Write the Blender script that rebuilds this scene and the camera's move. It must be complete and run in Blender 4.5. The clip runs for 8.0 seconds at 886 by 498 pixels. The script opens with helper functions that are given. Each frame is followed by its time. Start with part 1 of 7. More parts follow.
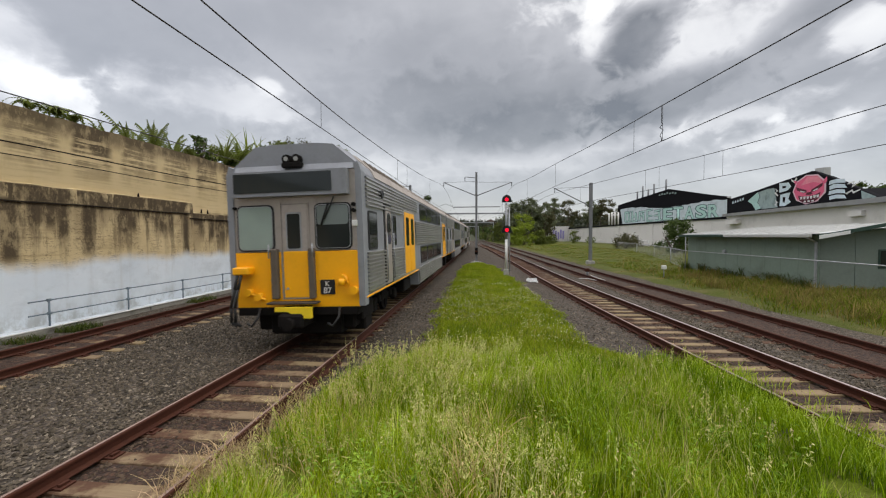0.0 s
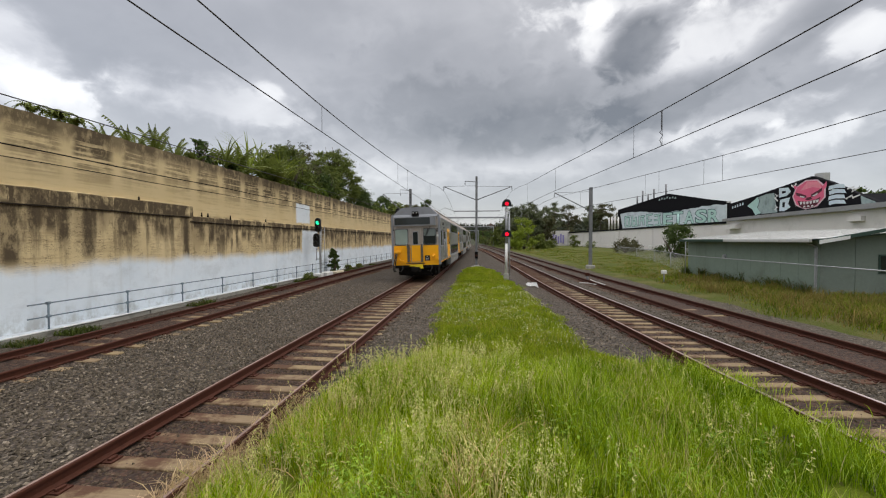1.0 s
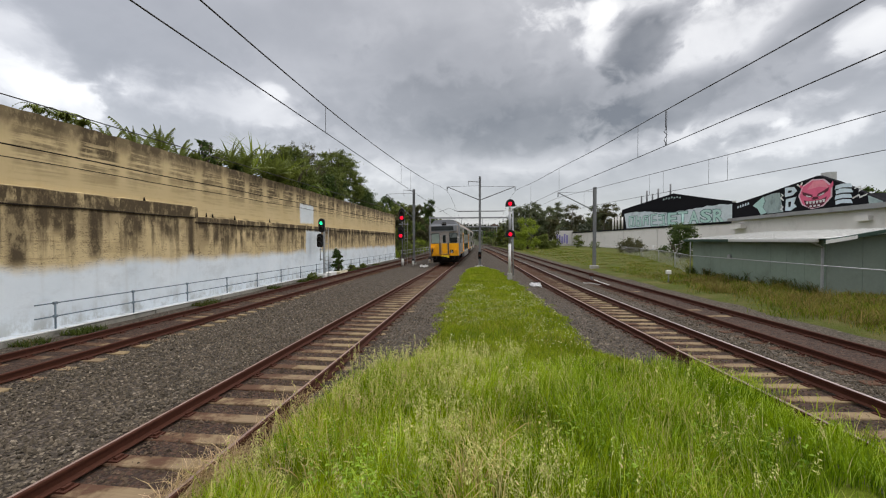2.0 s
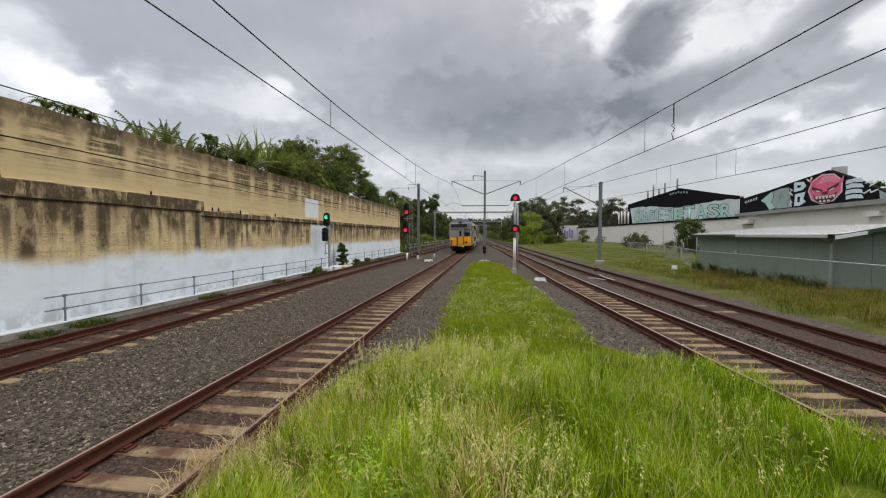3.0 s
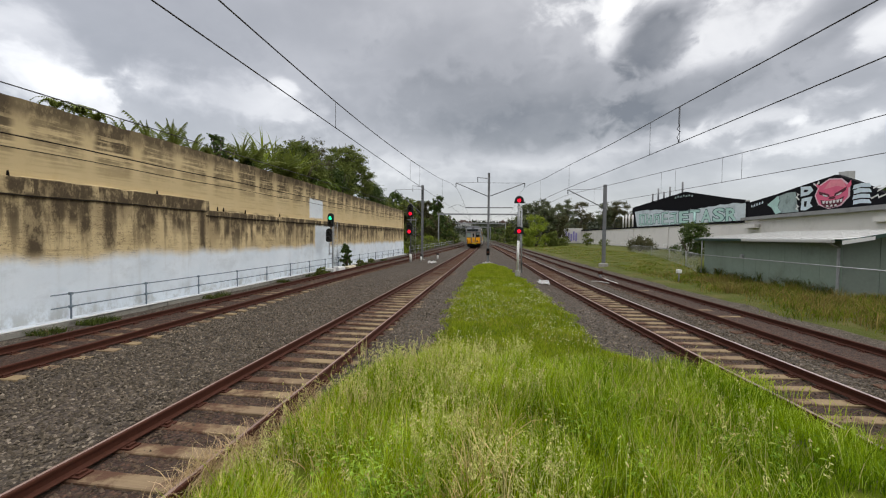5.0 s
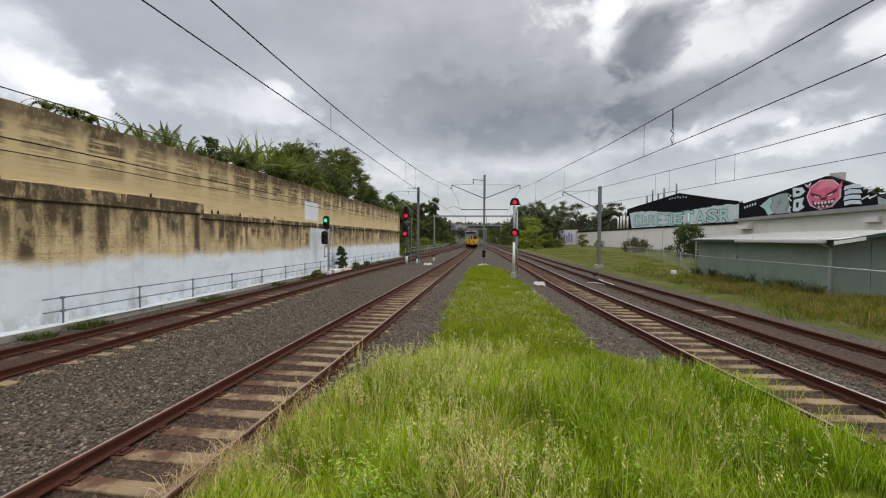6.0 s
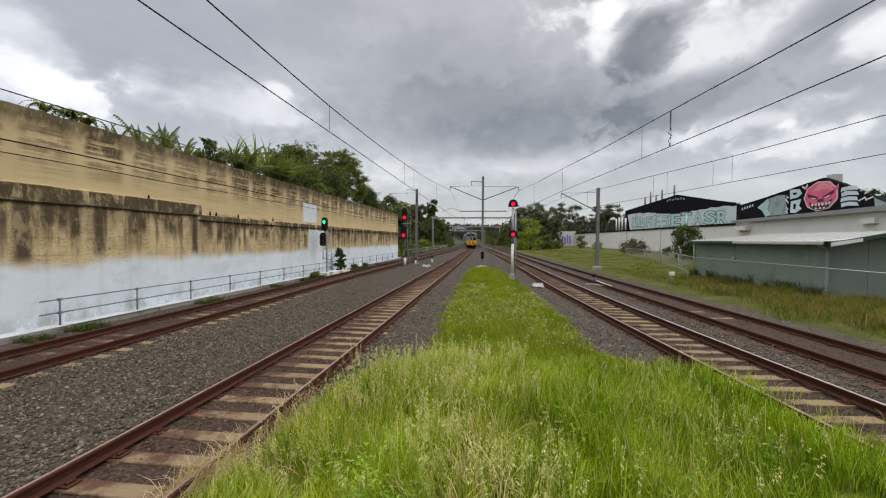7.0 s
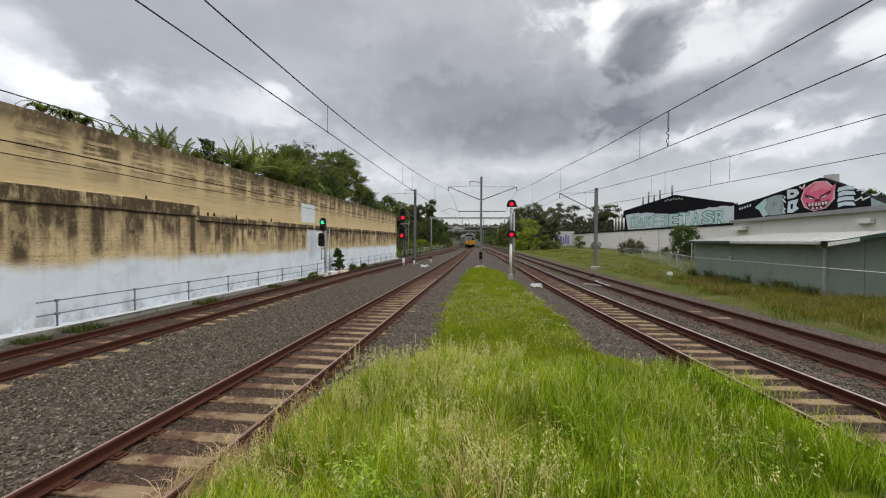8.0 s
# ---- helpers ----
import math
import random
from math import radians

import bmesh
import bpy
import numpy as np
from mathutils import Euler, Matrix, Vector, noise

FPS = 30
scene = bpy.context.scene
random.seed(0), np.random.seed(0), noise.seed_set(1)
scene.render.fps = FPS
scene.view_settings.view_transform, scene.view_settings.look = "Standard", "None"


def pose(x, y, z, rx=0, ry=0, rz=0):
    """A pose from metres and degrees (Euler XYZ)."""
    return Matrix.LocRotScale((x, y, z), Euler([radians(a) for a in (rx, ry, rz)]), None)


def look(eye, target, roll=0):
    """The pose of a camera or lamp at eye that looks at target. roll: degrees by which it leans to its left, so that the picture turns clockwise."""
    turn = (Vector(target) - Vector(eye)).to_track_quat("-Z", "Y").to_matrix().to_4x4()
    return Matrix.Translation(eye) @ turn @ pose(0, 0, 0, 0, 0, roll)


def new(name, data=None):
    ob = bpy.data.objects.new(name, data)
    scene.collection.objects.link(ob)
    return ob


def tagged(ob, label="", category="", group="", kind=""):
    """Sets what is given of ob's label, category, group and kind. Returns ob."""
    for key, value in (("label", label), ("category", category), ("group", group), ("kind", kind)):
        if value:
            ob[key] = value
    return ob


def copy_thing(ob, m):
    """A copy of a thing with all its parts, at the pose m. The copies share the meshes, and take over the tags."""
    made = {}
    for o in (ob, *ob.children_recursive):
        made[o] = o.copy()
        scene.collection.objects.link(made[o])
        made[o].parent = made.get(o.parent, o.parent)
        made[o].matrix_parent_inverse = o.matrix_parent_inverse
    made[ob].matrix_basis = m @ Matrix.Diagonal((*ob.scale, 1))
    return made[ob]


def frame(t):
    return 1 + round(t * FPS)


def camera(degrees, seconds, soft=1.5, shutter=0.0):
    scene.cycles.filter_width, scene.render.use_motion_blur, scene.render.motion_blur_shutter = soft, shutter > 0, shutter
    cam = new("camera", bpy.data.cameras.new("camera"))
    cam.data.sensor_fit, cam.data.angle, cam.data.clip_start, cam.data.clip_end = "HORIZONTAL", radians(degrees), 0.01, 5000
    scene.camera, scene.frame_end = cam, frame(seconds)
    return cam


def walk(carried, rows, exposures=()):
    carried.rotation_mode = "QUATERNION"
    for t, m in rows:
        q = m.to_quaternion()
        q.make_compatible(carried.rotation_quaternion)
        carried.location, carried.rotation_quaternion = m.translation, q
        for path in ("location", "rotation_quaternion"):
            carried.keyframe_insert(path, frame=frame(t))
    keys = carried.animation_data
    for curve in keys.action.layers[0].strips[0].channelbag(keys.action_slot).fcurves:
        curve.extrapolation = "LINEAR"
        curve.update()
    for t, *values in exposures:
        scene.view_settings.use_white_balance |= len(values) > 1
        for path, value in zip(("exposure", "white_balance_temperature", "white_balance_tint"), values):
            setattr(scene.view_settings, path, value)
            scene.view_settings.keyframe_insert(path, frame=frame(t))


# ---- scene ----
# ---------------- camera ----------------
cam = camera(96.874, 8.0, soft=1.15, shutter=0.12)
EYE_Z = 2.633


def view(yaw, pitch, roll):
    """Camera pose from the turn to the left of the line, the tilt up and the lean, in degrees."""
    a, b = radians(yaw), radians(pitch)
    eye = Vector((0, 0, EYE_Z))
    return look(eye, eye + Vector((-math.sin(a) * math.cos(b), math.cos(a) * math.cos(b), math.sin(b))), roll)


walk(cam, [(t, view(*v)) for t, v in (
    (0.0, (5.456, -1.889, -0.163)), (0.5, (5.365, -1.659, -0.054)), (1.0, (5.458, -1.308, -0.003)),
    (1.5, (5.663, -1.154, -0.026)), (3.0, (6.626, -2.095, 0.121)), (3.5, (6.915, -2.447, 0.350)),
    (4.0, (7.148, -2.448, 0.528)), (4.5, (7.276, -2.147, 0.651)), (6.0, (6.543, -1.558, 0.396)),
    (6.5, (6.379, -1.413, 0.370)), (7.0, (6.331, -1.320, 0.372)), (7.5, (6.241, -1.299, 0.355)),
    (8.0, (6.108, -1.288, 0.306)))], exposures=((0.0, 0.0), (8.0, 0.0)))


# ---------------- node helpers ----------------
class Nodes:
    """Short hand for one node tree."""

    def __init__(self, tree):
        self.t = tree
        tree.nodes.clear()

    def n(self, kind, links=()):
        node = self.t.nodes.new(kind)
        for key, value in (links.items() if isinstance(links, dict) else ()):
            self.put(node.inputs[key], value)
        return node

    def put(self, socket, value):
        if isinstance(value, bpy.types.NodeSocket):
            self.t.links.new(value, socket)
        else:
            socket.default_value = value

    def math(self, op, a, b=0.0, c=0.0, clamp=False):
        node = self.t.nodes.new("ShaderNodeMath")
        node.operation, node.use_clamp = op, clamp
        for socket, value in zip(node.inputs, (a, b, c)):
            self.put(socket, value)
        return node.outputs[0]

    def vmath(self, op, a, b=(0, 0, 0)):
        node = self.t.nodes.new("ShaderNodeVectorMath")
        node.operation = op
        self.put(node.inputs[0], a)
        self.put(node.inputs[1], b)
        return node.outputs["Value" if op in ("DOT_PRODUCT", "LENGTH", "DISTANCE") else "Vector"]

    def noise(self, co, scale, detail=4.0, rough=0.55, distortion=0.0):
        node = self.n("ShaderNodeTexNoise", {"Scale": scale, "Detail": detail, "Roughness": rough, "Distortion": distortion})
        if co is not None:
            self.put(node.inputs["Vector"], co)
        return node.outputs["Fac"]

    def ramp(self, fac, stops):
        node = self.t.nodes.new("ShaderNodeValToRGB")
        el = node.color_ramp.elements
        while len(el) < len(stops):
            el.new(0.5)
        for e, (p, c) in zip(el, stops):
            e.position = p
            e.color = (*c, 1) if isinstance(c, tuple) else (c, c, c, 1)
        self.put(node.inputs[0], fac)
        return node.outputs[0]

    def step(self, x, lo, hi):
        """0 below lo, 1 above hi, smooth between."""
        node = self.t.nodes.new("ShaderNodeMapRange")
        node.interpolation_type = "SMOOTHSTEP"
        for key, value in (("Value", x), ("From Min", lo), ("From Max", hi)):
            self.put(node.inputs[key], value)
        return node.outputs[0]

    def mix(self, fac, a, b, kind="MIX"):
        node = self.t.nodes.new("ShaderNodeMix")
        node.data_type, node.blend_type = "RGBA", kind
        for socket, value in ((node.inputs["Factor"], fac), (node.inputs["A"], a), (node.inputs["B"], b)):
            self.put(socket, (*value, 1) if isinstance(value, tuple) and len(value) == 3 else value)
        return node.outputs["Result"]

    def scaled(self, co, sx, sy, sz):
        return self.vmath("MULTIPLY", co, (sx, sy, sz))

    def xyz(self, co):
        return self.n("ShaderNodeSeparateXYZ", {"Vector": co}).outputs


def begin(name):
    m = bpy.data.materials.new(name)
    m.use_nodes = True
    k = Nodes(m.node_tree)
    return m, k, k.n("ShaderNodeTexCoord").outputs["Object"]


def finish(m, k, colour, rough=0.7, metal=0.0, bump=None, depth=0.01, strength=0.6, spec=0.5, **more):
    b = k.n("ShaderNodeBsdfPrincipled", {"Base Color": (*colour, 1) if isinstance(colour, tuple) else colour, "Roughness": rough, "Metallic": metal, "Specular IOR Level": spec})
    for key, value in more.items():
        k.put(b.inputs[key.replace("_", " ")], value)
    if bump is not None:
        k.put(b.inputs["Normal"], k.n("ShaderNodeBump", {"Height": bump, "Distance": depth, "Strength": strength}).outputs[0])
    k.t.links.new(b.outputs[0], k.n("ShaderNodeOutputMaterial").inputs[0])
    return m


def plain(name, colour, rough=0.6, metal=0.0, grain=30.0, vary=0.18, dirt=0.25, dirt_scale=1.5, dirt_colour=(0.06, 0.05, 0.04), bump=0.003, island=False, spec=0.4):
    """A worn surface: grain, blotches of dirt and fine relief over one base colour."""
    m, k, co = begin(name)
    fine, wide = k.noise(co, grain, 3), k.noise(co, dirt_scale, 5, 0.65)
    c = k.mix(fine, tuple(v * (1 - vary) for v in colour), tuple(min(1, v * (1 + vary)) for v in colour))
    if island:
        r = k.n("ShaderNodeNewGeometry").outputs["Random Per Island"]
        c = k.mix(k.math("MULTIPLY", r, 0.5), c, tuple(v * 0.5 for v in colour))
    c = k.mix(k.math("MULTIPLY", k.step(wide, 0.48, 0.75), dirt), c, dirt_colour)
    return finish(m, k, c, k.math("MULTIPLY_ADD", wide, 0.25, rough - 0.12), metal, fine, bump, spec=spec)


def glow(name, colour, strength):
    m, k, co = begin(name)
    e = k.n("ShaderNodeEmission", {"Color": (*colour, 1), "Strength": strength})
    k.t.links.new(e.outputs[0], k.n("ShaderNodeOutputMaterial").inputs[0])
    return m


# ---------------- world and sun: an overcast sky ----------------
SUN_UP, SUN_ROUND = 50.0, -95.0      # degrees: height, and turn from +y (minus: towards +x)
SKY_GAIN, ZENITH_GAIN = 1.04, 5.0
# direction of each cloud bank, its half width and half height, its tilt in degrees, how much denser or
# thinner it is than the cloud round it, and how soft its rim is
CLOUD_BANKS = (
    (0.040, 0.954, 0.298, 0.270, 0.097, -4, 0.24, 0.55), (0.107, 0.957, 0.270, 0.168, 0.056, -2, 0.12, 0.32), (0.393, 0.874, 0.287, 0.165, 0.045, 10, 0.26, 0.36),
    (0.317, 0.859, 0.403, 0.070, 0.049, 52, 0.42, 0.40), (0.325, 0.877, 0.354, 0.054, 0.042, 50, 0.10, 0.60), (0.242, 0.866, 0.438, 0.033, 0.050, -24, -0.36, 0.80),
    (0.299, 0.826, 0.478, 0.157, 0.029, 0, -0.30, 0.60), (0.444, 0.811, 0.381, 0.124, 0.056, 10, -0.20, 0.70), (0.557, 0.745, 0.368, 0.077, 0.033, 28, 0.22, 0.50),
    (0.612, 0.717, 0.333, 0.041, 0.037, 0, -0.30, 0.50), (0.606, 0.748, 0.270, 0.107, 0.035, 14, 0.08, 0.60), (0.482, 0.845, 0.230, 0.124, 0.027, 8, -0.24, 0.50),
    (0.579, 0.793, 0.190, 0.125, 0.027, 4, -0.20, 0.50), (0.293, 0.932, 0.211, 0.077, 0.023, 0, -0.12, 0.60), (-0.765, 0.572, 0.297, 0.074, 0.069, 0, -0.22, 0.60),
    (-0.747, 0.612, 0.259, 0.059, 0.024, -28, -0.24, 0.50), (-0.655, 0.679, 0.331, 0.180, 0.085, -8, 0.09, 0.70), (-0.522, 0.804, 0.285, 0.171, 0.041, -6, -0.20, 0.60),
    (-0.458, 0.827, 0.325, 0.020, 0.012, 0, -0.16, 0.60), (-0.273, 0.849, 0.452, 0.261, 0.074, 0, 0.05, 0.70), (0.153, 0.895, 0.418, 0.068, 0.087, 0, -0.08, 0.70),
    (-0.125, 0.976, 0.177, 0.183, 0.042, 0, -0.10, 0.60), (0.188, 0.965, 0.181, 0.135, 0.030, 0, -0.12, 0.60), (-0.568, 0.700, 0.433, 0.215, 0.043, 0, 0.06, 0.70),
)
world = bpy.data.worlds.new("overcast")
scene.world = world
world.use_nodes = True
k = Nodes(world.node_tree)
way = k.n("ShaderNodeTexCoord").outputs["Generated"]
way = k.vmath("NORMALIZE", way)
wx, wy, wz = k.xyz(way)
lift = k.math("ADD", k.math("MAXIMUM", wz, 0.0), 0.30)
flat = k.n("ShaderNodeCombineXYZ", {"X": k.math("DIVIDE", wx, lift), "Y": k.math("DIVIDE", wy, lift)}).outputs[0]
air = k.n("ShaderNodeTexSky")
air.sky_type, air.sun_disc, air.altitude = "NISHITA", False, 50
air.sun_elevation, air.sun_rotation = radians(SUN_UP), radians(SUN_ROUND)
sky = air.outputs[0]
big = k.noise(k.vmath("ADD", k.scaled(flat, 1.0, 1.2, 1), (3.1, 1.7, 0.4)), 1.0, 3, 0.5, 0.4)
fine = k.noise(k.vmath("ADD", k.scaled(flat, 1.0, 1.3, 1), (7.7, 2.2, 1.4)), 2.6, 5, 0.5, 0.3)
puff = k.noise(k.scaled(way, 1.0, 1.0, 1.35), 7.0, 6, 0.52, 0.35)
wisp = k.noise(k.scaled(way, 1.0, 1.0, 1.3), 20.0, 5, 0.55, 0.4)
veil = k.math("ADD", k.math("MULTIPLY", k.math("SUBTRACT", big, 0.5), 0.22), k.math("MULTIPLY", k.math("SUBTRACT", fine, 0.5), 0.42))
grain = k.math("ADD", k.math("MULTIPLY", k.math("SUBTRACT", puff, 0.5), 0.34), k.math("MULTIPLY", k.math("SUBTRACT", wisp, 0.5), 0.12))
cover = k.math("ADD", k.math("ADD", veil, grain), 0.50)
ragged = k.math("ADD", k.math("MULTIPLY", k.math("SUBTRACT", puff, 0.5), 2.6), k.math("ADD", k.math("MULTIPLY", k.math("SUBTRACT", fine, 0.5), 0.8), k.math("MULTIPLY", k.math("SUBTRACT", wisp, 0.5), 1.7)))


def cloud_mass(dx, dy, dz, across, upward, tilt, amount, soft):
    """A cloud bank round one direction, with a ragged rim; amount: denser (+) or thinner (-)."""
    c = Vector((dx, dy, dz)).normalized()
    e1 = c.cross(Vector((0, 0, 1))).normalized()
    e2 = e1.cross(c)
    a = radians(tilt)
    e1, e2 = e1 * math.cos(a) + e2 * math.sin(a), e2 * math.cos(a) - e1 * math.sin(a)
    u = k.math("DIVIDE", k.vmath("DOT_PRODUCT", way, tuple(e1)), across)
    v = k.math("DIVIDE", k.vmath("DOT_PRODUCT", way, tuple(e2)), upward)
    d = k.math("SQRT", k.math("ADD", k.math("MULTIPLY", u, u), k.math("MULTIPLY", v, v)))
    d = k.math("ADD", d, ragged)
    front = k.math("GREATER_THAN", k.vmath("DOT_PRODUCT", way, tuple(c)), 0.0)
    return k.math("MULTIPLY", k.math("MULTIPLY", k.math("SUBTRACT", 1.0, k.step(d, 1.0 - soft, 1.0 + soft)), front), amount)


for bank in CLOUD_BANKS:
    cover = k.math("ADD", cover, cloud_mass(*bank))
cloud = k.ramp(cover, ((0.02, (0.95, 0.95, 0.94)), (0.24, (0.76, 0.76, 0.77)), (0.40, (0.50, 0.50, 0.515)), (0.55, (0.375, 0.375, 0.386)), (0.78, (0.262, 0.262, 0.266)), (1.0, (0.165, 0.165, 0.167))))
low = k.math("SUBTRACT", 1.0, k.step(wz, 0.03, 0.22))
cloud = k.mix(k.math("MULTIPLY", low, 0.50), cloud, (0.520, 0.530, 0.560))
cloud = k.mix(k.step(wz, -0.01, -0.12), cloud, (0.16, 0.17, 0.15))
# an overcast sky is brightest towards the zenith
zenith = k.math("MULTIPLY_ADD", k.step(wz, 0.535, 0.86), ZENITH_GAIN - 1.0, 1.0)
lit = k.vmath("MULTIPLY", cloud, k.n("ShaderNodeCombineXYZ", {"X": zenith, "Y": k.math("MULTIPLY", zenith, 0.985), "Z": k.math("MULTIPLY", zenith, 0.965)}).outputs[0])
backs = k.n("ShaderNodeBackground", {"Color": lit, "Strength": SKY_GAIN})
blue = k.n("ShaderNodeBackground", {"Color": sky, "Strength": 0.03})
both = k.n("ShaderNodeAddShader")
k.t.links.new(backs.outputs[0], both.inputs[0])
k.t.links.new(blue.outputs[0], both.inputs[1])
k.t.links.new(both.outputs[0], k.n("ShaderNodeOutputWorld").inputs[0])

sun = new("sun", bpy.data.lights.new("sun", "SUN"))
sun.data.energy, sun.data.angle, sun.data.color = 1.1, radians(40), (1.0, 0.95, 0.86)
up, turn = radians(SUN_UP), radians(SUN_ROUND)
sun.matrix_world = look((0, 0, 40), Vector((0, 0, 40)) - Vector((math.sin(-turn) * math.cos(up), math.cos(turn) * math.cos(up), math.sin(up))))


# ---------------- mesh helpers ----------------
def mesh_of(name, verts, faces, material, smooth=False):
    me = bpy.data.meshes.new(name)
    me.from_pydata(verts, [], faces)
    me.materials.append(material)
    if smooth:
        me.polygons.foreach_set("use_smooth", [True] * len(me.polygons))
    me.update()
    return me


def part(name, bm, material, parent=None, label=""):
    """One mesh object out of a bmesh, under its thing."""
    me = bpy.data.meshes.new(name)
    bm.to_mesh(me)
    bm.free()
    for m in (material if isinstance(material, tuple) else (material,)):
        me.materials.append(m)
    ob = new(name, me)
    ob.parent = parent
    return tagged(ob, label)


def box(bm, x0, x1, y0, y1, z0, z1, bevel=0.0, mat=0, m=None):
    r = bmesh.ops.create_cube(bm, size=1.0)
    vs = r["verts"]
    bmesh.ops.transform(bm, verts=vs, matrix=Matrix.Translation(((x0 + x1) / 2, (y0 + y1) / 2, (z0 + z1) / 2)) @ Matrix.Diagonal((x1 - x0, y1 - y0, z1 - z0, 1)))
    fs = list({f for v in vs for f in v.link_faces})
    for f in fs:
        f.material_index = mat
    if bevel:
        es = list({e for v in vs for e in v.link_edges})
        r2 = bmesh.ops.bevel(bm, geom=es, offset=bevel, segments=1, affect="EDGES")
        for f in r2["faces"]:
            f.material_index = mat
        vs = list({v for f in r2["faces"] for v in f.verts} | {v for v in vs if v.is_valid})
    if m is not None:
        bmesh.ops.transform(bm, verts=vs, matrix=m)
    return vs


def rod(bm, a, b, r, r2=None, seg=8, mat=0, cap=True):
    """A round bar from a to b."""
    a, b = Vector(a), Vector(b)
    d = b - a
    res = bmesh.ops.create_cone(bm, cap_ends=cap, segments=seg, radius1=r, radius2=r if r2 is None else r2, depth=d.length)
    bmesh.ops.transform(bm, verts=res["verts"], matrix=Matrix.Translation((a + b) / 2) @ d.to_track_quat("Z", "Y").to_matrix().to_4x4())
    for f in {f for v in res["verts"] for f in v.link_faces}:
        f.material_index = mat
        f.smooth = len(f.verts) == 4
    return res["verts"]


def tube(bm, pts, r, seg=6):
    """One bent bar through all the points."""
    pts = [Vector(p) for p in pts]
    rings = []
    for i, p in enumerate(pts):
        d = (pts[min(i + 1, len(pts) - 1)] - pts[max(i - 1, 0)]).normalized()
        a = d.cross(Vector((0, 0, 1)) if abs(d.z) < 0.9 else Vector((1, 0, 0))).normalized()
        b = a.cross(d)
        rings.append([bm.verts.new(p + (a * math.cos(2 * math.pi * j / seg) + b * math.sin(2 * math.pi * j / seg)) * r) for j in range(seg)])
    for u, v in zip(rings[:-1], rings[1:]):
        for j in range(seg):
            bm.faces.new((u[j], u[(j + 1) % seg], v[(j + 1) % seg], v[j])).smooth = True
    bm.faces.new(rings[0][::-1])
    bm.faces.new(rings[-1])


def prism(bm, outline, lo, hi, axis="y", mat=0):
    """An outline of (a, b) pairs pushed along one axis from lo to hi."""
    def at(p, d):
        return {"y": (p[0], d, p[1]), "x": (d, p[0], p[1]), "z": (p[0], p[1], d)}[axis]
    va, vb = [bm.verts.new(at(p, lo)) for p in outline], [bm.verts.new(at(p, hi)) for p in outline]
    n = len(outline)
    fs = [bm.faces.new((va[i], va[(i + 1) % n], vb[(i + 1) % n], vb[i])) for i in range(n)]
    fs += [bm.faces.new(va[::-1]), bm.faces.new(vb)]
    for f in fs:
        f.material_index = mat
    bmesh.ops.recalc_face_normals(bm, faces=fs)
    return va + vb


def thing(name, label, category, group="", m=None, kind=""):
    ob = new(name)
    if m is not None:
        ob.matrix_world = m
    return tagged(ob, label, category, group, kind)


def solo(name, bm, material, label, category, kind="", group=""):
    return tagged(part(name, bm, material), label, category, group, kind)


def smooth_line(points):
    """A function y -> x through control points (x given for each y), gliding like a spline."""
    ys, xs = np.array([p[0] for p in points], float), np.array([p[1] for p in points], float)
    grad = np.gradient(xs, ys)

    def at(y):
        i = int(np.clip(np.searchsorted(ys, y) - 1, 0, len(ys) - 2))
        h = ys[i + 1] - ys[i]
        s = (y - ys[i]) / h
        if s < 0 or s > 1:
            j = i if s < 0 else i + 1
            return float(xs[j] + grad[j] * (y - ys[j]))
        return float((2 * s**3 - 3 * s**2 + 1) * xs[i] + (s**3 - 2 * s**2 + s) * h * grad[i] + (3 * s**2 - 2 * s**3) * xs[i + 1] + (s**3 - s**2) * h * grad[i + 1])
    return at


# Centre lines of the four tracks, from the wall side to the shed side.
LINES = {
    "siding": smooth_line(((-20, -9.6), (8, -9.6), (30, -9.75), (60, -9.1), (110, -8.3), (160, -10.8), (260, -23))),
    "train": smooth_line(((-20, -3.76), (40, -3.76), (75, -3.80), (119, -4.5), (160, -7.0), (260, -19))),
    "inner": smooth_line(((-20, 7.4), (0, 5.85), (10, 5.02), (20, 4.40), (36, 3.85), (60, 2.7), (110, -0.2), (160, -3.0), (260, -15))),
    "outer": smooth_line(((-20, 9.4), (0, 8.5), (10, 8.1), (20, 7.6), (36, 6.9), (60, 5.9), (110, 3.6), (160, 1.0), (260, -11))),
}
RAIL_TOP = 0.17


def climb(y):
    """The line climbs gently far ahead."""
    return float(np.interp(y, (38, 110, 260), (0.0, 0.26, 0.62)))


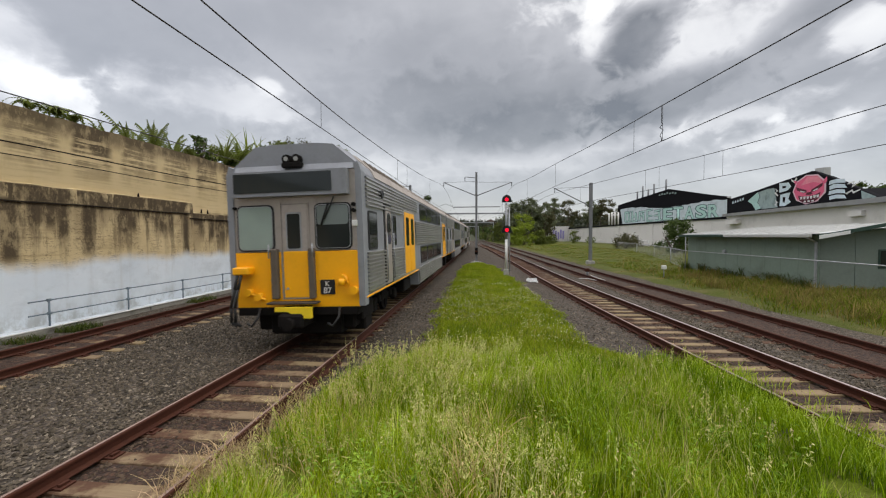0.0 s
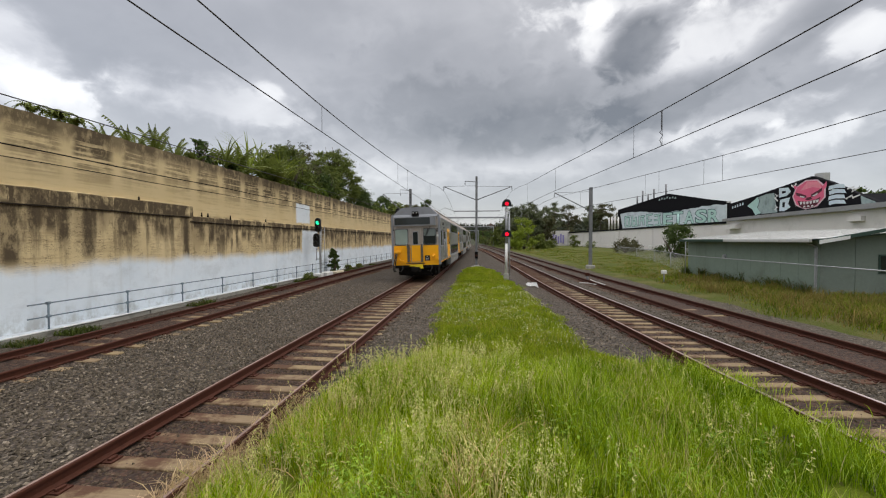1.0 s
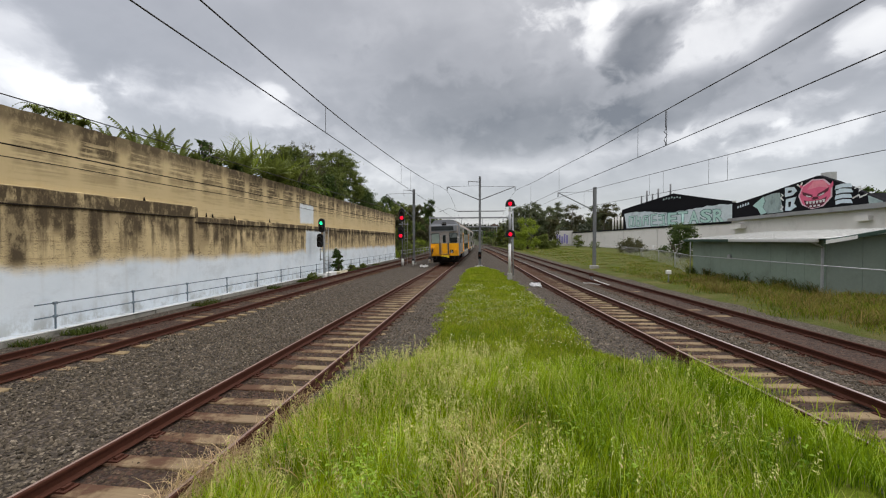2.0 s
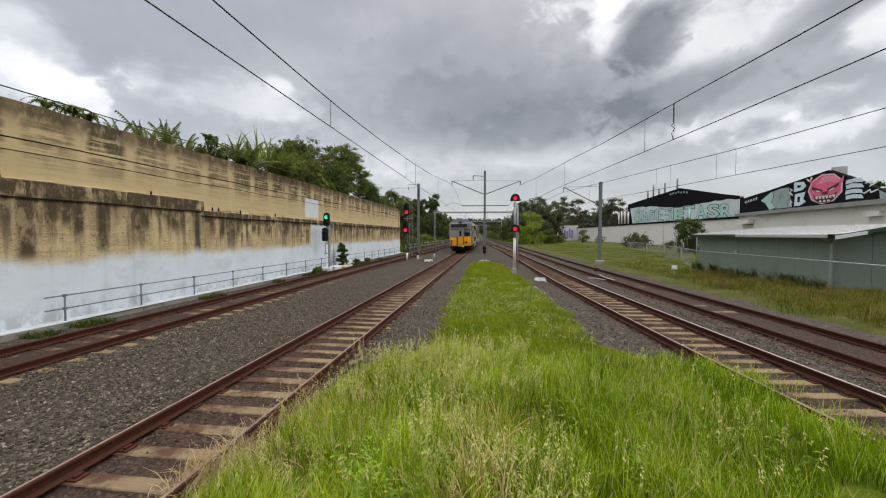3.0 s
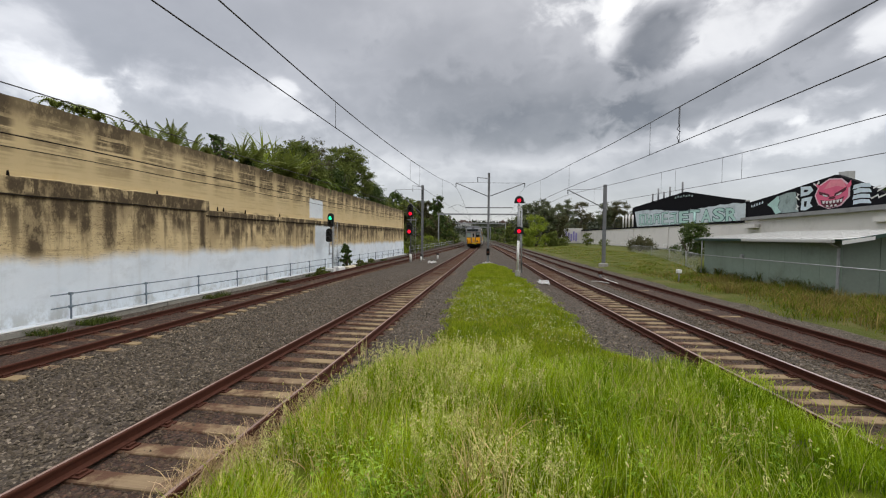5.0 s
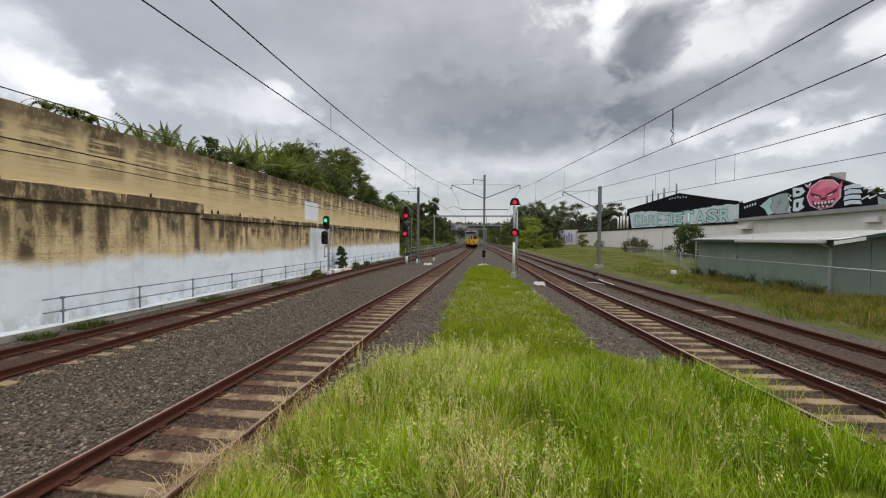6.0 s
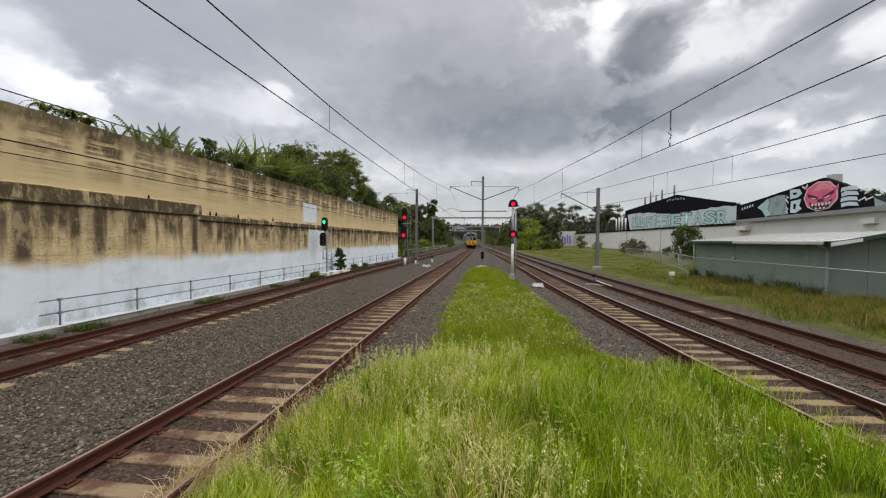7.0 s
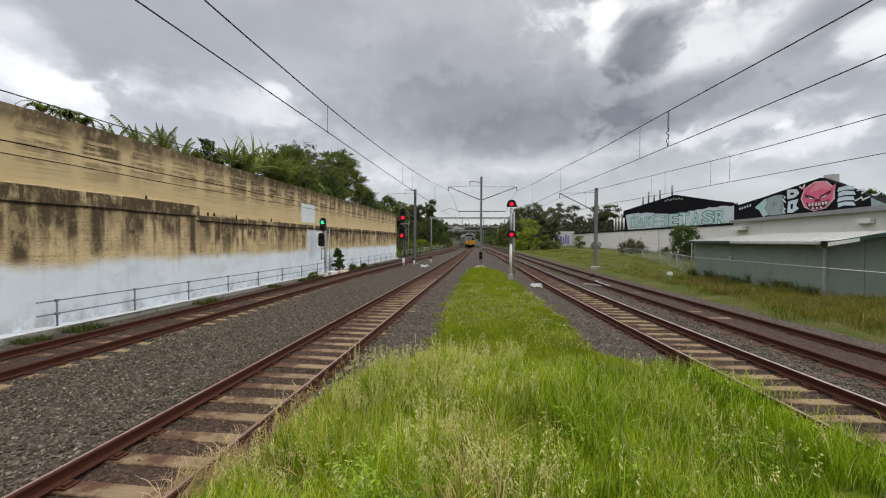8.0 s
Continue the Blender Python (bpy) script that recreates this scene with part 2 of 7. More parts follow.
# ---------------- materials ----------------
def ballast_material():
    m, k, co = begin("ballast")
    v = k.n("ShaderNodeTexVoronoi", {"Vector": co, "Scale": 19.0, "Randomness": 1.0})
    cell = k.xyz(v.outputs["Color"])[0]
    tone = k.ramp(cell, ((0.0, (0.026, 0.020, 0.014)), (0.45, (0.088, 0.070, 0.050)), (0.8, (0.158, 0.127, 0.093)), (1.0, (0.28, 0.232, 0.178))))
    wide = k.noise(co, 0.35, 5, 0.6)
    tone = k.mix(k.math("MULTIPLY", k.step(wide, 0.45, 0.7), 0.45), tone, (0.10, 0.075, 0.060))
    # rust and brake dust along the tracks
    x, y, z = k.xyz(co)
    for line, slope in ((-9.65, 0.0), (-3.76, 0.0), (5.75, -0.075), (8.5, -0.045)):
        off = k.math("SUBTRACT", x, k.math("MULTIPLY_ADD", y, slope, line))
        near = k.math("SUBTRACT", 1.0, k.step(k.math("ABSOLUTE", off), 0.6, 1.3))
        near = k.math("MULTIPLY", near, k.math("SUBTRACT", 1.0, k.step(y, 22.0, 40.0)))
        tone = k.mix(k.math("MULTIPLY", near, 0.88), tone, k.mix(cell, (0.030, 0.013, 0.008), (0.110, 0.050, 0.029)))
    tone = k.mix(k.math("MULTIPLY", k.step(y, 12.0, 34.0), 0.7), tone, (0.080, 0.061, 0.042))
    beyond = k.math("MAXIMUM", k.step(y, 150.0, 190.0), k.step(k.math("ABSOLUTE", k.math("ADD", x, 1.5)), 16.0, 24.0))
    tone = k.mix(beyond, tone, k.mix(wide, (0.035, 0.050, 0.018), (0.085, 0.095, 0.040)))
    # shade between the stones, mixed into the colour
    gap_shade = k.step(v.outputs["Distance"], 0.0, 0.75)
    return finish(m, k, k.mix(k.math("MULTIPLY", gap_shade, 0.70), tone, (0.020, 0.016, 0.013)), 0.9, 0, k.math("SUBTRACT", 1.0, v.outputs["Distance"]), 0.035, 1.0, 0.3)


def stone_material():
    m, k, co = begin("ballast_stone")
    r = k.n("ShaderNodeNewGeometry").outputs["Random Per Island"]
    tone = k.ramp(r, ((0.0, (0.026, 0.020, 0.014)), (0.5, (0.092, 0.073, 0.053)), (0.88, (0.172, 0.138, 0.102)), (1.0, (0.34, 0.285, 0.22))))
    x, y, z = k.xyz(co)
    # brown dust between the rails
    for line, slope in ((-3.76, 0.0), (5.75, -0.075)):
        off = k.math("ABSOLUTE", k.math("SUBTRACT", x, k.math("MULTIPLY_ADD", y, slope, line)))
        near = k.math("SUBTRACT", 1.0, k.step(off, 0.65, 1.2))
        tone = k.mix(k.math("MULTIPLY", near, 0.75), tone, k.mix(r, (0.024, 0.012, 0.007), (0.105, 0.056, 0.034)))
    return finish(m, k, k.mix(k.math("MULTIPLY", k.noise(co, 60, 2), 0.6), tone, (0.085, 0.070, 0.046)), 0.88, 0, k.noise(co, 90, 3), 0.004, 0.6, 0.3)


def wall_material():
    m, k, co = begin("old_render")
    x, y, z = k.xyz(co)
    wob = k.noise(k.scaled(co, 1, 0.6, 0.6), 1.1, 6, 0.65)
    fine = k.noise(co, 24, 4, 0.7)
    blot = k.noise(k.scaled(co, 1, 1.0, 0.7), 2.6, 7, 0.68)
    boards = k.noise(k.scaled(co, 1, 0.30, 7.5), 1.3, 4, 0.62)
    streak = k.noise(k.scaled(co, 1, 1.9, 0.13), 1.0, 6, 0.66)
    patchy = k.noise(k.scaled(co, 1, 3.2, 1.6), 1.6, 6, 0.7)
    crack = k.noise(k.scaled(co, 1, 1.1, 8.0), 1.7, 5, 0.7, 0.6)
    # formwork bays: a clean upright strip every 1.75 m between board-marked panels
    swing = k.math("MULTIPLY", k.math("SUBTRACT", k.noise(k.scaled(co, 1, 0.5, 0.9), 1.0, 3, 0.6), 0.5), 0.5)
    phase = k.math("ABSOLUTE", k.math("SUBTRACT", k.math("FRACT", k.math("DIVIDE", k.math("ADD", k.math("SUBTRACT", y, 8.05), swing), 1.75)), 0.5))
    strip = k.math("SUBTRACT", 1.0, k.step(phase, 0.04, 0.20))
    bays = k.noise(k.scaled(co, 1, 0.75, 0.05), 1.0, 2, 0.5)
    cream = k.mix(wob, (0.53, 0.405, 0.208), (0.66, 0.53, 0.315))
    cream = k.mix(k.math("MULTIPLY", k.step(blot, 0.52, 0.72), 0.22), cream, (0.42, 0.30, 0.14))
    cream = k.mix(k.math("MULTIPLY", k.math("MULTIPLY", k.step(boards, 0.50, 0.66), 0.26), k.math("MULTIPLY_ADD", strip, -0.8, 1.0)), cream, (0.25, 0.17, 0.08))
    # mould below the ledge: a blotchy band, then long runs
    ledge = k.math("ADD", 4.06, k.math("MULTIPLY", k.step(y, 15.65, 15.75), -0.42))
    below = k.math("SUBTRACT", ledge, z)
    under = k.step(below, -0.05, 0.03)
    rag = k.math("ADD", k.math("MULTIPLY", streak, 0.60), k.math("ADD", k.math("MULTIPLY", blot, 0.55), k.math("MULTIPLY", fine, 0.20)))
    gaps = k.noise(k.scaled(co, 1, 1.7, 0.28), 1.5, 4, 0.6)
    band = k.math("MULTIPLY", k.math("MULTIPLY", under, k.math("SUBTRACT", 1.0, k.step(below, 0.40, 0.62))), k.step(k.math("ADD", gaps, k.math("MULTIPLY", k.math("SUBTRACT", blot, 0.5), 0.45)), 0.425, 0.485))
    depth = k.math("MULTIPLY", k.step(streak, 0.36, 0.62), 2.3)
    run = k.math("MULTIPLY", under, k.math("SUBTRACT", 1.0, k.step(below, k.math("MULTIPLY", depth, 0.35), k.math("ADD", depth, 0.35))))
    run = k.math("MULTIPLY", run, k.step(rag, 0.54, 0.74))
    mould = k.math("MAXIMUM", k.math("MULTIPLY", run, 0.92), k.math("MULTIPLY", band, 0.95))
    speck = k.math("MULTIPLY", k.math("MULTIPLY", under, k.math("SUBTRACT", 1.0, k.step(below, 1.2, 2.1))), k.step(k.math("ADD", blot, k.math("MULTIPLY", boards, 0.5)), 0.86, 0.98))
    mould = k.math("MAXIMUM", mould, k.math("MULTIPLY", speck, 0.75))
    for at, half, low in ((9.10, 0.22, 1.72), (8.2, 0.2, 2.5), (9.67, 0.13, 2.6), (10.10, 0.13, 2.65), (10.44, 0.15, 2.3), (11.18, 0.18, 1.88), (12.45, 0.18, 2.45), (12.80, 0.12, 2.6), (14.0, 0.16, 2.5), (17.4, 0.3, 2.6), (20.6, 0.3, 2.4), (15.28, 0.16, 1.68), (16.85, 0.14, 2.3), (18.05, 0.2, 2.45), (19.3, 0.2, 2.5), (22.4, 0.16, 2.3), (26.3, 0.2, 2.2)):
        edge = k.math("ADD", k.math("ABSOLUTE", k.math("SUBTRACT", y, at)), k.math("MULTIPLY", k.math("SUBTRACT", k.math("ADD", fine, blot), 1.0), 0.26))
        pipe = k.math("MULTIPLY", k.math("SUBTRACT", 1.0, k.step(edge, half * 0.5, half * 1.6)), k.math("MULTIPLY", k.step(z, low, low + 0.45), k.math("SUBTRACT", 1.0, k.step(z, 3.6, 3.8))))
        mould = k.math("MAXIMUM", mould, k.math("MULTIPLY", pipe, 0.95))
    # dark board marks and drips under the coping, bay by bay
    drip = k.math("SUBTRACT", 6.13, z)
    bay = k.math("MULTIPLY", k.math("MULTIPLY_ADD", k.step(bays, 0.34, 0.56), 0.40, 0.60), k.math("SUBTRACT", 1.0, strip))
    top = k.math("SUBTRACT", 1.0, k.step(k.math("ADD", drip, k.math("MULTIPLY", k.math("SUBTRACT", blot, 0.5), 0.5)), k.math("MULTIPLY", streak, 0.40), k.math("ADD", k.math("MULTIPLY", streak, 1.20), 0.06)))
    marks = k.math("MULTIPLY", k.math("MULTIPLY", k.step(k.math("ADD", boards, k.math("MULTIPLY", blot, 0.35)), 0.55, 0.70), bay), k.math("SUBTRACT", 1.0, k.step(drip, 0.6, 2.0)))
    mould = k.math("MAXIMUM", mould, k.math("MAXIMUM", k.math("MULTIPLY", top, k.math("MULTIPLY_ADD", bay, 0.25, 0.70)), k.math("MULTIPLY", marks, 0.94)))
    mould = k.math("MULTIPLY", mould, k.math("MULTIPLY_ADD", k.step(k.math("ADD", k.math("MULTIPLY", patchy, 0.6), k.math("MULTIPLY", blot, 0.4)), 0.38, 0.52), 0.48, 0.52))
    line_at = k.math("ABSOLUTE", k.math("SUBTRACT", crack, 0.5))
    cracks = k.math("MULTIPLY", k.math("SUBTRACT", 1.0, k.step(line_at, 0.006, 0.022)), k.math("MULTIPLY", under, k.step(blot, 0.44, 0.54)))
    mould = k.math("MAXIMUM", mould, k.math("MULTIPLY", cracks, 0.8))
    # a broad grey-brown film below the ledge and under the coping
    film = k.noise(k.scaled(co, 1, 0.75, 0.5), 0.9, 6, 0.62)
    film_low = k.math("MULTIPLY", k.math("MULTIPLY", under, k.math("SUBTRACT", 1.0, k.step(below, 0.7, 2.3))), k.step(film, 0.40, 0.62))
    film_top = k.math("MULTIPLY", k.math("SUBTRACT", 1.0, k.step(k.math("SUBTRACT", 6.13, z), 0.05, 1.25)), k.math("MULTIPLY_ADD", k.step(film, 0.38, 0.60), 0.75, 0.25))
    cream = k.mix(k.math("MULTIPLY", k.math("MAXIMUM", film_low, k.math("MULTIPLY", film_top, 0.85)), 0.58), cream, (0.150, 0.108, 0.060))
    cream = k.mix(mould, cream, k.mix(k.math("ADD", k.math("MULTIPLY", fine, 0.6), k.math("MULTIPLY", patchy, 0.4)), (0.020, 0.014, 0.009), (0.105, 0.076, 0.046)))
    # whitewash over the foot of the wall, brushed unevenly
    edge = k.math("ADD", k.noise(k.scaled(co, 1, 0.7, 0.15), 1.3, 4, 0.6), k.math("MULTIPLY", fine, 0.12))
    line = k.math("ADD", 1.88, k.math("MULTIPLY", k.math("SUBTRACT", edge, 0.56), 0.60))
    white = k.math("SUBTRACT", 1.0, k.step(z, k.math("SUBTRACT", line, 0.24), k.math("ADD", line, 0.20)))
    # squares painted over, one on the upper face and one behind the signal, with brushed edges
    brushed = k.math("MULTIPLY", k.math("SUBTRACT", k.math("ADD", fine, blot), 1.0), 0.35)
    for y_lo, y_hi, z_lo, z_hi in ((25.35, 27.5, 3.80, 5.12), (25.9, 28.5, 1.6, 3.30)):
        inside = k.math("MULTIPLY", k.step(k.math("ADD", y, brushed), y_lo - 0.08, y_lo + 0.12), k.math("SUBTRACT", 1.0, k.step(k.math("ADD", y, brushed), y_hi - 0.12, y_hi + 0.10)))
        inside = k.math("MULTIPLY", inside, k.math("MULTIPLY", k.step(k.math("ADD", z, brushed), z_lo - 0.06, z_lo + 0.08), k.math("SUBTRACT", 1.0, k.step(k.math("ADD", z, brushed), z_hi - 0.08, z_hi + 0.06))))
        white = k.math("MAXIMUM", white, k.math("MULTIPLY", inside, 0.94))
    wash = k.mix(wob, (0.56, 0.635, 0.70), (0.81, 0.85, 0.885))
    wash = k.mix(k.math("MULTIPLY", k.step(k.noise(k.scaled(co, 1, 0.7, 1.1), 0.9, 6, 0.72), 0.47, 0.70), 0.42), wash, (0.42, 0.45, 0.47))
    wash = k.mix(k.math("MULTIPLY", k.step(k.math("ADD", streak, k.math("MULTIPLY", blot, 0.4)), 0.72, 0.95), 0.22), wash, (0.34, 0.32, 0.28))
    foot = k.math("MULTIPLY", k.math("SUBTRACT", 1.0, k.step(z, 0.15, 0.9)), k.step(k.math("ADD", blot, k.math("MULTIPLY", streak, 0.4)), 0.62, 0.86))
    wash = k.mix(k.math("MULTIPLY", foot, 0.5), wash, (0.20, 0.19, 0.15))
    c = k.mix(white, cream, wash)
    return finish(m, k, c, 0.88, 0, k.math("ADD", k.math("MULTIPLY", blot, 0.8), k.math("MULTIPLY", fine, 0.25)), 0.02, 0.35, 0.2)


def grass_material(name, dark, light, dry, dry_part):
    m, k, co = begin(name)
    r = k.n("ShaderNodeNewGeometry").outputs["Random Per Island"]
    patch = k.noise(co, 0.8, 4)
    c = k.mix(k.math("MULTIPLY_ADD", patch, 1.5, k.math("MULTIPLY_ADD", r, 0.9, -0.78), clamp=True), dark, light)
    c = k.mix(k.step(k.math("ADD", k.math("MULTIPLY", r, 0.8), k.math("MULTIPLY", k.noise(co, 0.55, 3), 0.7)), 1.19 - dry_part, 1.24 - dry_part), c, dry)
    b = k.n("ShaderNodeBsdfPrincipled", {"Base Color": c, "Roughness": 0.75, "Specular IOR Level": 0.06})
    t = k.n("ShaderNodeBsdfTranslucent", {"Color": c})
    mx = k.n("ShaderNodeMixShader", {"Fac": 0.35})
    k.t.links.new(b.outputs[0], mx.inputs[1])
    k.t.links.new(t.outputs[0], mx.inputs[2])
    k.t.links.new(mx.outputs[0], k.n("ShaderNodeOutputMaterial").inputs[0])
    return m


def rust_material():
    m, k, co = begin("rusty_rail")
    c = k.mix(k.noise(co, 18, 5, 0.7), (0.027, 0.0075, 0.0038), (0.080, 0.0235, 0.0105))
    return finish(m, k, c, 0.85, 0.0, k.noise(co, 60, 3), 0.004, 0.5, 0.3)


def steel_top_material():
    m, k, co = begin("worn_sheen_rail_head")
    # worn steel; part of its sheen is put into this pale base colour
    c = k.mix(k.noise(k.scaled(co, 6, 0.4, 1), 3, 4), (0.24, 0.16, 0.14), (0.62, 0.54, 0.52))
    return finish(m, k, c, 0.35, 0.35)


def timber_material():
    m, k, co = begin("weathered_sleeper")
    r = k.n("ShaderNodeObjectInfo").outputs["Random"]
    grain = k.noise(k.scaled(co, 1.2, 22, 22), 1.5, 5, 0.65)
    c = k.mix(grain, (0.132, 0.092, 0.048), (0.330, 0.250, 0.142))
    c = k.mix(k.math("MULTIPLY", r, 0.45), c, (0.15, 0.10, 0.075))
    moved = k.vmath("ADD", co, k.n("ShaderNodeCombineXYZ", {"X": k.math("MULTIPLY", r, 37.0), "Y": k.math("MULTIPLY", r, 11.0)}).outputs[0])
    x = k.xyz(co)[0]
    dirt = k.math("ADD", k.math("ADD", k.noise(moved, 1.8, 5, 0.7), k.math("MULTIPLY", x, -0.24)), k.math("MULTIPLY", k.step(x, 0.42, 0.66), 0.20))
    # dirt on each sleeper, plus a browner tone further along the line
    c = k.mix(k.math("MULTIPLY", k.step(k.math("ADD", dirt, k.math("MULTIPLY", k.step(k.xyz(k.n("ShaderNodeNewGeometry").outputs["Position"])[1], 14.0, 42.0), 0.34)), 0.44, 0.62), 0.92), c, (0.070, 0.032, 0.019))
    return finish(m, k, c, 0.85, 0, grain, 0.01, 0.6, 0.2)


def leaf_material(name, dark, light):
    m, k, co = begin(name)
    r = k.n("ShaderNodeNewGeometry").outputs["Random Per Island"]
    c = k.mix(k.math("MULTIPLY_ADD", k.noise(co, 0.9, 3), 0.6, k.math("MULTIPLY_ADD", r, 0.8, -0.2), clamp=True), dark, light)
    b = k.n("ShaderNodeBsdfPrincipled", {"Base Color": c, "Roughness": 0.55, "Specular IOR Level": 0.22})
    t = k.n("ShaderNodeBsdfTranslucent", {"Color": c})
    mx = k.n("ShaderNodeMixShader", {"Fac": 0.3})
    k.t.links.new(b.outputs[0], mx.inputs[1])
    k.t.links.new(t.outputs[0], mx.inputs[2])
    k.t.links.new(mx.outputs[0], k.n("ShaderNodeOutputMaterial").inputs[0])
    return m


def turf_material(name, green, brown, dry=(0.16, 0.14, 0.05)):
    m, k, co = begin(name)
    a, b = k.noise(co, 0.5, 5, 0.65), k.noise(co, 14, 4, 0.7)
    c = k.mix(b, tuple(v * 0.45 for v in green), green)
    c = k.mix(k.math("MULTIPLY", k.step(a, 0.42, 0.68), 0.7), c, dry)
    c = k.mix(k.math("MULTIPLY", k.step(k.noise(co, 3, 4), 0.58, 0.72), 0.5), c, brown)
    return finish(m, k, c, 0.95, 0, b, 0.06, 1.0, 0.15)


def dull_head_material():
    m, k, co = begin("dull_rail_head")
    return finish(m, k, k.mix(k.noise(k.scaled(co, 6, 0.4, 1), 3, 4), (0.13, 0.075, 0.060), (0.36, 0.26, 0.22)), 0.5, 0.3)


DULL = dull_head_material()
BALLAST, STONE, WALL = ballast_material(), stone_material(), wall_material()
RUST, RAILHEAD, TIMBER = rust_material(), steel_top_material(), timber_material()
TALL = grass_material("tall_grass_blades", (0.075, 0.142, 0.002), (0.47, 0.575, 0.012), (0.62, 0.50, 0.16), 0.12)
LONG = grass_material("long_grass_blades", (0.24, 0.38, 0.012), (0.56, 0.64, 0.06), (0.66, 0.53, 0.22), 0.14)
# darker green copy of the blades, for the right side of the strip
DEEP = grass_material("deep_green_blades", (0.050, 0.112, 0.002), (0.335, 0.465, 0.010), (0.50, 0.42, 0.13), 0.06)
WEED = grass_material("weed_leaves", (0.09, 0.17, 0.012), (0.32, 0.46, 0.060), (0.50, 0.44, 0.16), 0.10)
SHORT = grass_material("short_grass_blades", (0.125, 0.180, 0.008), (0.345, 0.415, 0.022), (0.38, 0.34, 0.06), 0.14)
VERGE = grass_material("verge_grass_blades", (0.060, 0.092, 0.006), (0.245, 0.300, 0.024), (0.30, 0.225, 0.07), 0.24)
STRAW = grass_material("straw_blades", (0.11, 0.105, 0.022), (0.33, 0.270, 0.080), (0.20, 0.14, 0.055), 0.25)
TURF = turf_material("turf", (0.12, 0.16, 0.006), (0.06, 0.045, 0.022))
FIELD = turf_material("verge_turf", (0.085, 0.105, 0.014), (0.080, 0.060, 0.030), (0.125, 0.105, 0.040))
LEAF_DARK = leaf_material("dark_leaves", (0.022, 0.044, 0.010), (0.105, 0.150, 0.032))
LEAF_MID = leaf_material("green_leaves", (0.040, 0.078, 0.010), (0.190, 0.265, 0.050))
LEAF_YELLOW = leaf_material("yellow_green_leaves", (0.12, 0.18, 0.012), (0.38, 0.45, 0.055))
LEAF_OLIVE = leaf_material("olive_green_leaves", (0.050, 0.072, 0.012), (0.215, 0.250, 0.055))
# gum leaves, with the haze of distance put into a paler grey-green
LEAF_GUM = leaf_material("grey_green_gum_leaves", (0.048, 0.062, 0.030), (0.185, 0.205, 0.105))
LEAF_FAR = leaf_material("far_grey_green_leaves", (0.020, 0.026, 0.014), (0.062, 0.070, 0.040))
LEAF_BROWN = leaf_material("olive_leaves", (0.040, 0.044, 0.018), (0.130, 0.120, 0.050))
BARK = plain("bark", (0.11, 0.085, 0.065), 0.9, 0, 20, 0.4, 0.4)
CONCRETE = plain("concrete", (0.36, 0.35, 0.32), 0.88, 0, 25, 0.2, 0.5, 1.2, (0.10, 0.09, 0.07), 0.006)
GALV = plain("galvanised_steel", (0.36, 0.37, 0.38), 0.55, 0.55, 12, 0.15, 0.25, 3)
POLE = plain("weathered_pole_steel", (0.20, 0.205, 0.21), 0.65, 0.3, 14, 0.2, 0.35, 3)
BLACK = plain("black_paint", (0.012, 0.012, 0.013), 0.55, 0, 30, 0.3, 0.1)
WHITE = plain("white_paint", (0.70, 0.70, 0.68), 0.55, 0, 20, 0.1, 0.25)
WIRE = plain("copper_wire", (0.045, 0.042, 0.042), 0.6, 0.4)
RED_LAMP, GREEN_LAMP = glow("red_signal_lamp", (1.0, 0.012, 0.040), 1.3), glow("green_signal_lamp", (0.02, 0.75, 0.30), 2.2)
UNDER = plain("underframe_dirt", (0.009, 0.008, 0.0075), 0.9, 0.0, 14, 0.4, 0.4, 3, (0.022, 0.016, 0.012), spec=0.15)


# ---------------- ground, wall and the large structure ----------------
def sheet(name, xs, ys, height, material, label, category, kind="structure"):
    """A sheet over a grid of x and y with a height for each."""
    verts = [(x, y, height(x, y)) for y in ys for x in xs]
    n = len(xs)
    faces = [(j * n + i, j * n + i + 1, (j + 1) * n + i + 1, (j + 1) * n + i) for j in range(len(ys) - 1) for i in range(n - 1)]
    ob = new(name, mesh_of(name, verts, faces, material, True))
    return tagged(ob, label, category, "", kind)


def far_rise(x, y):
    """The land lifts into low hills far off."""
    d = math.hypot(x, y)
    return 0.0 if d < 170 else min(1.0, (d - 170) / 500) ** 1.3 * (26 + 9 * noise.noise(Vector((x * 0.006, y * 0.006, 0.3))))


xs = [-1500, -800, -400, -200, -100, -60, -40, -30, -22, -16] + [round(-13 + 0.2 * i, 2) for i in range(131)] + [15, 18, 22, 30, 40, 60, 100, 200, 400, 800, 1500]
ys = [-800, -300, -100, -40, -20] + [round(-10 + 1.0 * i, 2) for i in range(80)] + [75 + 10 * i for i in range(20)] + [300, 400, 550, 700, 1000, 1500, 2500]


def ground_height(x, y):
    z = -0.05 + far_rise(x, y) + climb(y)
    if -14 < x < 13 and -12 < y < 120:
        # ballast lies against the rails and buries the sleepers' ends
        name, d = min(((n, abs(x - f(y))) for n, f in LINES.items()), key=lambda v: v[1])
        if name in ("siding", "outer"):
            z += (0.035 if name == "outer" or d > 1.35 or noise.noise(Vector((3.3, y * 0.55, 1))) < -0.05 else 0.004) if d >= 0.85 else 0.060 if name == "outer" else 0.042
        else:
            z += 0.06 * max(0.0, min(1.0, (d - 0.80) / 0.22)) - 0.03 * max(0.0, min(1.0, (d - 1.6) / 0.8))
            z += 0.018 * (d < 0.8)
    if -30 < x < 30 and -10 < y < 70:
        z += 0.03 * noise.noise(Vector((x * 0.7, y * 0.5, 0))) + 0.012 * noise.noise(Vector((x * 2.3, y * 2.3, 4)))
    return z


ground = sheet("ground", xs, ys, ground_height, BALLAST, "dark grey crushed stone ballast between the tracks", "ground")


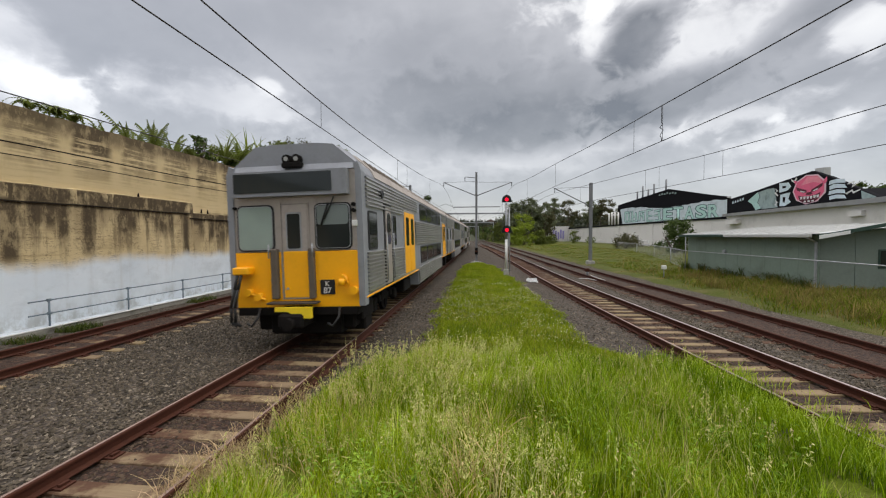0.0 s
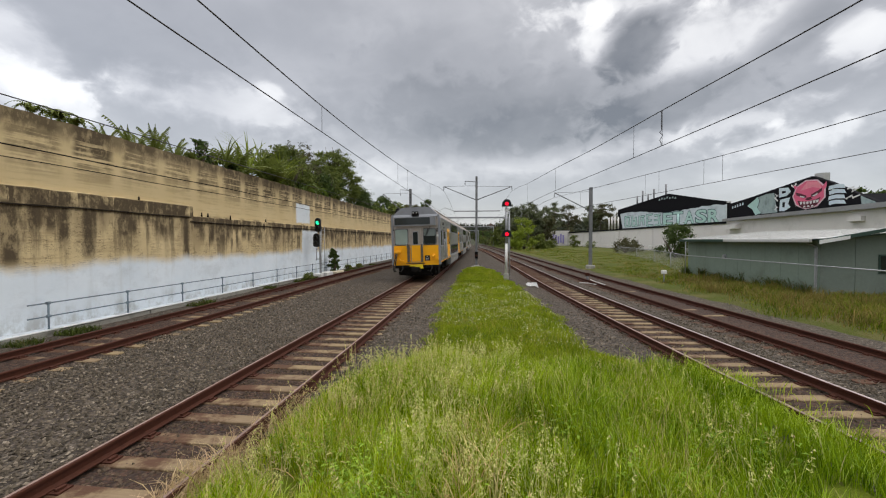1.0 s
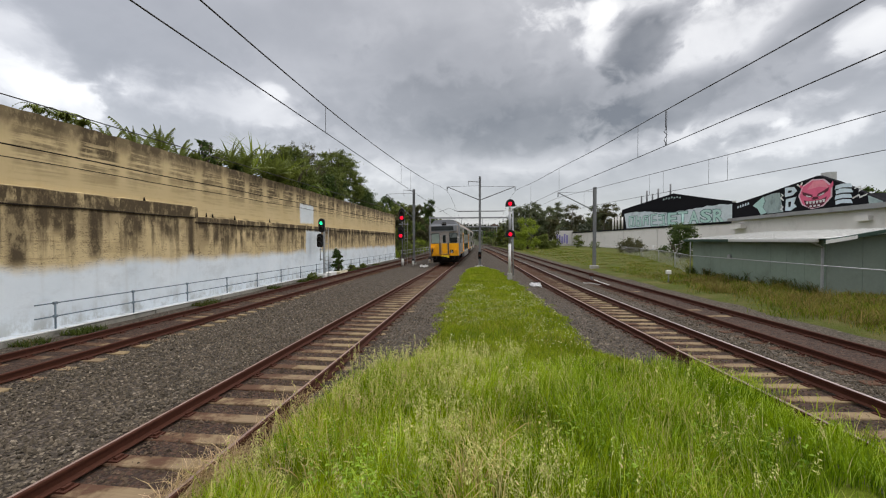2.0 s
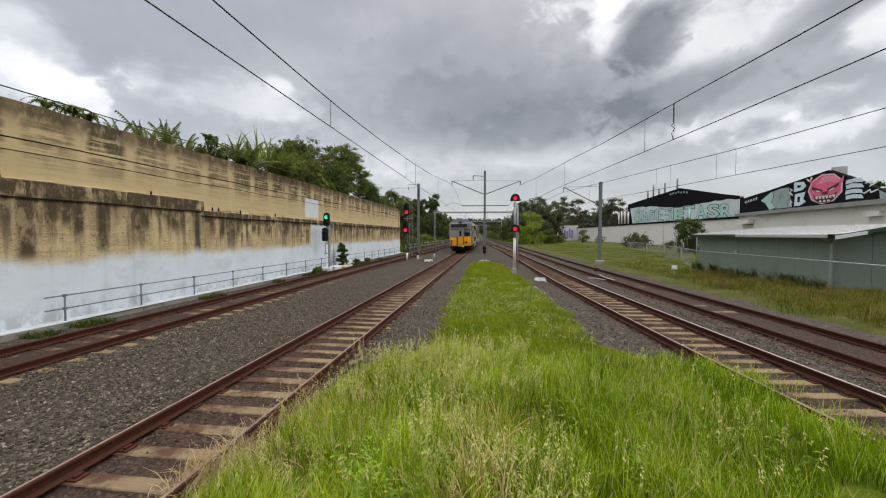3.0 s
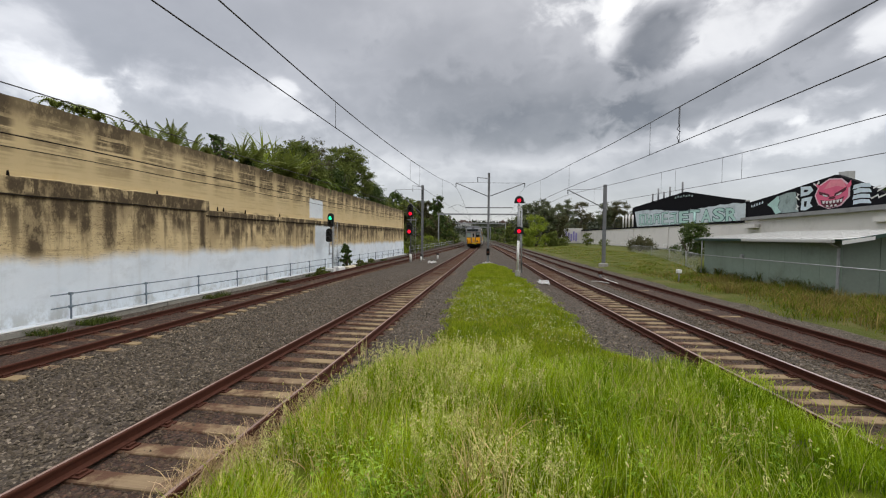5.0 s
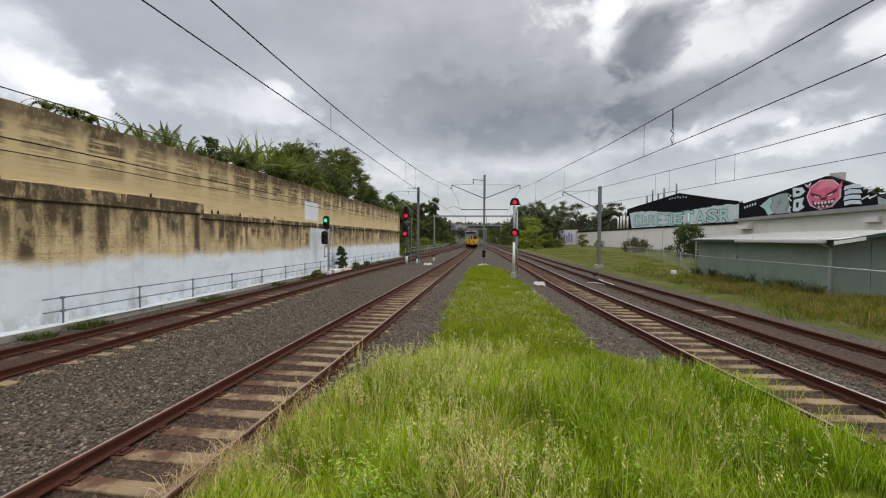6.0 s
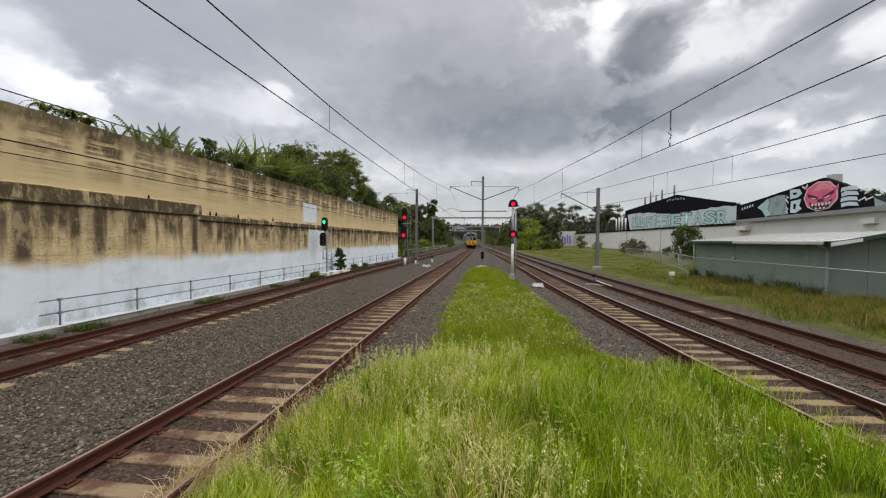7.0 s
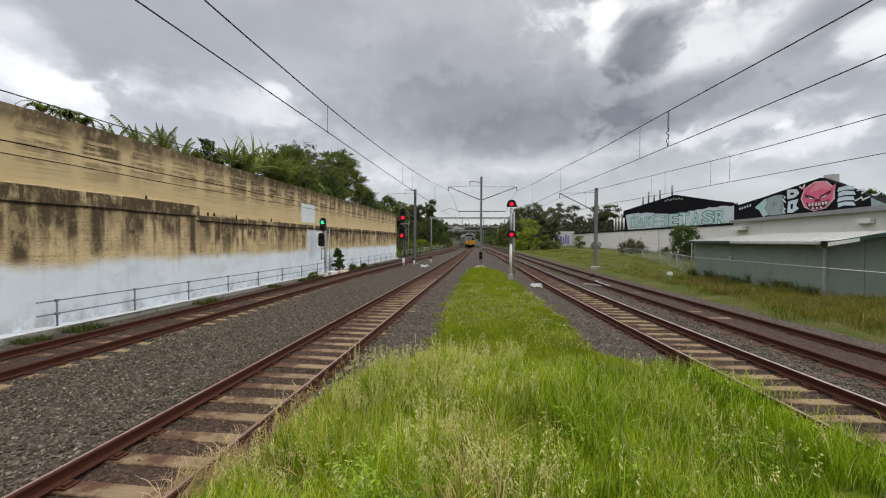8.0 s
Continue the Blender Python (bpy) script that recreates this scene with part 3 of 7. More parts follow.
def mound_edges(y):
    """Left and right edge of the grassed strip between the tracks."""
    left = np.interp(y, (-8, 3.0, 6.3, 8.6, 11, 16, 30, 35, 37.5, 39), (-2.85, -2.85, -2.6, -1.5, -1.40, -1.60, -1.62, -1.45, -1.15, -0.8))
    right = np.interp(y, (-8, 3.0, 7.5, 9.5, 14, 20, 26, 31, 35, 37.5, 39), (4.75, 4.55, 4.15, 2.65, 2.68, 2.35, 1.95, 1.50, 1.00, 0.55, 0.2))
    return float(left), float(right)


def mound_height(x, y):
    a, b = mound_edges(y)
    e = max(0.0, min(1.0, min(x - a, b - x) / 0.55))
    hump = 0.10 if y > 9.5 else 0.14
    return -0.07 + (hump + 0.035 * noise.noise(Vector((x * 0.9, y * 0.9, 2)))) * e**0.7


my = [round(-8 + 0.4 * i, 2) for i in range(117)]
verts, faces, n = [], [], 15
for y in my:
    a, b = mound_edges(y)
    for i in range(n):
        x = a + (b - a) * i / (n - 1)
        verts.append((x, y, mound_height(x, y)))
faces = [(j * n + i, j * n + i + 1, (j + 1) * n + i + 1, (j + 1) * n + i) for j in range(len(my) - 1) for i in range(n - 1)]
tagged(new("grass_strip_ground", mesh_of("grass_strip_ground", verts, faces, TURF, True)), "low grassed earth strip between the tracks", "ground", "", "structure")


def verge_height(x, y):
    """The grassy bank that climbs from the outer track to the sheds and the white wall."""
    edge = LINES["outer"](y) + 2.4
    d = x - edge
    rise = np.interp(d, (-0.6, 0, 1.5, 6, 16, 26), (-0.09, 0.0, 0.10, 0.22, 0.5, 0.7))
    return float(rise) + climb(y) + (0.05 * noise.noise(Vector((x * 0.6, y * 0.6, 9))) if d > 0.4 else 0)


vy = [-20, -10] + [2.0 * i for i in range(1, 70)] + [150, 165]
verts, faces, n = [], [], 22
for y in vy:
    e = LINES["outer"](y) + 1.8
    for i in range(n):
        x = e + (44 - e) * (i / (n - 1)) ** 1.6
        verts.append((x, y, verge_height(x, y)))
faces = [(j * n + i, j * n + i + 1, (j + 1) * n + i + 1, (j + 1) * n + i) for j in range(len(vy) - 1) for i in range(n - 1)]
tagged(new("grass_verge", mesh_of("grass_verge", verts, faces, FIELD, True)), "green and straw-coloured grass bank beside the outer track", "ground", "", "structure")


def retaining_wall():
    ob = thing("wall_west", "tall cream rendered retaining wall, mould-stained, whitewashed at its foot", "wall", kind="structure")
    y0, y1 = -14.0, 53.3
    bm = bmesh.new()
    # the face has a fine, uneven skin
    def skin(x_at, z_lo, z_hi, ya, yb, nz):
        ny = int((yb - ya) / 0.35)
        rows = []
        for j in range(nz + 1):
            z = z_lo + (z_hi - z_lo) * j / nz
            rows.append([bm.verts.new((x_at + 0.012 * noise.noise(Vector((z * 1.7, (ya + (yb - ya) * i / ny) * 0.9, 0))), ya + (yb - ya) * i / ny, z + (0.055 * noise.noise(Vector((0, (ya + (yb - ya) * i / ny) * 1.9, 5))) if j == nz else 0))) for i in range(ny + 1)])
        for j in range(nz):
            for i in range(ny):
                bm.faces.new((rows[j][i], rows[j][i + 1], rows[j + 1][i + 1], rows[j + 1][i]))
        return rows[-1]
    for ya, yb, zl in ((y0, 15.7, 4.06), (15.7, y1, 3.64)):
        lip = skin(-12.20, -0.1, zl, ya, yb, 14)
        back = [bm.verts.new((-12.34, v.co.y, v.co.z + 0.04)) for v in lip]
        for i in range(len(lip) - 1):
            bm.faces.new((lip[i], lip[i + 1], back[i + 1], back[i]))
        skin(-12.33, zl - 0.05, 6.13, ya, yb, 8)
    box(bm, -13.1, -12.345, y0, y1, -0.1, 6.10)
    box(bm, -12.36, -12.19, y1 - 0.35, y1 + 0.02, -0.1, 6.10)
    bmesh.ops.recalc_face_normals(bm, faces=bm.faces)
    part("wall_face", bm, WALL, ob)
    bm = bmesh.new()
    for i, a in enumerate(np.arange(y0, y1 - 1, 3.0)):
        box(bm, -12.19, -11.78 + 0.02 * math.sin(i * 2.1), a, min(a + 2.985, y1), -0.12, 0.13 + 0.01 * math.sin(i * 1.3), 0.02)
    part("footing", bm, plain("stained_footing", (0.25, 0.24, 0.21), 0.9, 0, 20, 0.25, 0.8, 1.6, (0.055, 0.05, 0.04), 0.008), ob, "stained concrete footing")
    bm = bmesh.new()
    box(bm, -12.19, -11.80, y0, y1, 0.146, 0.168, 0.004)
    part("footing_top", bm, plain("dirty_blue_wash", (0.52, 0.56, 0.60), 0.85, 0, 9, 0.15, 0.7, 1.1, (0.20, 0.19, 0.16), 0.003), ob, "dirty pale wash on the footing")
    bm = bmesh.new()
    box(bm, -11.798, -11.765, y0, y1, 0.140, 0.176, 0.006)
    part("painted_lip", bm, WHITE, ob, "white-painted lip of the footing")
    # string course under the mouldy band; the dark line is put into its colour
    bm = bmesh.new()
    for ya, yb, z in ((y0, 15.5, 3.60), (15.5, y1, 3.40)):
        ys = np.arange(ya, yb + 0.01, (yb - ya) / 30)
        for a, b in zip(ys[:-1], ys[1:]):
            box(bm, -12.22, -12.150, a, b, z - 0.020 + 0.012 * math.sin(a * 1.3), z + 0.016 + 0.012 * math.sin(a * 1.3))
    part("string_course", bm, plain("dark_string_course", (0.022, 0.017, 0.013), 0.95, spec=0.1), ob, "thin near-black string course")
    for z0, r in ((5.07, 0.019), (4.755, 0.013)):
        bm = bmesh.new()
        tube(bm, [(-12.02, y, z0 + 0.015 * math.sin(y * 0.9 + z0)) for y in np.arange(y0, y1, 1.5)], r, 5)
        part("cable", bm, plain("matt_black_cable", (0.012, 0.010, 0.009), 0.95, spec=0.05), ob, "black cable held off the wall")
    for i, y in enumerate((8.6, 13.1, 16.3, 16.7, 18.3, 21.5)):
        bm = bmesh.new()
        rod(bm, (-12.27, y, 4.05 if y < 15.7 else 3.64), (-12.27, y, 4.20 if y < 15.7 else 3.84), 0.04, 0.02, 6)
        part("stub", bm, UNDER, ob, "dark stub on the ledge")
    # the earth that the wall holds back
    tagged(sheet("upper_ground", (-60, -30, -18, -13.05), [-14 + 4 * i for i in range(18)], lambda x, y: 6.0 + 0.15 * noise.noise(Vector((x * 0.3, y * 0.3, 1))), FIELD, "overgrown earth on top of the retaining wall", "ground"))


retaining_wall()


PIPE = plain("blue_grey_pipe_paint", (0.15, 0.195, 0.23), 0.55, 0.2, 20, 0.15, 0.4, 4, (0.05, 0.04, 0.035))


def wall_railing():
    ob = thing("railing", "thin blue-grey two-rail pipe railing on the wall footing", "railing")
    for i, y in enumerate(np.arange(9.76, 52, 2.46)):
        bm = bmesh.new()
        rod(bm, (-11.92, y, 0.1), (-11.92, y, 0.92), 0.024)
        for z in (0.52, 0.89):
            rod(bm, (-11.92, y - 0.05, z), (-11.92, y + 0.05, z), 0.04)
        part("post", bm, PIPE, ob)
    for z in (0.52, 0.89):
        bm = bmesh.new()
        rod(bm, (-11.92, 9.25, z), (-11.92, 51, z), 0.017)
        part("rail", bm, PIPE, ob)


wall_railing()


def bank_railing():
    ob = thing("railing", "pale two-rail pipe railing along the wooded bank", "railing")
    ys = list(np.arange(55.0, 112, 3.0))
    line = LINES["siding"]
    for y in ys:
        bm = bmesh.new()
        rod(bm, (line(y) - 2.5, y, -0.05), (line(y) - 2.5, y, 1.12 + climb(y)), 0.035, seg=6)
        part("post", bm, GALV, ob)
    for z in (0.6, 1.08):
        bm = bmesh.new()
        tube(bm, [(line(y) - 2.5, y, z + climb(y)) for y in ys], 0.035)
        part("rail", bm, GALV, ob)


bank_railing()


# ---------------- tracks ----------------
def sleeper_mesh():
    bm = bmesh.new()
    box(bm, -1.22, 1.22, -0.115, 0.115, -0.10, 0.0, 0.012)
    for s in (-1, 1):
        box(bm, s * 0.7525 - 0.17, s * 0.7525 + 0.17, -0.08, 0.08, 0.0, 0.018, mat=1)
        for d in (-0.11, 0.11):
            box(bm, s * 0.7525 + d - 0.02, s * 0.7525 + d + 0.02, -0.05, 0.05, 0.018, 0.045, mat=1)
    me = bpy.data.meshes.new("sleeper")
    bm.to_mesh(me)
    bm.free()
    me.materials.append(TIMBER)
    me.materials.append(RUST)
    return me


SLEEPER = sleeper_mesh()


def track(line, label, first, last, start):
    ob = thing("railway_track", label, "railway track", "tracks")
    at = LINES[line]
    ys = [y for y in np.arange(-16, 60, 1.5)] + [y for y in np.arange(60, 262, 4.0)]
    prof = ((-0.07, 0.018), (0.07, 0.018), (0.07, 0.03), (0.012, 0.05), (0.012, 0.125), (0.036, 0.138), (0.036, 0.163), (0.030, 0.172), (0.010, 0.1745), (-0.016, 0.1745), (-0.030, 0.172), (-0.036, 0.163), (-0.036, 0.138), (-0.012, 0.125), (-0.012, 0.05), (-0.07, 0.03))
    for side in (-1, 1):
        verts, faces, n = [], [], len(prof)
        for y in ys:
            x, slope = at(y), (at(y + 0.1) - at(y - 0.1)) / 0.2
            c = 1 / math.sqrt(1 + slope * slope)
            for u, z in prof:
                o = side * 0.7525 + u
                verts.append((x + o * c, y - o * c * slope, z + climb(y)))
        for j in range(len(ys) - 1):
            faces += [(j * n + i, j * n + (i + 1) % n, (j + 1) * n + (i + 1) % n, (j + 1) * n + i) for i in range(n)]
        me = mesh_of("rail", verts, faces, RUST)
        # pale strips on the heads: wear, with highlights put into the colour
        me.materials.append(RAILHEAD if line == 'inner' and side > 0 else DULL)
        for i, p in enumerate(me.polygons):
            p.material_index = 1 if (i % n in (7, 8, 9) and line == 'inner') or (i % n in (8, 9) and line == 'train') else 0
        rail = new("rail", me)
        rail.parent = ob
        tagged(rail, "rusty steel rail with a worn head")
    rng = random.Random(len(line) * 7)
    y = start
    while y < last:
        if y >= first:
            s = new("sleeper", SLEEPER)
            slope = (at(y + 0.1) - at(y - 0.1)) / 0.2
            s.parent = ob
            s.matrix_basis = pose(at(y) + rng.uniform(-0.03, 0.03), y, rng.uniform(-0.012, 0.006) + climb(y), 0, 0, -math.degrees(math.atan(slope)) + rng.uniform(-0.8, 0.8))
        y += 0.59 + rng.uniform(-0.012, 0.012)
    return ob


track("siding", "rusty railway track beside the retaining wall", 1.0, 105, -4.0)
track("train", "railway track with weathered timber sleepers that the train runs on", -3.0, 150, -4.03)
track("inner", "railway track with pale timber sleepers beside the grass strip", -1.0, 110, -4.2)
track("outer", "rust-red outermost railway track beside the grass bank", 0.0, 110, -4.4)


# ---------------- the train ----------------
def steel_material():
    m, k, co = begin("fluted_stainless_steel")
    w = k.noise(k.scaled(co, 1, 0.4, 3), 1.4, 5, 0.6)
    c = k.mix(w, (0.38, 0.375, 0.365), (0.64, 0.63, 0.61))
    c = k.mix(k.math("MULTIPLY", k.step(k.noise(co, 0.9, 6, 0.7), 0.5, 0.72), 0.35), c, (0.22, 0.19, 0.16))
    return finish(m, k, c, 0.33, 0.82)


STEEL = steel_material()
YELLOW = plain("orange_yellow_paint", (0.98, 0.44, 0.003), 0.42, 0, 18, 0.06, 0.14, 2.0, (0.30, 0.13, 0.02), 0.001)
LEMON = plain("lemon_paint", (0.85, 0.62, 0.02), 0.5, 0, 18, 0.06, 0.15)
GREY = plain("grey_paint", (0.25, 0.26, 0.28), 0.5, 0.1, 14, 0.08, 0.3, 1.6, (0.11, 0.09, 0.07), 0.001)
FRONT = plain("brown_grey_steel", (0.43, 0.385, 0.345), 0.42, 0.45, 14, 0.1, 0.4, 1.8, (0.13, 0.10, 0.08), 0.001)
PLATE = plain("dull_brown_steel", (0.135, 0.110, 0.085), 0.6, 0.2, 14, 0.15, 0.5, 2.0, (0.08, 0.06, 0.045), 0.001)
ROOF = plain("dusty_roof", (0.37, 0.33, 0.295), 0.85, 0, 10, 0.2, 0.5, 0.9, (0.16, 0.12, 0.10), 0.004)
RUBBER = plain("black_rubber", (0.02, 0.02, 0.02), 0.7)


def pane_material(name, tint, rough=0.06):
    m, k, co = begin(name)
    c = k.mix(k.noise(co, 1.3, 3), tuple(v * 0.7 for v in tint), tint)
    return finish(m, k, c, rough, 0.0, spec=0.32)


GLASS_DARK = pane_material("dark_window_glass", (0.022, 0.026, 0.026))
GLASS_PALE = pane_material("pale_green_blind_glass", (0.34, 0.42, 0.37), 0.12)

CAR = 20.2


def round_rect(bm, x0, x1, z0, z1, r, lo, hi, axis="y", mat=0):
    pts = []
    for cx, cz, a0 in ((x1 - r, z1 - r, 0), (x0 + r, z1 - r, 90), (x0 + r, z0 + r, 180), (x1 - r, z0 + r, 270)):
        for i in range(4):
            a = radians(a0 + 30 * i)
            pts.append((cx + r * math.cos(a), cz + r * math.sin(a)))
    return prism(bm, pts, lo, hi, axis, mat)


def side_box(bm, s, y0, y1, z0, z1, depth, inset=0.0, r=0.07, mat=0):
    """A rounded plate on the car's side s."""
    a, b = s * (1.515 - inset), s * (1.515 - inset + depth)
    round_rect(bm, y0, y1, z0, z1, r, min(a, b), max(a, b), "x", mat)


def flutes(bm, s, y0, y1, z0, z1):
    """Corrugated cladding: ridges one above the other."""
    n = max(2, int((z1 - z0) / 0.082))
    h = (z1 - z0) / n
    prof = []
    for i in range(n):
        z = z0 + i * h
        prof += [(1.515, z), (1.518, z + h * 0.30), (1.568, z + h * 0.40), (1.568, z + h * 0.70), (1.518, z + h * 0.86)]
    prof.append((1.515, z1))
    va = [bm.verts.new((s * x, y0, z)) for x, z in prof]
    vb = [bm.verts.new((s * x, y1, z)) for x, z in prof]
    for i in range(len(prof) - 1):
        f = (va[i], va[i + 1], vb[i + 1], vb[i])
        bm.faces.new(f if s < 0 else f[::-1])


def carriage(cab):
    ob = thing("railway_carriage", "fluted stainless steel double-deck railway carriage" + (" with an orange-yellow cab end" if cab else " with grey-brown doors"), "train carriage", "carriages of the train")
    # body: vertical sides, slanted shoulders, flat roof
    shell = [(-1.515, 0.95), (1.515, 0.95), (1.515, 3.72), (1.42, 3.92), (0.90, 4.36), (0.5, 4.40), (-0.5, 4.40), (-0.90, 4.36), (-1.42, 3.92), (-1.515, 3.72)]
    bm = bmesh.new()
    y_front = 0.06 if cab else 0.2
    prism(bm, shell, y_front, CAR - 0.2)
    box(bm, -1.50, 1.50, 7.3, 16.3, 0.38, 0.96)
    part("body", bm, GREY, ob)
    bm = bmesh.new()
    prism(bm, [(-1.53, 3.74), (-1.435, 3.94), (-0.91, 4.385), (-0.5, 4.43), (0.5, 4.43), (0.91, 4.385), (1.435, 3.94), (1.53, 3.74), (1.40, 3.74), (0.5, 4.3), (-0.5, 4.3), (-1.40, 3.74)], 1.1 if cab else 0.25, CAR - 0.25)
    for y in np.arange(1.6, CAR - 0.6, 0.62):
        prism(bm, [(-1.44, 3.95), (-0.915, 4.395), (-0.5, 4.445), (0.5, 4.445), (0.915, 4.395), (1.44, 3.95), (1.40, 3.90), (0.5, 4.36), (-0.5, 4.36), (-1.40, 3.90)], y, y + 0.035)
    part("roof", bm, ROOF, ob, "dusty ribbed roof")
    for s in (-1, 1):
        if s > 0 or cab:
            bm = bmesh.new()
            for i in range(8):
                y = 1.5 + i * 0.52
                lo, hi = Vector((s * 1.400, y, 3.985)), Vector((s * 1.02, y + 0.34, 4.308))
                n = Vector((s * 0.64, 0, 0.77)) * 0.03
                w = Vector((0, 0.085, 0))
                vs = [bm.verts.new(p) for p in (lo, lo + w, hi + w, hi, lo + n, lo + w + n, hi + w + n, hi + n)]
                for f in ((0, 1, 2, 3), (4, 5, 6, 7), (0, 1, 5, 4), (1, 2, 6, 5), (2, 3, 7, 6), (3, 0, 4, 7)):
                    bm.faces.new([vs[q] for q in f])
            bmesh.ops.recalc_face_normals(bm, faces=bm.faces)
            part("roof_louvre", bm, PLATE, ob, "dark air louvres in the roof's shoulder")
        # fluted cladding between the openings
        bm = bmesh.new()
        for y0, y1, z0, z1 in ((0.25, 1.85, 1.04, 1.98), (0.25, 4.35, 2.98, 3.68), (2.68, 4.35, 1.04, 1.98), (6.7, 16.8, 1.98, 2.92), (7.4, 16.2, 0.42, 1.08), (19.1, 19.9, 1.08, 1.98), (19.1, 19.9, 2.98, 3.68), (4.4, 7.2, 3.24, 3.68), (16.7, 19.0, 3.24, 3.68)):
            flutes(bm, s, y0, y1, z0, z1)
        part("cladding", bm, STEEL, ob, "fluted stainless steel cladding")
        for y0, y1 in ((0.1, 7.25), (16.35, 20.0)):
            bm = bmesh.new()
            a, b = sorted((s * 1.50, s * 1.548))
            box(bm, a, b, y0, y1, 0.968, 1.004, 0.006)
            part("sill_stripe", bm, YELLOW, ob, "yellow stripe along the sill")
        # windows
        spots = [(7.95 + 2.05 * i, 9.70 + 2.05 * i, 3.02, 3.62) for i in range(4)] + [(7.95 + 2.05 * i, 9.70 + 2.05 * i, 1.24, 1.86) for i in range(4)]
        spots += [(2.95, 3.25, 2.10, 2.86), (0.45, 1.10, 2.06, 2.86)]
        for y0, y1, z0, z1 in spots:
            bm = bmesh.new()
            side_box(bm, s, y0 - 0.05, y1 + 0.05, z0 - 0.05, z1 + 0.05, 0.022)
            w = part("window", bm, RUBBER, ob)
            bm = bmesh.new()
            side_box(bm, s, y0, y1, z0, z1, 0.010, -0.018, 0.05)
            part("pane", bm, GLASS_DARK, w)
        # sliding doors and the crew door
        for y0 in (4.5, 17.0):
            bm = bmesh.new()
            a, b = sorted((s * 1.50, s * 1.545))
            box(bm, a, b, y0 - 0.05, y0 + 2.0, 1.0, 3.20, 0.01)
            d = part("door_surround", bm, FRONT, ob)
            for i in range(2):
                bm = bmesh.new()
                a, b = sorted((s * 1.52, s * 1.556))
                box(bm, a, b, y0 + 0.02 + 0.92 * i, y0 + 0.90 + 0.92 * i, 1.08, 3.12, 0.008)
                leaf = part("door_leaf", bm, YELLOW if cab else FRONT, ob, "yellow sliding door leaf" if cab else "grey-brown sliding door leaf")
                bm = bmesh.new()
                side_box(bm, s, y0 + 0.22 + 0.92 * i, y0 + 0.70 + 0.92 * i, 2.0, 2.95, 0.008, -0.040, 0.05)
                part("pane", bm, GLASS_DARK, leaf)
        if cab:
            bm = bmesh.new()
            a, b = sorted((s * 1.48, s * 1.55))
            # flat black plate: the recess's darkness is put into its colour
            box(bm, a, s * 1.535, 1.86, 2.72, 1.02, 3.18) if s > 0 else box(bm, s * 1.535, b, 1.86, 2.72, 1.02, 3.18)
            part("dark_recess_plate", bm, RUBBER, ob)
            bm = bmesh.new()
            box(bm, a, b, 1.98, 2.60, 1.05, 3.12, 0.01)
            d = part("crew_door", bm, FRONT, ob, "grey-brown crew door")
            bm = bmesh.new()
            side_box(bm, s, 2.08, 2.48, 2.10, 2.95, 0.012, -0.034, 0.15)
            part("pane", bm, GLASS_DARK, d)
            for y in (1.90, 2.68):
                bm = bmesh.new()
                rod(bm, (s * 1.59, y, 1.15), (s * 1.59, y, 2.4), 0.016)
                for z in (1.15, 2.4):
                    rod(bm, (s * 1.50, y, z), (s * 1.59, y, z), 0.014)
                part("grab_rail", bm, GALV, ob)
            bm = bmesh.new()
            rod(bm, (s * 1.50, 1.55, 3.38), (s * 1.60, 1.55, 3.38), 0.12, 0.10, 14)
            part("speaker", bm, BLACK, ob)
    # bogies and underframe
    for y in (3.3, 18.2):
        bm = bmesh.new()
        for s in (-1, 1):
            box(bm, s * 1.02 - 0.06, s * 1.02 + 0.06, y - 1.6, y + 1.6, 0.42, 0.62, 0.03)
            for d in (-1.22, 1.22):
                box(bm, s * 1.08 - 0.09, s * 1.08 + 0.09, y + d - 0.17, y + d + 0.17, 0.30, 0.62, 0.03)
                rod(bm, (s * 1.05, y + d * 0.55, 0.45), (s * 1.05, y + d * 0.55, 0.92), 0.09)
        box(bm, -1.1, 1.1, y - 0.3, y + 0.3, 0.45, 0.93, 0.03)
        part("bogie", bm, UNDER, ob)
        for d in (-1.22, 1.22):
            bm = bmesh.new()
            for s in (-1, 1):
                rod(bm, (s * 0.715, 0, 0), (s * 0.785, 0, 0), 0.46, seg=20)
                rod(bm, (s * 0.685, 0, 0), (s * 0.715, 0, 0), 0.485, seg=20)
                box(bm, s * 0.787 - 0.01, s * 0.787 + 0.01, -0.04, 0.04, -0.36, 0.36)
            rod(bm, (-0.8, 0, 0), (0.8, 0, 0), 0.08)
            w = part("wheelset", bm, UNDER, ob)
            w.location = (0, y + d, 0.385)
    bm = bmesh.new()
    box(bm, -1.25, 1.25, 0.35, CAR - 0.3, 0.78, 0.96, 0.01)
    for y0, y1, x0, x1 in ((5.2, 6.4, -1.3, -0.5), (5.1, 6.3, 0.5, 1.35), (13.8, 15.0, 0.6, 1.35), (13.8, 15.1, -1.35, -0.4), (0.5, 1.4, 0.75, 1.3)):
        box(bm, x0, x1, y0, y1, 0.40, 0.80, 0.03)
    # plain black blocks added to fill the dark and stop light under the end
    for x0, x1, y0, y1, z0 in ((-1.30, 1.28, 0.75, 1.3, 0.12), (-0.8, 0.9, 0.25, 0.7, 0.14), (-1.15, -0.45, 0.35, 1.0, 0.22), (0.40, 1.15, 0.35, 1.1, 0.24), (-0.45, 0.45, 0.45, 1.2, 0.30)):
        box(bm, x0, x1, y0, y1, z0, 0.80, 0.04)
    rod(bm, (0, -0.25, 0.70), (0, 0.6, 0.70), 0.10)
    rod(bm, (0, CAR - 0.6, 0.70), (0, CAR + 0.25, 0.70), 0.10)
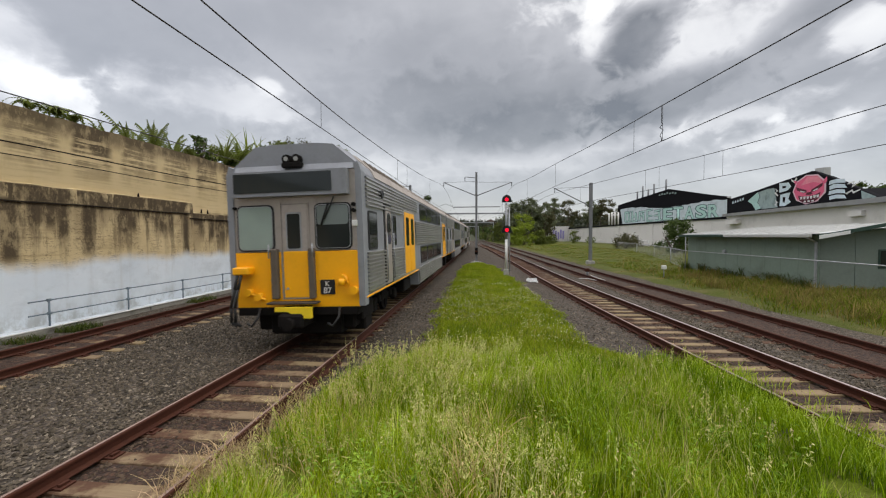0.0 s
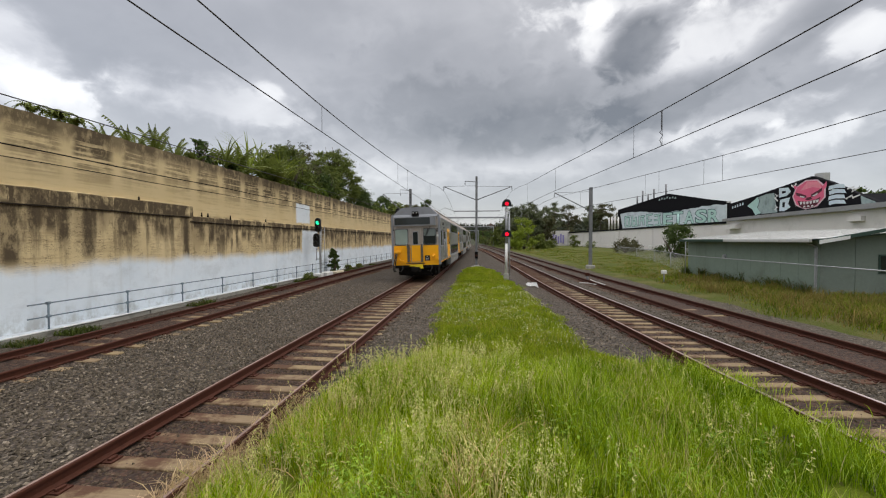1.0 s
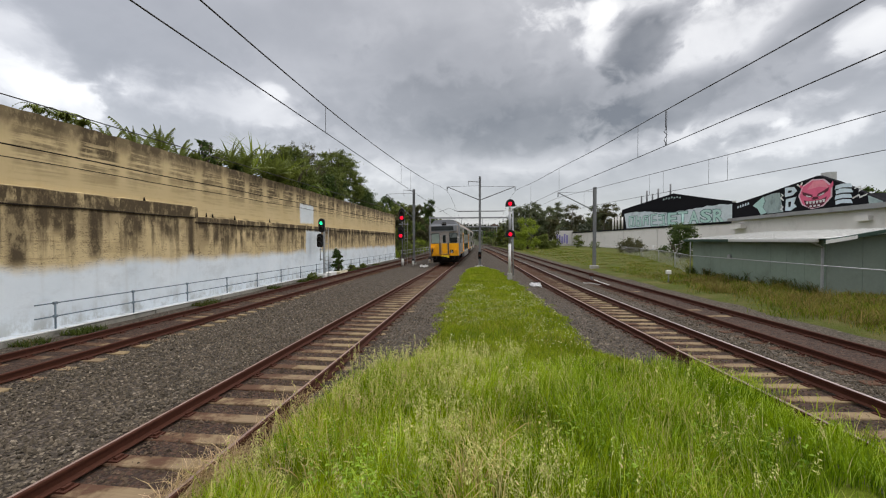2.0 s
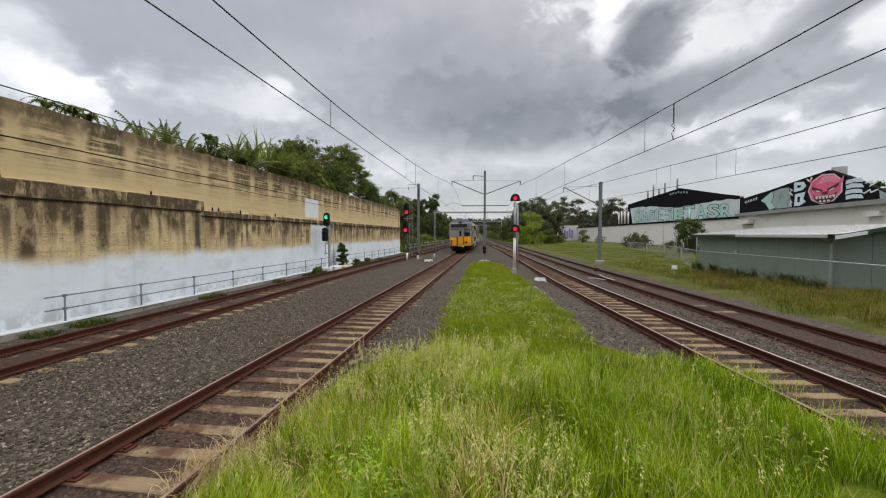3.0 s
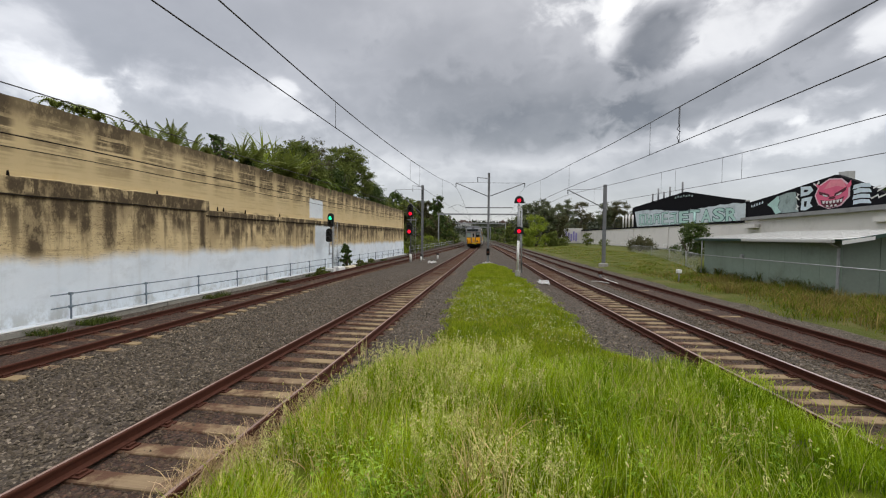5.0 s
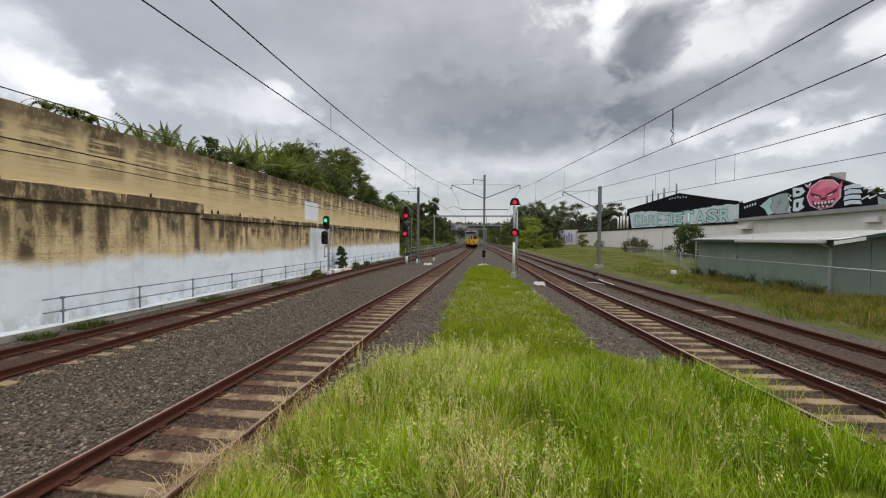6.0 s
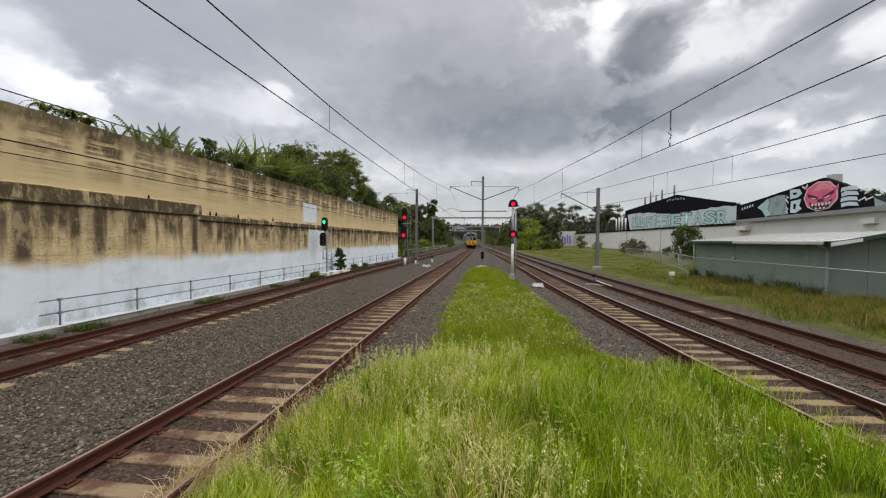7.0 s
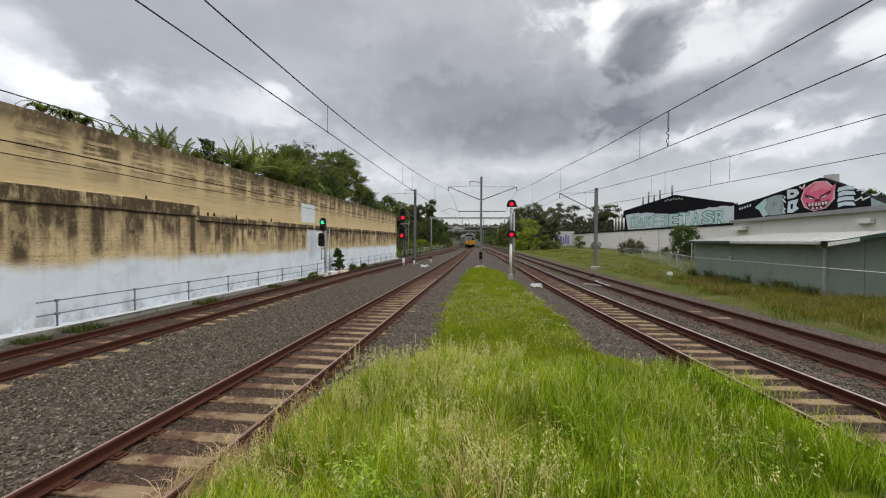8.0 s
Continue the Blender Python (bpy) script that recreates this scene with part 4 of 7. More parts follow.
    part("underframe", bm, UNDER, ob)
    if cab:
        cab_end(ob)
    else:
        bm = bmesh.new()
        box(bm, -0.55, 0.55, -0.1, 0.25, 0.95, 3.1, 0.05)
        part("gangway", bm, RUBBER, ob)
    return ob


def cab_end(ob):
    """The flat cab end with its windows, door, yellow apron, couplers and hoses."""
    F = 0.0
    bm = bmesh.new()
    box(bm, -1.43, 1.43, F, 0.08, 2.02, 3.80, 0.02)
    part("cab_front", bm, FRONT, ob, "brown-grey steel cab front")
    for s in (-1, 1):
        bm = bmesh.new()
        prism(bm, [(s * 1.40, 0.82), (s * 1.535, 0.82), (s * 1.535, 3.74), (s * 1.46, 3.95), (s * 1.36, 3.90), (s * 1.40, 3.72)], -0.035, 0.22)
        part("corner_post", bm, GREY, ob)
    bm = bmesh.new()
    # sloping upper end of the roof
    pts = [(-1.46, 3.80), (1.46, 3.80), (0.93, 4.37), (-0.93, 4.37)]
    va = [bm.verts.new((x, -0.02 if z < 4 else 0.30, z)) for x, z in pts]
    vb = [bm.verts.new((x * 0.99, 1.15, z + 0.02)) for x, z in pts]
    for i in range(4):
        bm.faces.new((va[i], va[(i + 1) % 4], vb[(i + 1) % 4], vb[i]))
    bm.faces.new(va[::-1])
    bm.faces.new(vb)
    bmesh.ops.recalc_face_normals(bm, faces=bm.faces)
    part("dome", bm, GREY, ob, "grey sloping roof dome")
    bm = bmesh.new()
    box(bm, -0.22, 0.22, -0.09, 0.25, 3.86, 3.98, 0.02)
    for x in (-0.11, 0.11):
        rod(bm, (x, -0.08, 4.05), (x, 0.30, 4.05), 0.10, seg=14)
    lamp = part("marker_lamp", bm, UNDER, ob, "twin dark marker lamps")
    bm = bmesh.new()
    for x in (-0.11, 0.11):
        rod(bm, (x, -0.088, 4.05), (x, -0.07, 4.05), 0.05, seg=12)
    part("lens", bm, pane_material("lamp_lens", (0.40, 0.40, 0.38)), lamp)
    bm = bmesh.new()
    prism(bm, [(-1.30, 3.24), (1.26, 3.24), (1.26, 3.78), (-1.30, 3.78)], -0.19, 0.02)
    d = part("destination_box", bm, GREY, ob, "grey destination box over the cab windows")
    bm = bmesh.new()
    box(bm, -1.27, 0.93, -0.205, -0.185, 3.32, 3.74, 0.004)
    part("pane", bm, pane_material("destination_glass", (0.035, 0.042, 0.043)), d)
    for x0, x1, glass in ((-1.28, -0.52, GLASS_PALE), (0.50, 1.24, GLASS_DARK)):
        bm = bmesh.new()
        round_rect(bm, x0 - 0.045, x1 + 0.045, 2.055, 3.075, 0.12, -0.03, 0.01)
        w = part("cab_window", bm, RUBBER, ob)
        bm = bmesh.new()
        round_rect(bm, x0 - 0.015, x1 + 0.015, 2.085, 3.045, 0.10, -0.037, 0.0)
        part("frame", bm, GALV, w)
        bm = bmesh.new()
        round_rect(bm, x0, x1, 2.10, 3.03, 0.09, -0.042, -0.02)
        part("pane", bm, glass, w)
        if glass is GLASS_DARK:
            bm = bmesh.new()
            round_rect(bm, x0 + 0.02, x1 - 0.02, 2.60, 3.02, 0.07, -0.046, -0.02)
            part("blind", bm, pane_material("grey_green_blind", (0.20, 0.235, 0.225), 0.15), w)
    bm = bmesh.new()
    box(bm, -0.30, 0.30, -0.03, 0.05, 0.98, 3.08, 0.015)
    for x in (-0.315, 0.315):
        box(bm, x - 0.012, x + 0.012, -0.04, 0.03, 0.98, 3.10)
    d = part("end_door", bm, FRONT, ob, "brown-grey end door")
    bm = bmesh.new()
    box(bm, -0.28, 0.28, -0.038, 0.0, 1.02, 2.04, 0.006)
    part("lower_panel", bm, YELLOW, d)
    bm = bmesh.new()
    round_rect(bm, -0.20, 0.16, 2.06, 2.90, 0.05, -0.040, 0.0)
    part("window_frame", bm, GALV, d)
    bm = bmesh.new()
    round_rect(bm, -0.165, 0.125, 2.10, 2.86, 0.04, -0.046, 0.0)
    part("pane", bm, GLASS_DARK, d)
    bm = bmesh.new()
    rod(bm, (-0.20, -0.07, 1.22), (-0.20, -0.03, 1.22), 0.025)
    part("handle", bm, GALV, d)
    # yellow apron
    bm = bmesh.new()
    for x0, x1 in ((-1.41, -0.33), (0.33, 1.41)):
        box(bm, x0, x1, -0.02, 0.06, 0.80, 2.03, 0.012)
    box(bm, -0.34, 0.34, -0.01, 0.05, 0.84, 1.0)
    part("apron", bm, YELLOW, ob, "orange-yellow painted cab apron")
    for x0, x1 in ((-0.55, -0.39), (0.31, 0.44)):
        bm = bmesh.new()
        box(bm, x0, x1, -0.12, 0.02, 1.00, 2.10, 0.02)
        b = part("buffing_plate", bm, PLATE, ob, "grey-brown gangway buffing plate")
        bm = bmesh.new()
        x = x0 if x0 < 0 else x1
        rod(bm, (x, -0.16, 1.9), (x, -0.16, 2.2), 0.018)
        part("grab_rail", bm, GALV, b)
    bm = bmesh.new()
    box(bm, -0.60, 0.52, -0.26, 0.02, 0.90, 0.94, 0.01)
    part("tread_plate", bm, plain("worn_brown_step", (0.055, 0.040, 0.030), 0.8), ob)
    bm = bmesh.new()
    prism(bm, [(-0.36, 0.86), (0.46, 0.86), (0.46, 0.62), (0.12, 0.62), (-0.06, 0.76), (-0.36, 0.77)], -0.36, -0.30)
    part("lifting_plate", bm, LEMON, ob, "lemon-yellow plate over the coupler")
    bm = bmesh.new()
    box(bm, -1.40, 1.36, -0.02, 0.5, 0.62, 0.82, 0.02)
    box(bm, -0.28, 0.28, -0.42, 0.4, 0.40, 0.72, 0.05)
    rod(bm, (0, -0.55, 0.52), (0, 0.3, 0.52), 0.13)
    part("coupler", bm, UNDER, ob, "black automatic coupler")
    # jumper box with hanging cables, lamp and cocks
    bm = bmesh.new()
    box(bm, -1.36, -0.98, -0.26, 0.02, 1.55, 1.72, 0.03)
    j = part("jumper_box", bm, YELLOW, ob)
    for x0, x1 in ((-1.25, -1.42), (-1.17, -1.33)):
        bm = bmesh.new()
        pts = [Vector((x0, -0.22, 1.56)), Vector((x0 - 0.03, -0.30, 1.25)), Vector((x1 + 0.04, -0.30, 0.85)), Vector((x1, -0.24, 0.52)), Vector((x1 + 0.10, -0.2, 0.42))]
        for a, b in zip(pts[:-1], pts[1:]):
            rod(bm, a, b, 0.032)
        part("jumper_cable", bm, RUBBER, j)
    for x, z in ((-1.08, 1.15), (-0.85, 1.05)):
        bm = bmesh.new()
        rod(bm, (x, -0.16, z), (x, 0.0, z), 0.085)
        rod(bm, (x, -0.12, z), (x + 0.18, -0.14, z - 0.06), 0.03)
        part("air_cock", bm, YELLOW, ob, "yellow air cock with its handle")
    bm = bmesh.new()
    rod(bm, (1.05, -0.14, 1.42), (1.05, 0.0, 1.42), 0.10)
    rod(bm, (1.05, -0.12, 1.42), (1.05, -0.14, 1.28), 0.075)
    rod(bm, (1.12, -0.10, 1.50), (1.20, -0.10, 1.26), 0.02)
    part("socket", bm, YELLOW, ob, "yellow jumper socket")
    bm = bmesh.new()
    rod(bm, (1.30, -0.14, 1.16), (1.30, 0.0, 1.16), 0.10)
    part("socket", bm, YELLOW, ob, "yellow jumper socket")
    for x in (-0.86, 0.96):
        bm = bmesh.new()
        tube(bm, [(x, -0.05, 0.80), (x + 0.03, -0.20, 0.62), (x - 0.08, -0.28, 0.44), (x - 0.22, -0.2, 0.48)], 0.025, 8)
        part("air_hose", bm, RUBBER, ob)
    # target plate
    bm = bmesh.new()
    box(bm, 0.54, 0.86, -0.045, 0.0, 1.08, 1.40, 0.004)
    plate = part("number_board", bm, BLACK, ob, "black board with white characters")
    for word, size, x, z in (("K", 0.15, 0.70, 1.265), ("87", 0.185, 0.70, 1.105)):
        cu = bpy.data.curves.new("characters", "FONT")
        cu.body, cu.size, cu.align_x, cu.extrude = word, size, "CENTER", 0.003
        tmp = new("characters", cu)
        me = bpy.data.meshes.new_from_object(tmp.evaluated_get(bpy.context.evaluated_depsgraph_get()))
        bpy.data.objects.remove(tmp)
        me.materials.append(WHITE)
        t = new("characters", me)
        t.parent = plate
        t.matrix_basis = pose(x, -0.050, z, 90, 0, 0)
    # small lamps beside the window, wiper, mirror
    for x, z, r in ((1.345, 3.02, 0.045), (1.345, 2.89, 0.045), (-1.37, 3.02, 0.035)):
        bm = bmesh.new()
        rod(bm, (x, -0.07, z), (x, 0, z), r)
        part("marker_light", bm, UNDER, ob)
    bm = bmesh.new()
    box(bm, 1.30, 1.42, -0.06, 0, 2.55, 2.68, 0.01)
    part("socket_box", bm, WHITE, ob, "small white box")
    bm = bmesh.new()
    rod(bm, (0.92, -0.06, 3.20), (0.70, -0.07, 2.72), 0.014)
    rod(bm, (0.78, -0.07, 3.05), (0.62, -0.07, 2.60), 0.020)
    part("wiper", bm, BLACK, ob)


TAIL = carriage(True)
SECOND = carriage(False)
CARS = [TAIL, SECOND, copy_thing(SECOND, Matrix()), copy_thing(SECOND, Matrix())]


# seconds, and how far along the line the tail of the train stands
tail_at = smooth_line(((0, 8.3), (0.5, 16.4), (1.0, 24.1), (1.5, 31.6), (3, 53.0), (4, 67.0), (5, 80.9), (6, 94.4), (7, 107.3), (8, 119.5)))


def motions():
    """The train draws away, its carriages following the line, its wheels turning."""
    def spot(y):
        return Vector((LINES["train"](y) + float(np.interp(y, (8, 30, 53), (-0.23, -0.15, 0.05))), y, RAIL_TOP + 0.10 + climb(y)))
    times = [round(0.25 * i, 2) for i in range(33)]
    for i, car in enumerate(CARS):
        rows = []
        for t in times:
            y = tail_at(t) + (CAR + 0.15) * i
            a, b = spot(y), spot(y + CAR)
            rows.append((t, pose(*a, math.degrees(math.atan2(b.z - a.z, CAR)), -1.6, -math.degrees(math.atan2(b.x - a.x, b.y - a.y)))))
        walk(car, rows)
        for w in (o for o in car.children if o.name.startswith("wheelset")):
            hub = w.location.copy()
            turned = [(n / FPS, Matrix.Translation(hub) @ Matrix.Rotation(-(tail_at(n / FPS) - tail_at(0)) / 0.46, 4, "X")) for n in range(241)]
            walk(w, turned)


# ---------------- overhead line: poles, arms, wires ----------------
def arm_wire(bm, pts, r=0.012, seg=5):
    tube(bm, pts, r, seg)


def insulator(bm, a, b, r=0.07):
    a, b = Vector(a), Vector(b)
    for i in range(4):
        c = a.lerp(b, (i + 0.5) / 4)
        d = (b - a).normalized() * 0.025
        rod(bm, c - d, c + d, r, r * 0.6, 10)


def catenary_pole(x, y, top, arms, label, width=0.24, foot=0.0, plinth=(0.42, 0.32)):
    ob = thing("catenary_pole", label, "overhead line pole", "overhead line poles")
    ob.location = (x, y, foot)
    bm = bmesh.new()
    w = width / 2
    # an I-section mast
    box(bm, -w, w, -w, -w + 0.02, 0.0, top)
    box(bm, -w, w, w - 0.02, w, 0.0, top)
    box(bm, -0.012, 0.012, -w + 0.02, w - 0.02, 0.0, top)
    part("mast", bm, POLE, ob)
    bm = bmesh.new()
    box(bm, -plinth[0], plinth[0], -plinth[0], plinth[0], -0.3, plinth[1], 0.03)
    part("plinth", bm, CONCRETE, ob)
    for dx, dz, root in arms:
        s = math.copysign(1, dx)
        bm = bmesh.new()
        rod(bm, (s * w, 0, root), (dx, 0, dz), 0.045)
        a = part("bracket_arm", bm, POLE, ob)
        bm = bmesh.new()
        rod(bm, (dx, 0, dz), (s * w, 0, dz + 0.05), 0.014)
        part("stay_wire", bm, WIRE, a)
        bm = bmesh.new()
        insulator(bm, (dx, 0, dz - 0.02), (dx, 0, dz - 0.42))
        part("insulator", bm, UNDER, a)
    return ob


catenary_pole(-0.42, 40.3, 9.10, [(-3.35, 8.12, 6.75), (3.55, 8.05, 6.75)], "tall grey steel mast with two bracket arms between the tracks", 0.22, plinth=(0.26, 0.08))
catenary_pole(10.0, 37.0, 7.42, [(-3.25, 6.98, 5.35)], "grey steel mast on a concrete plinth with one bracket arm", 0.26, plinth=(0.34, 0.34))
catenary_pole(-7.65, 42.6, 8.20, [(-3.05, 7.72, 5.10)], "grey steel mast beside the wall-side track with one bracket arm", plinth=(0.24, 0.10))


def mast_extra():
    ob = thing("junction_box", "dark rust-stained junction box strapped low on the tall mast", "junction box")
    bm = bmesh.new()
    box(bm, -0.58, -0.26, 40.00, 40.17, 0.75, 1.45, 0.03)
    part("case", bm, UNDER, ob)
    bm = bmesh.new()
    box(bm, -0.55, -0.29, 39.97, 40.01, 1.00, 1.15, 0.01)
    part("plate", bm, RUST, ob)
    ob = thing("mast_bracket", "slender cross bar fixed to the tall mast", "bracket")
    bm = bmesh.new()
    rod(bm, (-2.75, 40.45, 5.60), (2.0, 40.45, 5.60), 0.05)
    tube(bm, [(-4.6, 40.45, 5.55), (-3.6, 40.45, 5.95), (-2.7, 40.45, 5.60)], 0.02)
    part("cross_bar", bm, POLE, ob)
    ob = thing("mast_bracket", "small top bracket with insulators on the mast", "bracket")
    bm = bmesh.new()
    rod(bm, (-0.5, 40.3, 8.55), (-1.6, 40.3, 8.65), 0.035)
    part("bracket", bm, POLE, ob)
    bm = bmesh.new()
    insulator(bm, (-1.58, 40.3, 8.62), (-1.58, 40.3, 8.2))
    part("insulator", bm, UNDER, ob)
    ob = thing("mast_bracket", "small top bracket with insulators on the mast", "bracket")
    bm = bmesh.new()
    tube(bm, [(-7.7, 42.6, 8.05), (-8.8, 42.6, 8.15), (-8.75, 42.6, 7.5)], 0.035)
    part("bracket", bm, POLE, ob)
    bm = bmesh.new()
    insulator(bm, (-7.65, 42.45, 7.7), (-7.65, 42.45, 6.6), 0.13)
    part("insulator", bm, UNDER, ob)


mast_extra()


def catenary(name, points, contact_z, label, drops):
    """A messenger wire, a contact wire under it and droppers between."""
    ob = thing(name, label, "overhead wire", "overhead wires")
    ys, xs = [p[0] for p in points], [p[1] for p in points]
    zs = [p[2] for p in points]
    fx, fz = smooth_line(list(zip(ys, xs))), smooth_line(list(zip(ys, zs)))
    steps = np.arange(ys[0], ys[-1] + 0.1, 1.2)
    bm = bmesh.new()
    arm_wire(bm, [(fx(y), y, fz(y)) for y in steps], 0.013)
    part("messenger_wire", bm, WIRE, ob)
    bm = bmesh.new()
    arm_wire(bm, [(fx(y), y, contact_z) for y in steps], 0.011)
    part("contact_wire", bm, WIRE, ob)
    for y in drops:
        bm = bmesh.new()
        rod(bm, (fx(y), y, contact_z), (fx(y), y, fz(y)), 0.006, seg=5)
        part("dropper", bm, WIRE, ob)


catenary("overhead_wire", ((-22, -3.6, 6.9), (-8, -3.8, 6.3), (4, -3.95, 6.01), (10, -3.95, 5.98), (19, -3.95, 6.3), (26, -3.9, 6.68), (40.3, -3.78, 7.65), (62, -3.8, 6.2), (91, -4.0, 7.4), (147, -6, 7.4)), 5.33, "thin dark catenary and contact wire over the train's track", (-3.0, 9.55, 18.6, 21.0, 30.0, 50.0, 62.0))
catenary("overhead_wire", ((-22, 7.4, 6.6), (-6, 6.4, 6.24), (6.4, 5.68, 6.22), (11.8, 5.17, 6.34), (17, 4.62, 6.40), (21.4, 4.12, 6.52), (28, 3.6, 6.75), (40.3, 3.13, 7.55), (62, 2.6, 6.2), (91, 1.0, 7.4), (147, -2.2, 7.4)), 5.33, "thin dark catenary and contact wire over the inner track", (-2.0, 11.85, 13.5, 22.0, 30.0, 52.0))
catenary("overhead_wire", ((-20, 14.8, 6.5), (0, 12.4, 6.15), (11.8, 10.59, 6.06), (16.84, 9.71, 6.04), (20.8, 9.0, 6.10), (27, 7.75, 6.15), (37, 6.75, 6.5), (62, 5.8, 6.0), (91, 4.5, 7.4), (147, 1.2, 7.4)), 5.02, "thin dark catenary and contact wire over the outer track", (16.9, 17.9, 20.9, 22.0, 30.0, 48.0))


def jumper():
    ob = thing("jumper_wire", "short twisted jumper between the two wires", "wire")
    bm = bmesh.new()
    pts = [(5.16 + (0.05 * math.sin(i * 2.2) if 6 < i < 12 else 0.0), 11.9, 6.34 - 1.0 * i / 13) for i in range(14)]
    arm_wire(bm, pts, 0.012)
    part("wire", bm, WIRE, ob)


jumper()


def far_wire(pts, label, r=0.014):
    ob = thing("cable", label, "cable", "overhead wires")
    bm = bmesh.new()
    arm_wire(bm, pts, r)
    part("wire", bm, WIRE, ob)


# the contact wire over the wall-side track
far_wire([(-9.42, y, 5.46 + 0.008 * y) for y in np.arange(-10, 43, 2.0)], "thin dark contact wire over the wall-side track")


def gantry(y, x0, x1, z, r=0.13):
    ob = thing("portal_gantry", "pale grey steel portal gantry spanning all the tracks", "gantry", "portal gantries")
    for x in (x0, x1):
        bm = bmesh.new()
        box(bm, x - r, x + r, y - r, y + r, -0.1, z, 0.01)
        part("leg", bm, GALV, ob)
    bm = bmesh.new()
    box(bm, x0 - 0.3, x1 + 0.3, y - r, y + r, z, z + 0.34, 0.01)
    part("beam", bm, GALV, ob)
    for x in np.linspace(x0 + 2.5, x1 - 2.0, 4):
        bm = bmesh.new()
        rod(bm, (x, y, z), (x, y, z - 1.6), 0.05)
        rod(bm, (x, y, z - 1.5), (x + 1.0, y, z - 1.9), 0.03)
        insulator(bm, (x + 0.9, y, z - 1.4), (x + 0.9, y, z - 1.8))
        part("dropper_arm", bm, POLE, ob)
    return ob


gantry(91.0, -12.5, 6.4, 7.62)
gantry(147.0, -15.0, 4.7, 7.45)
gantry(205.0, -22.0, -1.0, 7.4)


# ---------------- signals ----------------
def signal_head(ob, x, z, lit, style, k=1.0):
    """One lamp unit with a hood over its lens, facing the camera."""
    bm = bmesh.new()
    if style == "round":
        pts = [(0.30 * math.cos(a), 0.30 * math.sin(a)) for a in np.linspace(0, math.pi, 11)] + [(-0.33, -0.18), (0.33, -0.18)]
    else:
        pts = [(0.21 * math.cos(a), 0.34 + 0.21 * math.sin(a)) for a in np.linspace(0, math.pi, 9)] + [(-0.21, -0.32), (-0.12, -0.40), (0.12, -0.40), (0.21, -0.32)]
    prism(bm, [(x + u * k, z + v * k) for u, v in pts], -0.10, 0.06)
    head = part("signal_head", bm, BLACK, ob, "black signal head")
    spots = ((0, 0, lit),) if style == "round" else ((0, 0.22, lit if style == "top" else None), (0, -0.14, lit if style == "low" else None))
    for u, v, lamp in spots:
        u, v = u * k, v * k
        bm = bmesh.new()
        n = 10
        ring = [radians(-20 + 220 * i / n) for i in range(n + 1)]
        for i in range(n):
            a, b = ring[i], ring[i + 1]
            r0, r1 = 0.15 * k, 0.145 * k
            vs = [(x + u + r0 * math.cos(a), -0.10, z + v + r0 * math.sin(a)), (x + u + r0 * math.cos(b), -0.10, z + v + r0 * math.sin(b)),
                  (x + u + r1 * math.cos(b), -0.36 + 0.06 * abs(math.cos(b)), z + v + r1 * math.sin(b)), (x + u + r1 * math.cos(a), -0.36 + 0.06 * abs(math.cos(a)), z + v + r1 * math.sin(a))]
            bm.faces.new([bm.verts.new(p) for p in vs])
        bmesh.ops.solidify(bm, geom=bm.faces[:], thickness=0.008)
        part("hood", bm, BLACK, head)
        bm = bmesh.new()
        rod(bm, (x + u, -0.125, z + v), (x + u, -0.10, z + v), 0.125 * k, seg=16)
        part("lens", bm, lamp or pane_material("dark_lens", (0.03, 0.03, 0.03)), head)


def ladder(ob, x, y, z0, z1, w=0.16):
    bm = bmesh.new()
    for s in (-1, 1):
        rod(bm, (x + s * w, y, z0), (x + s * w, y, z1), 0.016, seg=6)
    for z in np.arange(z0 + 0.2, z1, 0.3):
        rod(bm, (x - w, y, z), (x + w, y, z), 0.010, seg=6)
    part("ladder", bm, GALV, ob)


def red_signal():
    ob = thing("railway_signal", "two-lamp railway signal showing two reds on a white and grey post", "railway signal", "railway signals")
    ob.location = (1.70, 26.35, -0.05)
    bm = bmesh.new()
    rod(bm, (0, 0, 0.45), (0, 0, 2.45), 0.085, seg=12)
    part("lower_post", bm, WHITE, ob, "white-painted post")
    bm = bmesh.new()
    rod(bm, (0, 0, 2.45), (0, 0, 4.85), 0.075, seg=12)
    part("upper_post", bm, GALV, ob)
    bm = bmesh.new()
    box(bm, -0.16, 0.16, -0.16, 0.16, -0.1, 0.46, 0.02)
    part("base", bm, CONCRETE, ob)
    bm = bmesh.new()
    rod(bm, (0.24, 0.1, 0.3), (0.20, 0.1, 4.6), 0.04, seg=8)
    for z in (1.2, 2.6, 3.9):
        rod(bm, (0, 0.05, z), (0.23, 0.1, z), 0.02, seg=6)
    part("cable_pipe", bm, GALV, ob)
    signal_head(ob, 0.02, 5.08, RED_LAMP, "round")
    signal_head(ob, 0.03, 3.07, RED_LAMP, "round")
    bm = bmesh.new()
    box(bm, -0.12, 0.14, -0.08, 0.05, 4.62, 4.72)
    part("name_plate", bm, WHITE, ob)


red_signal()


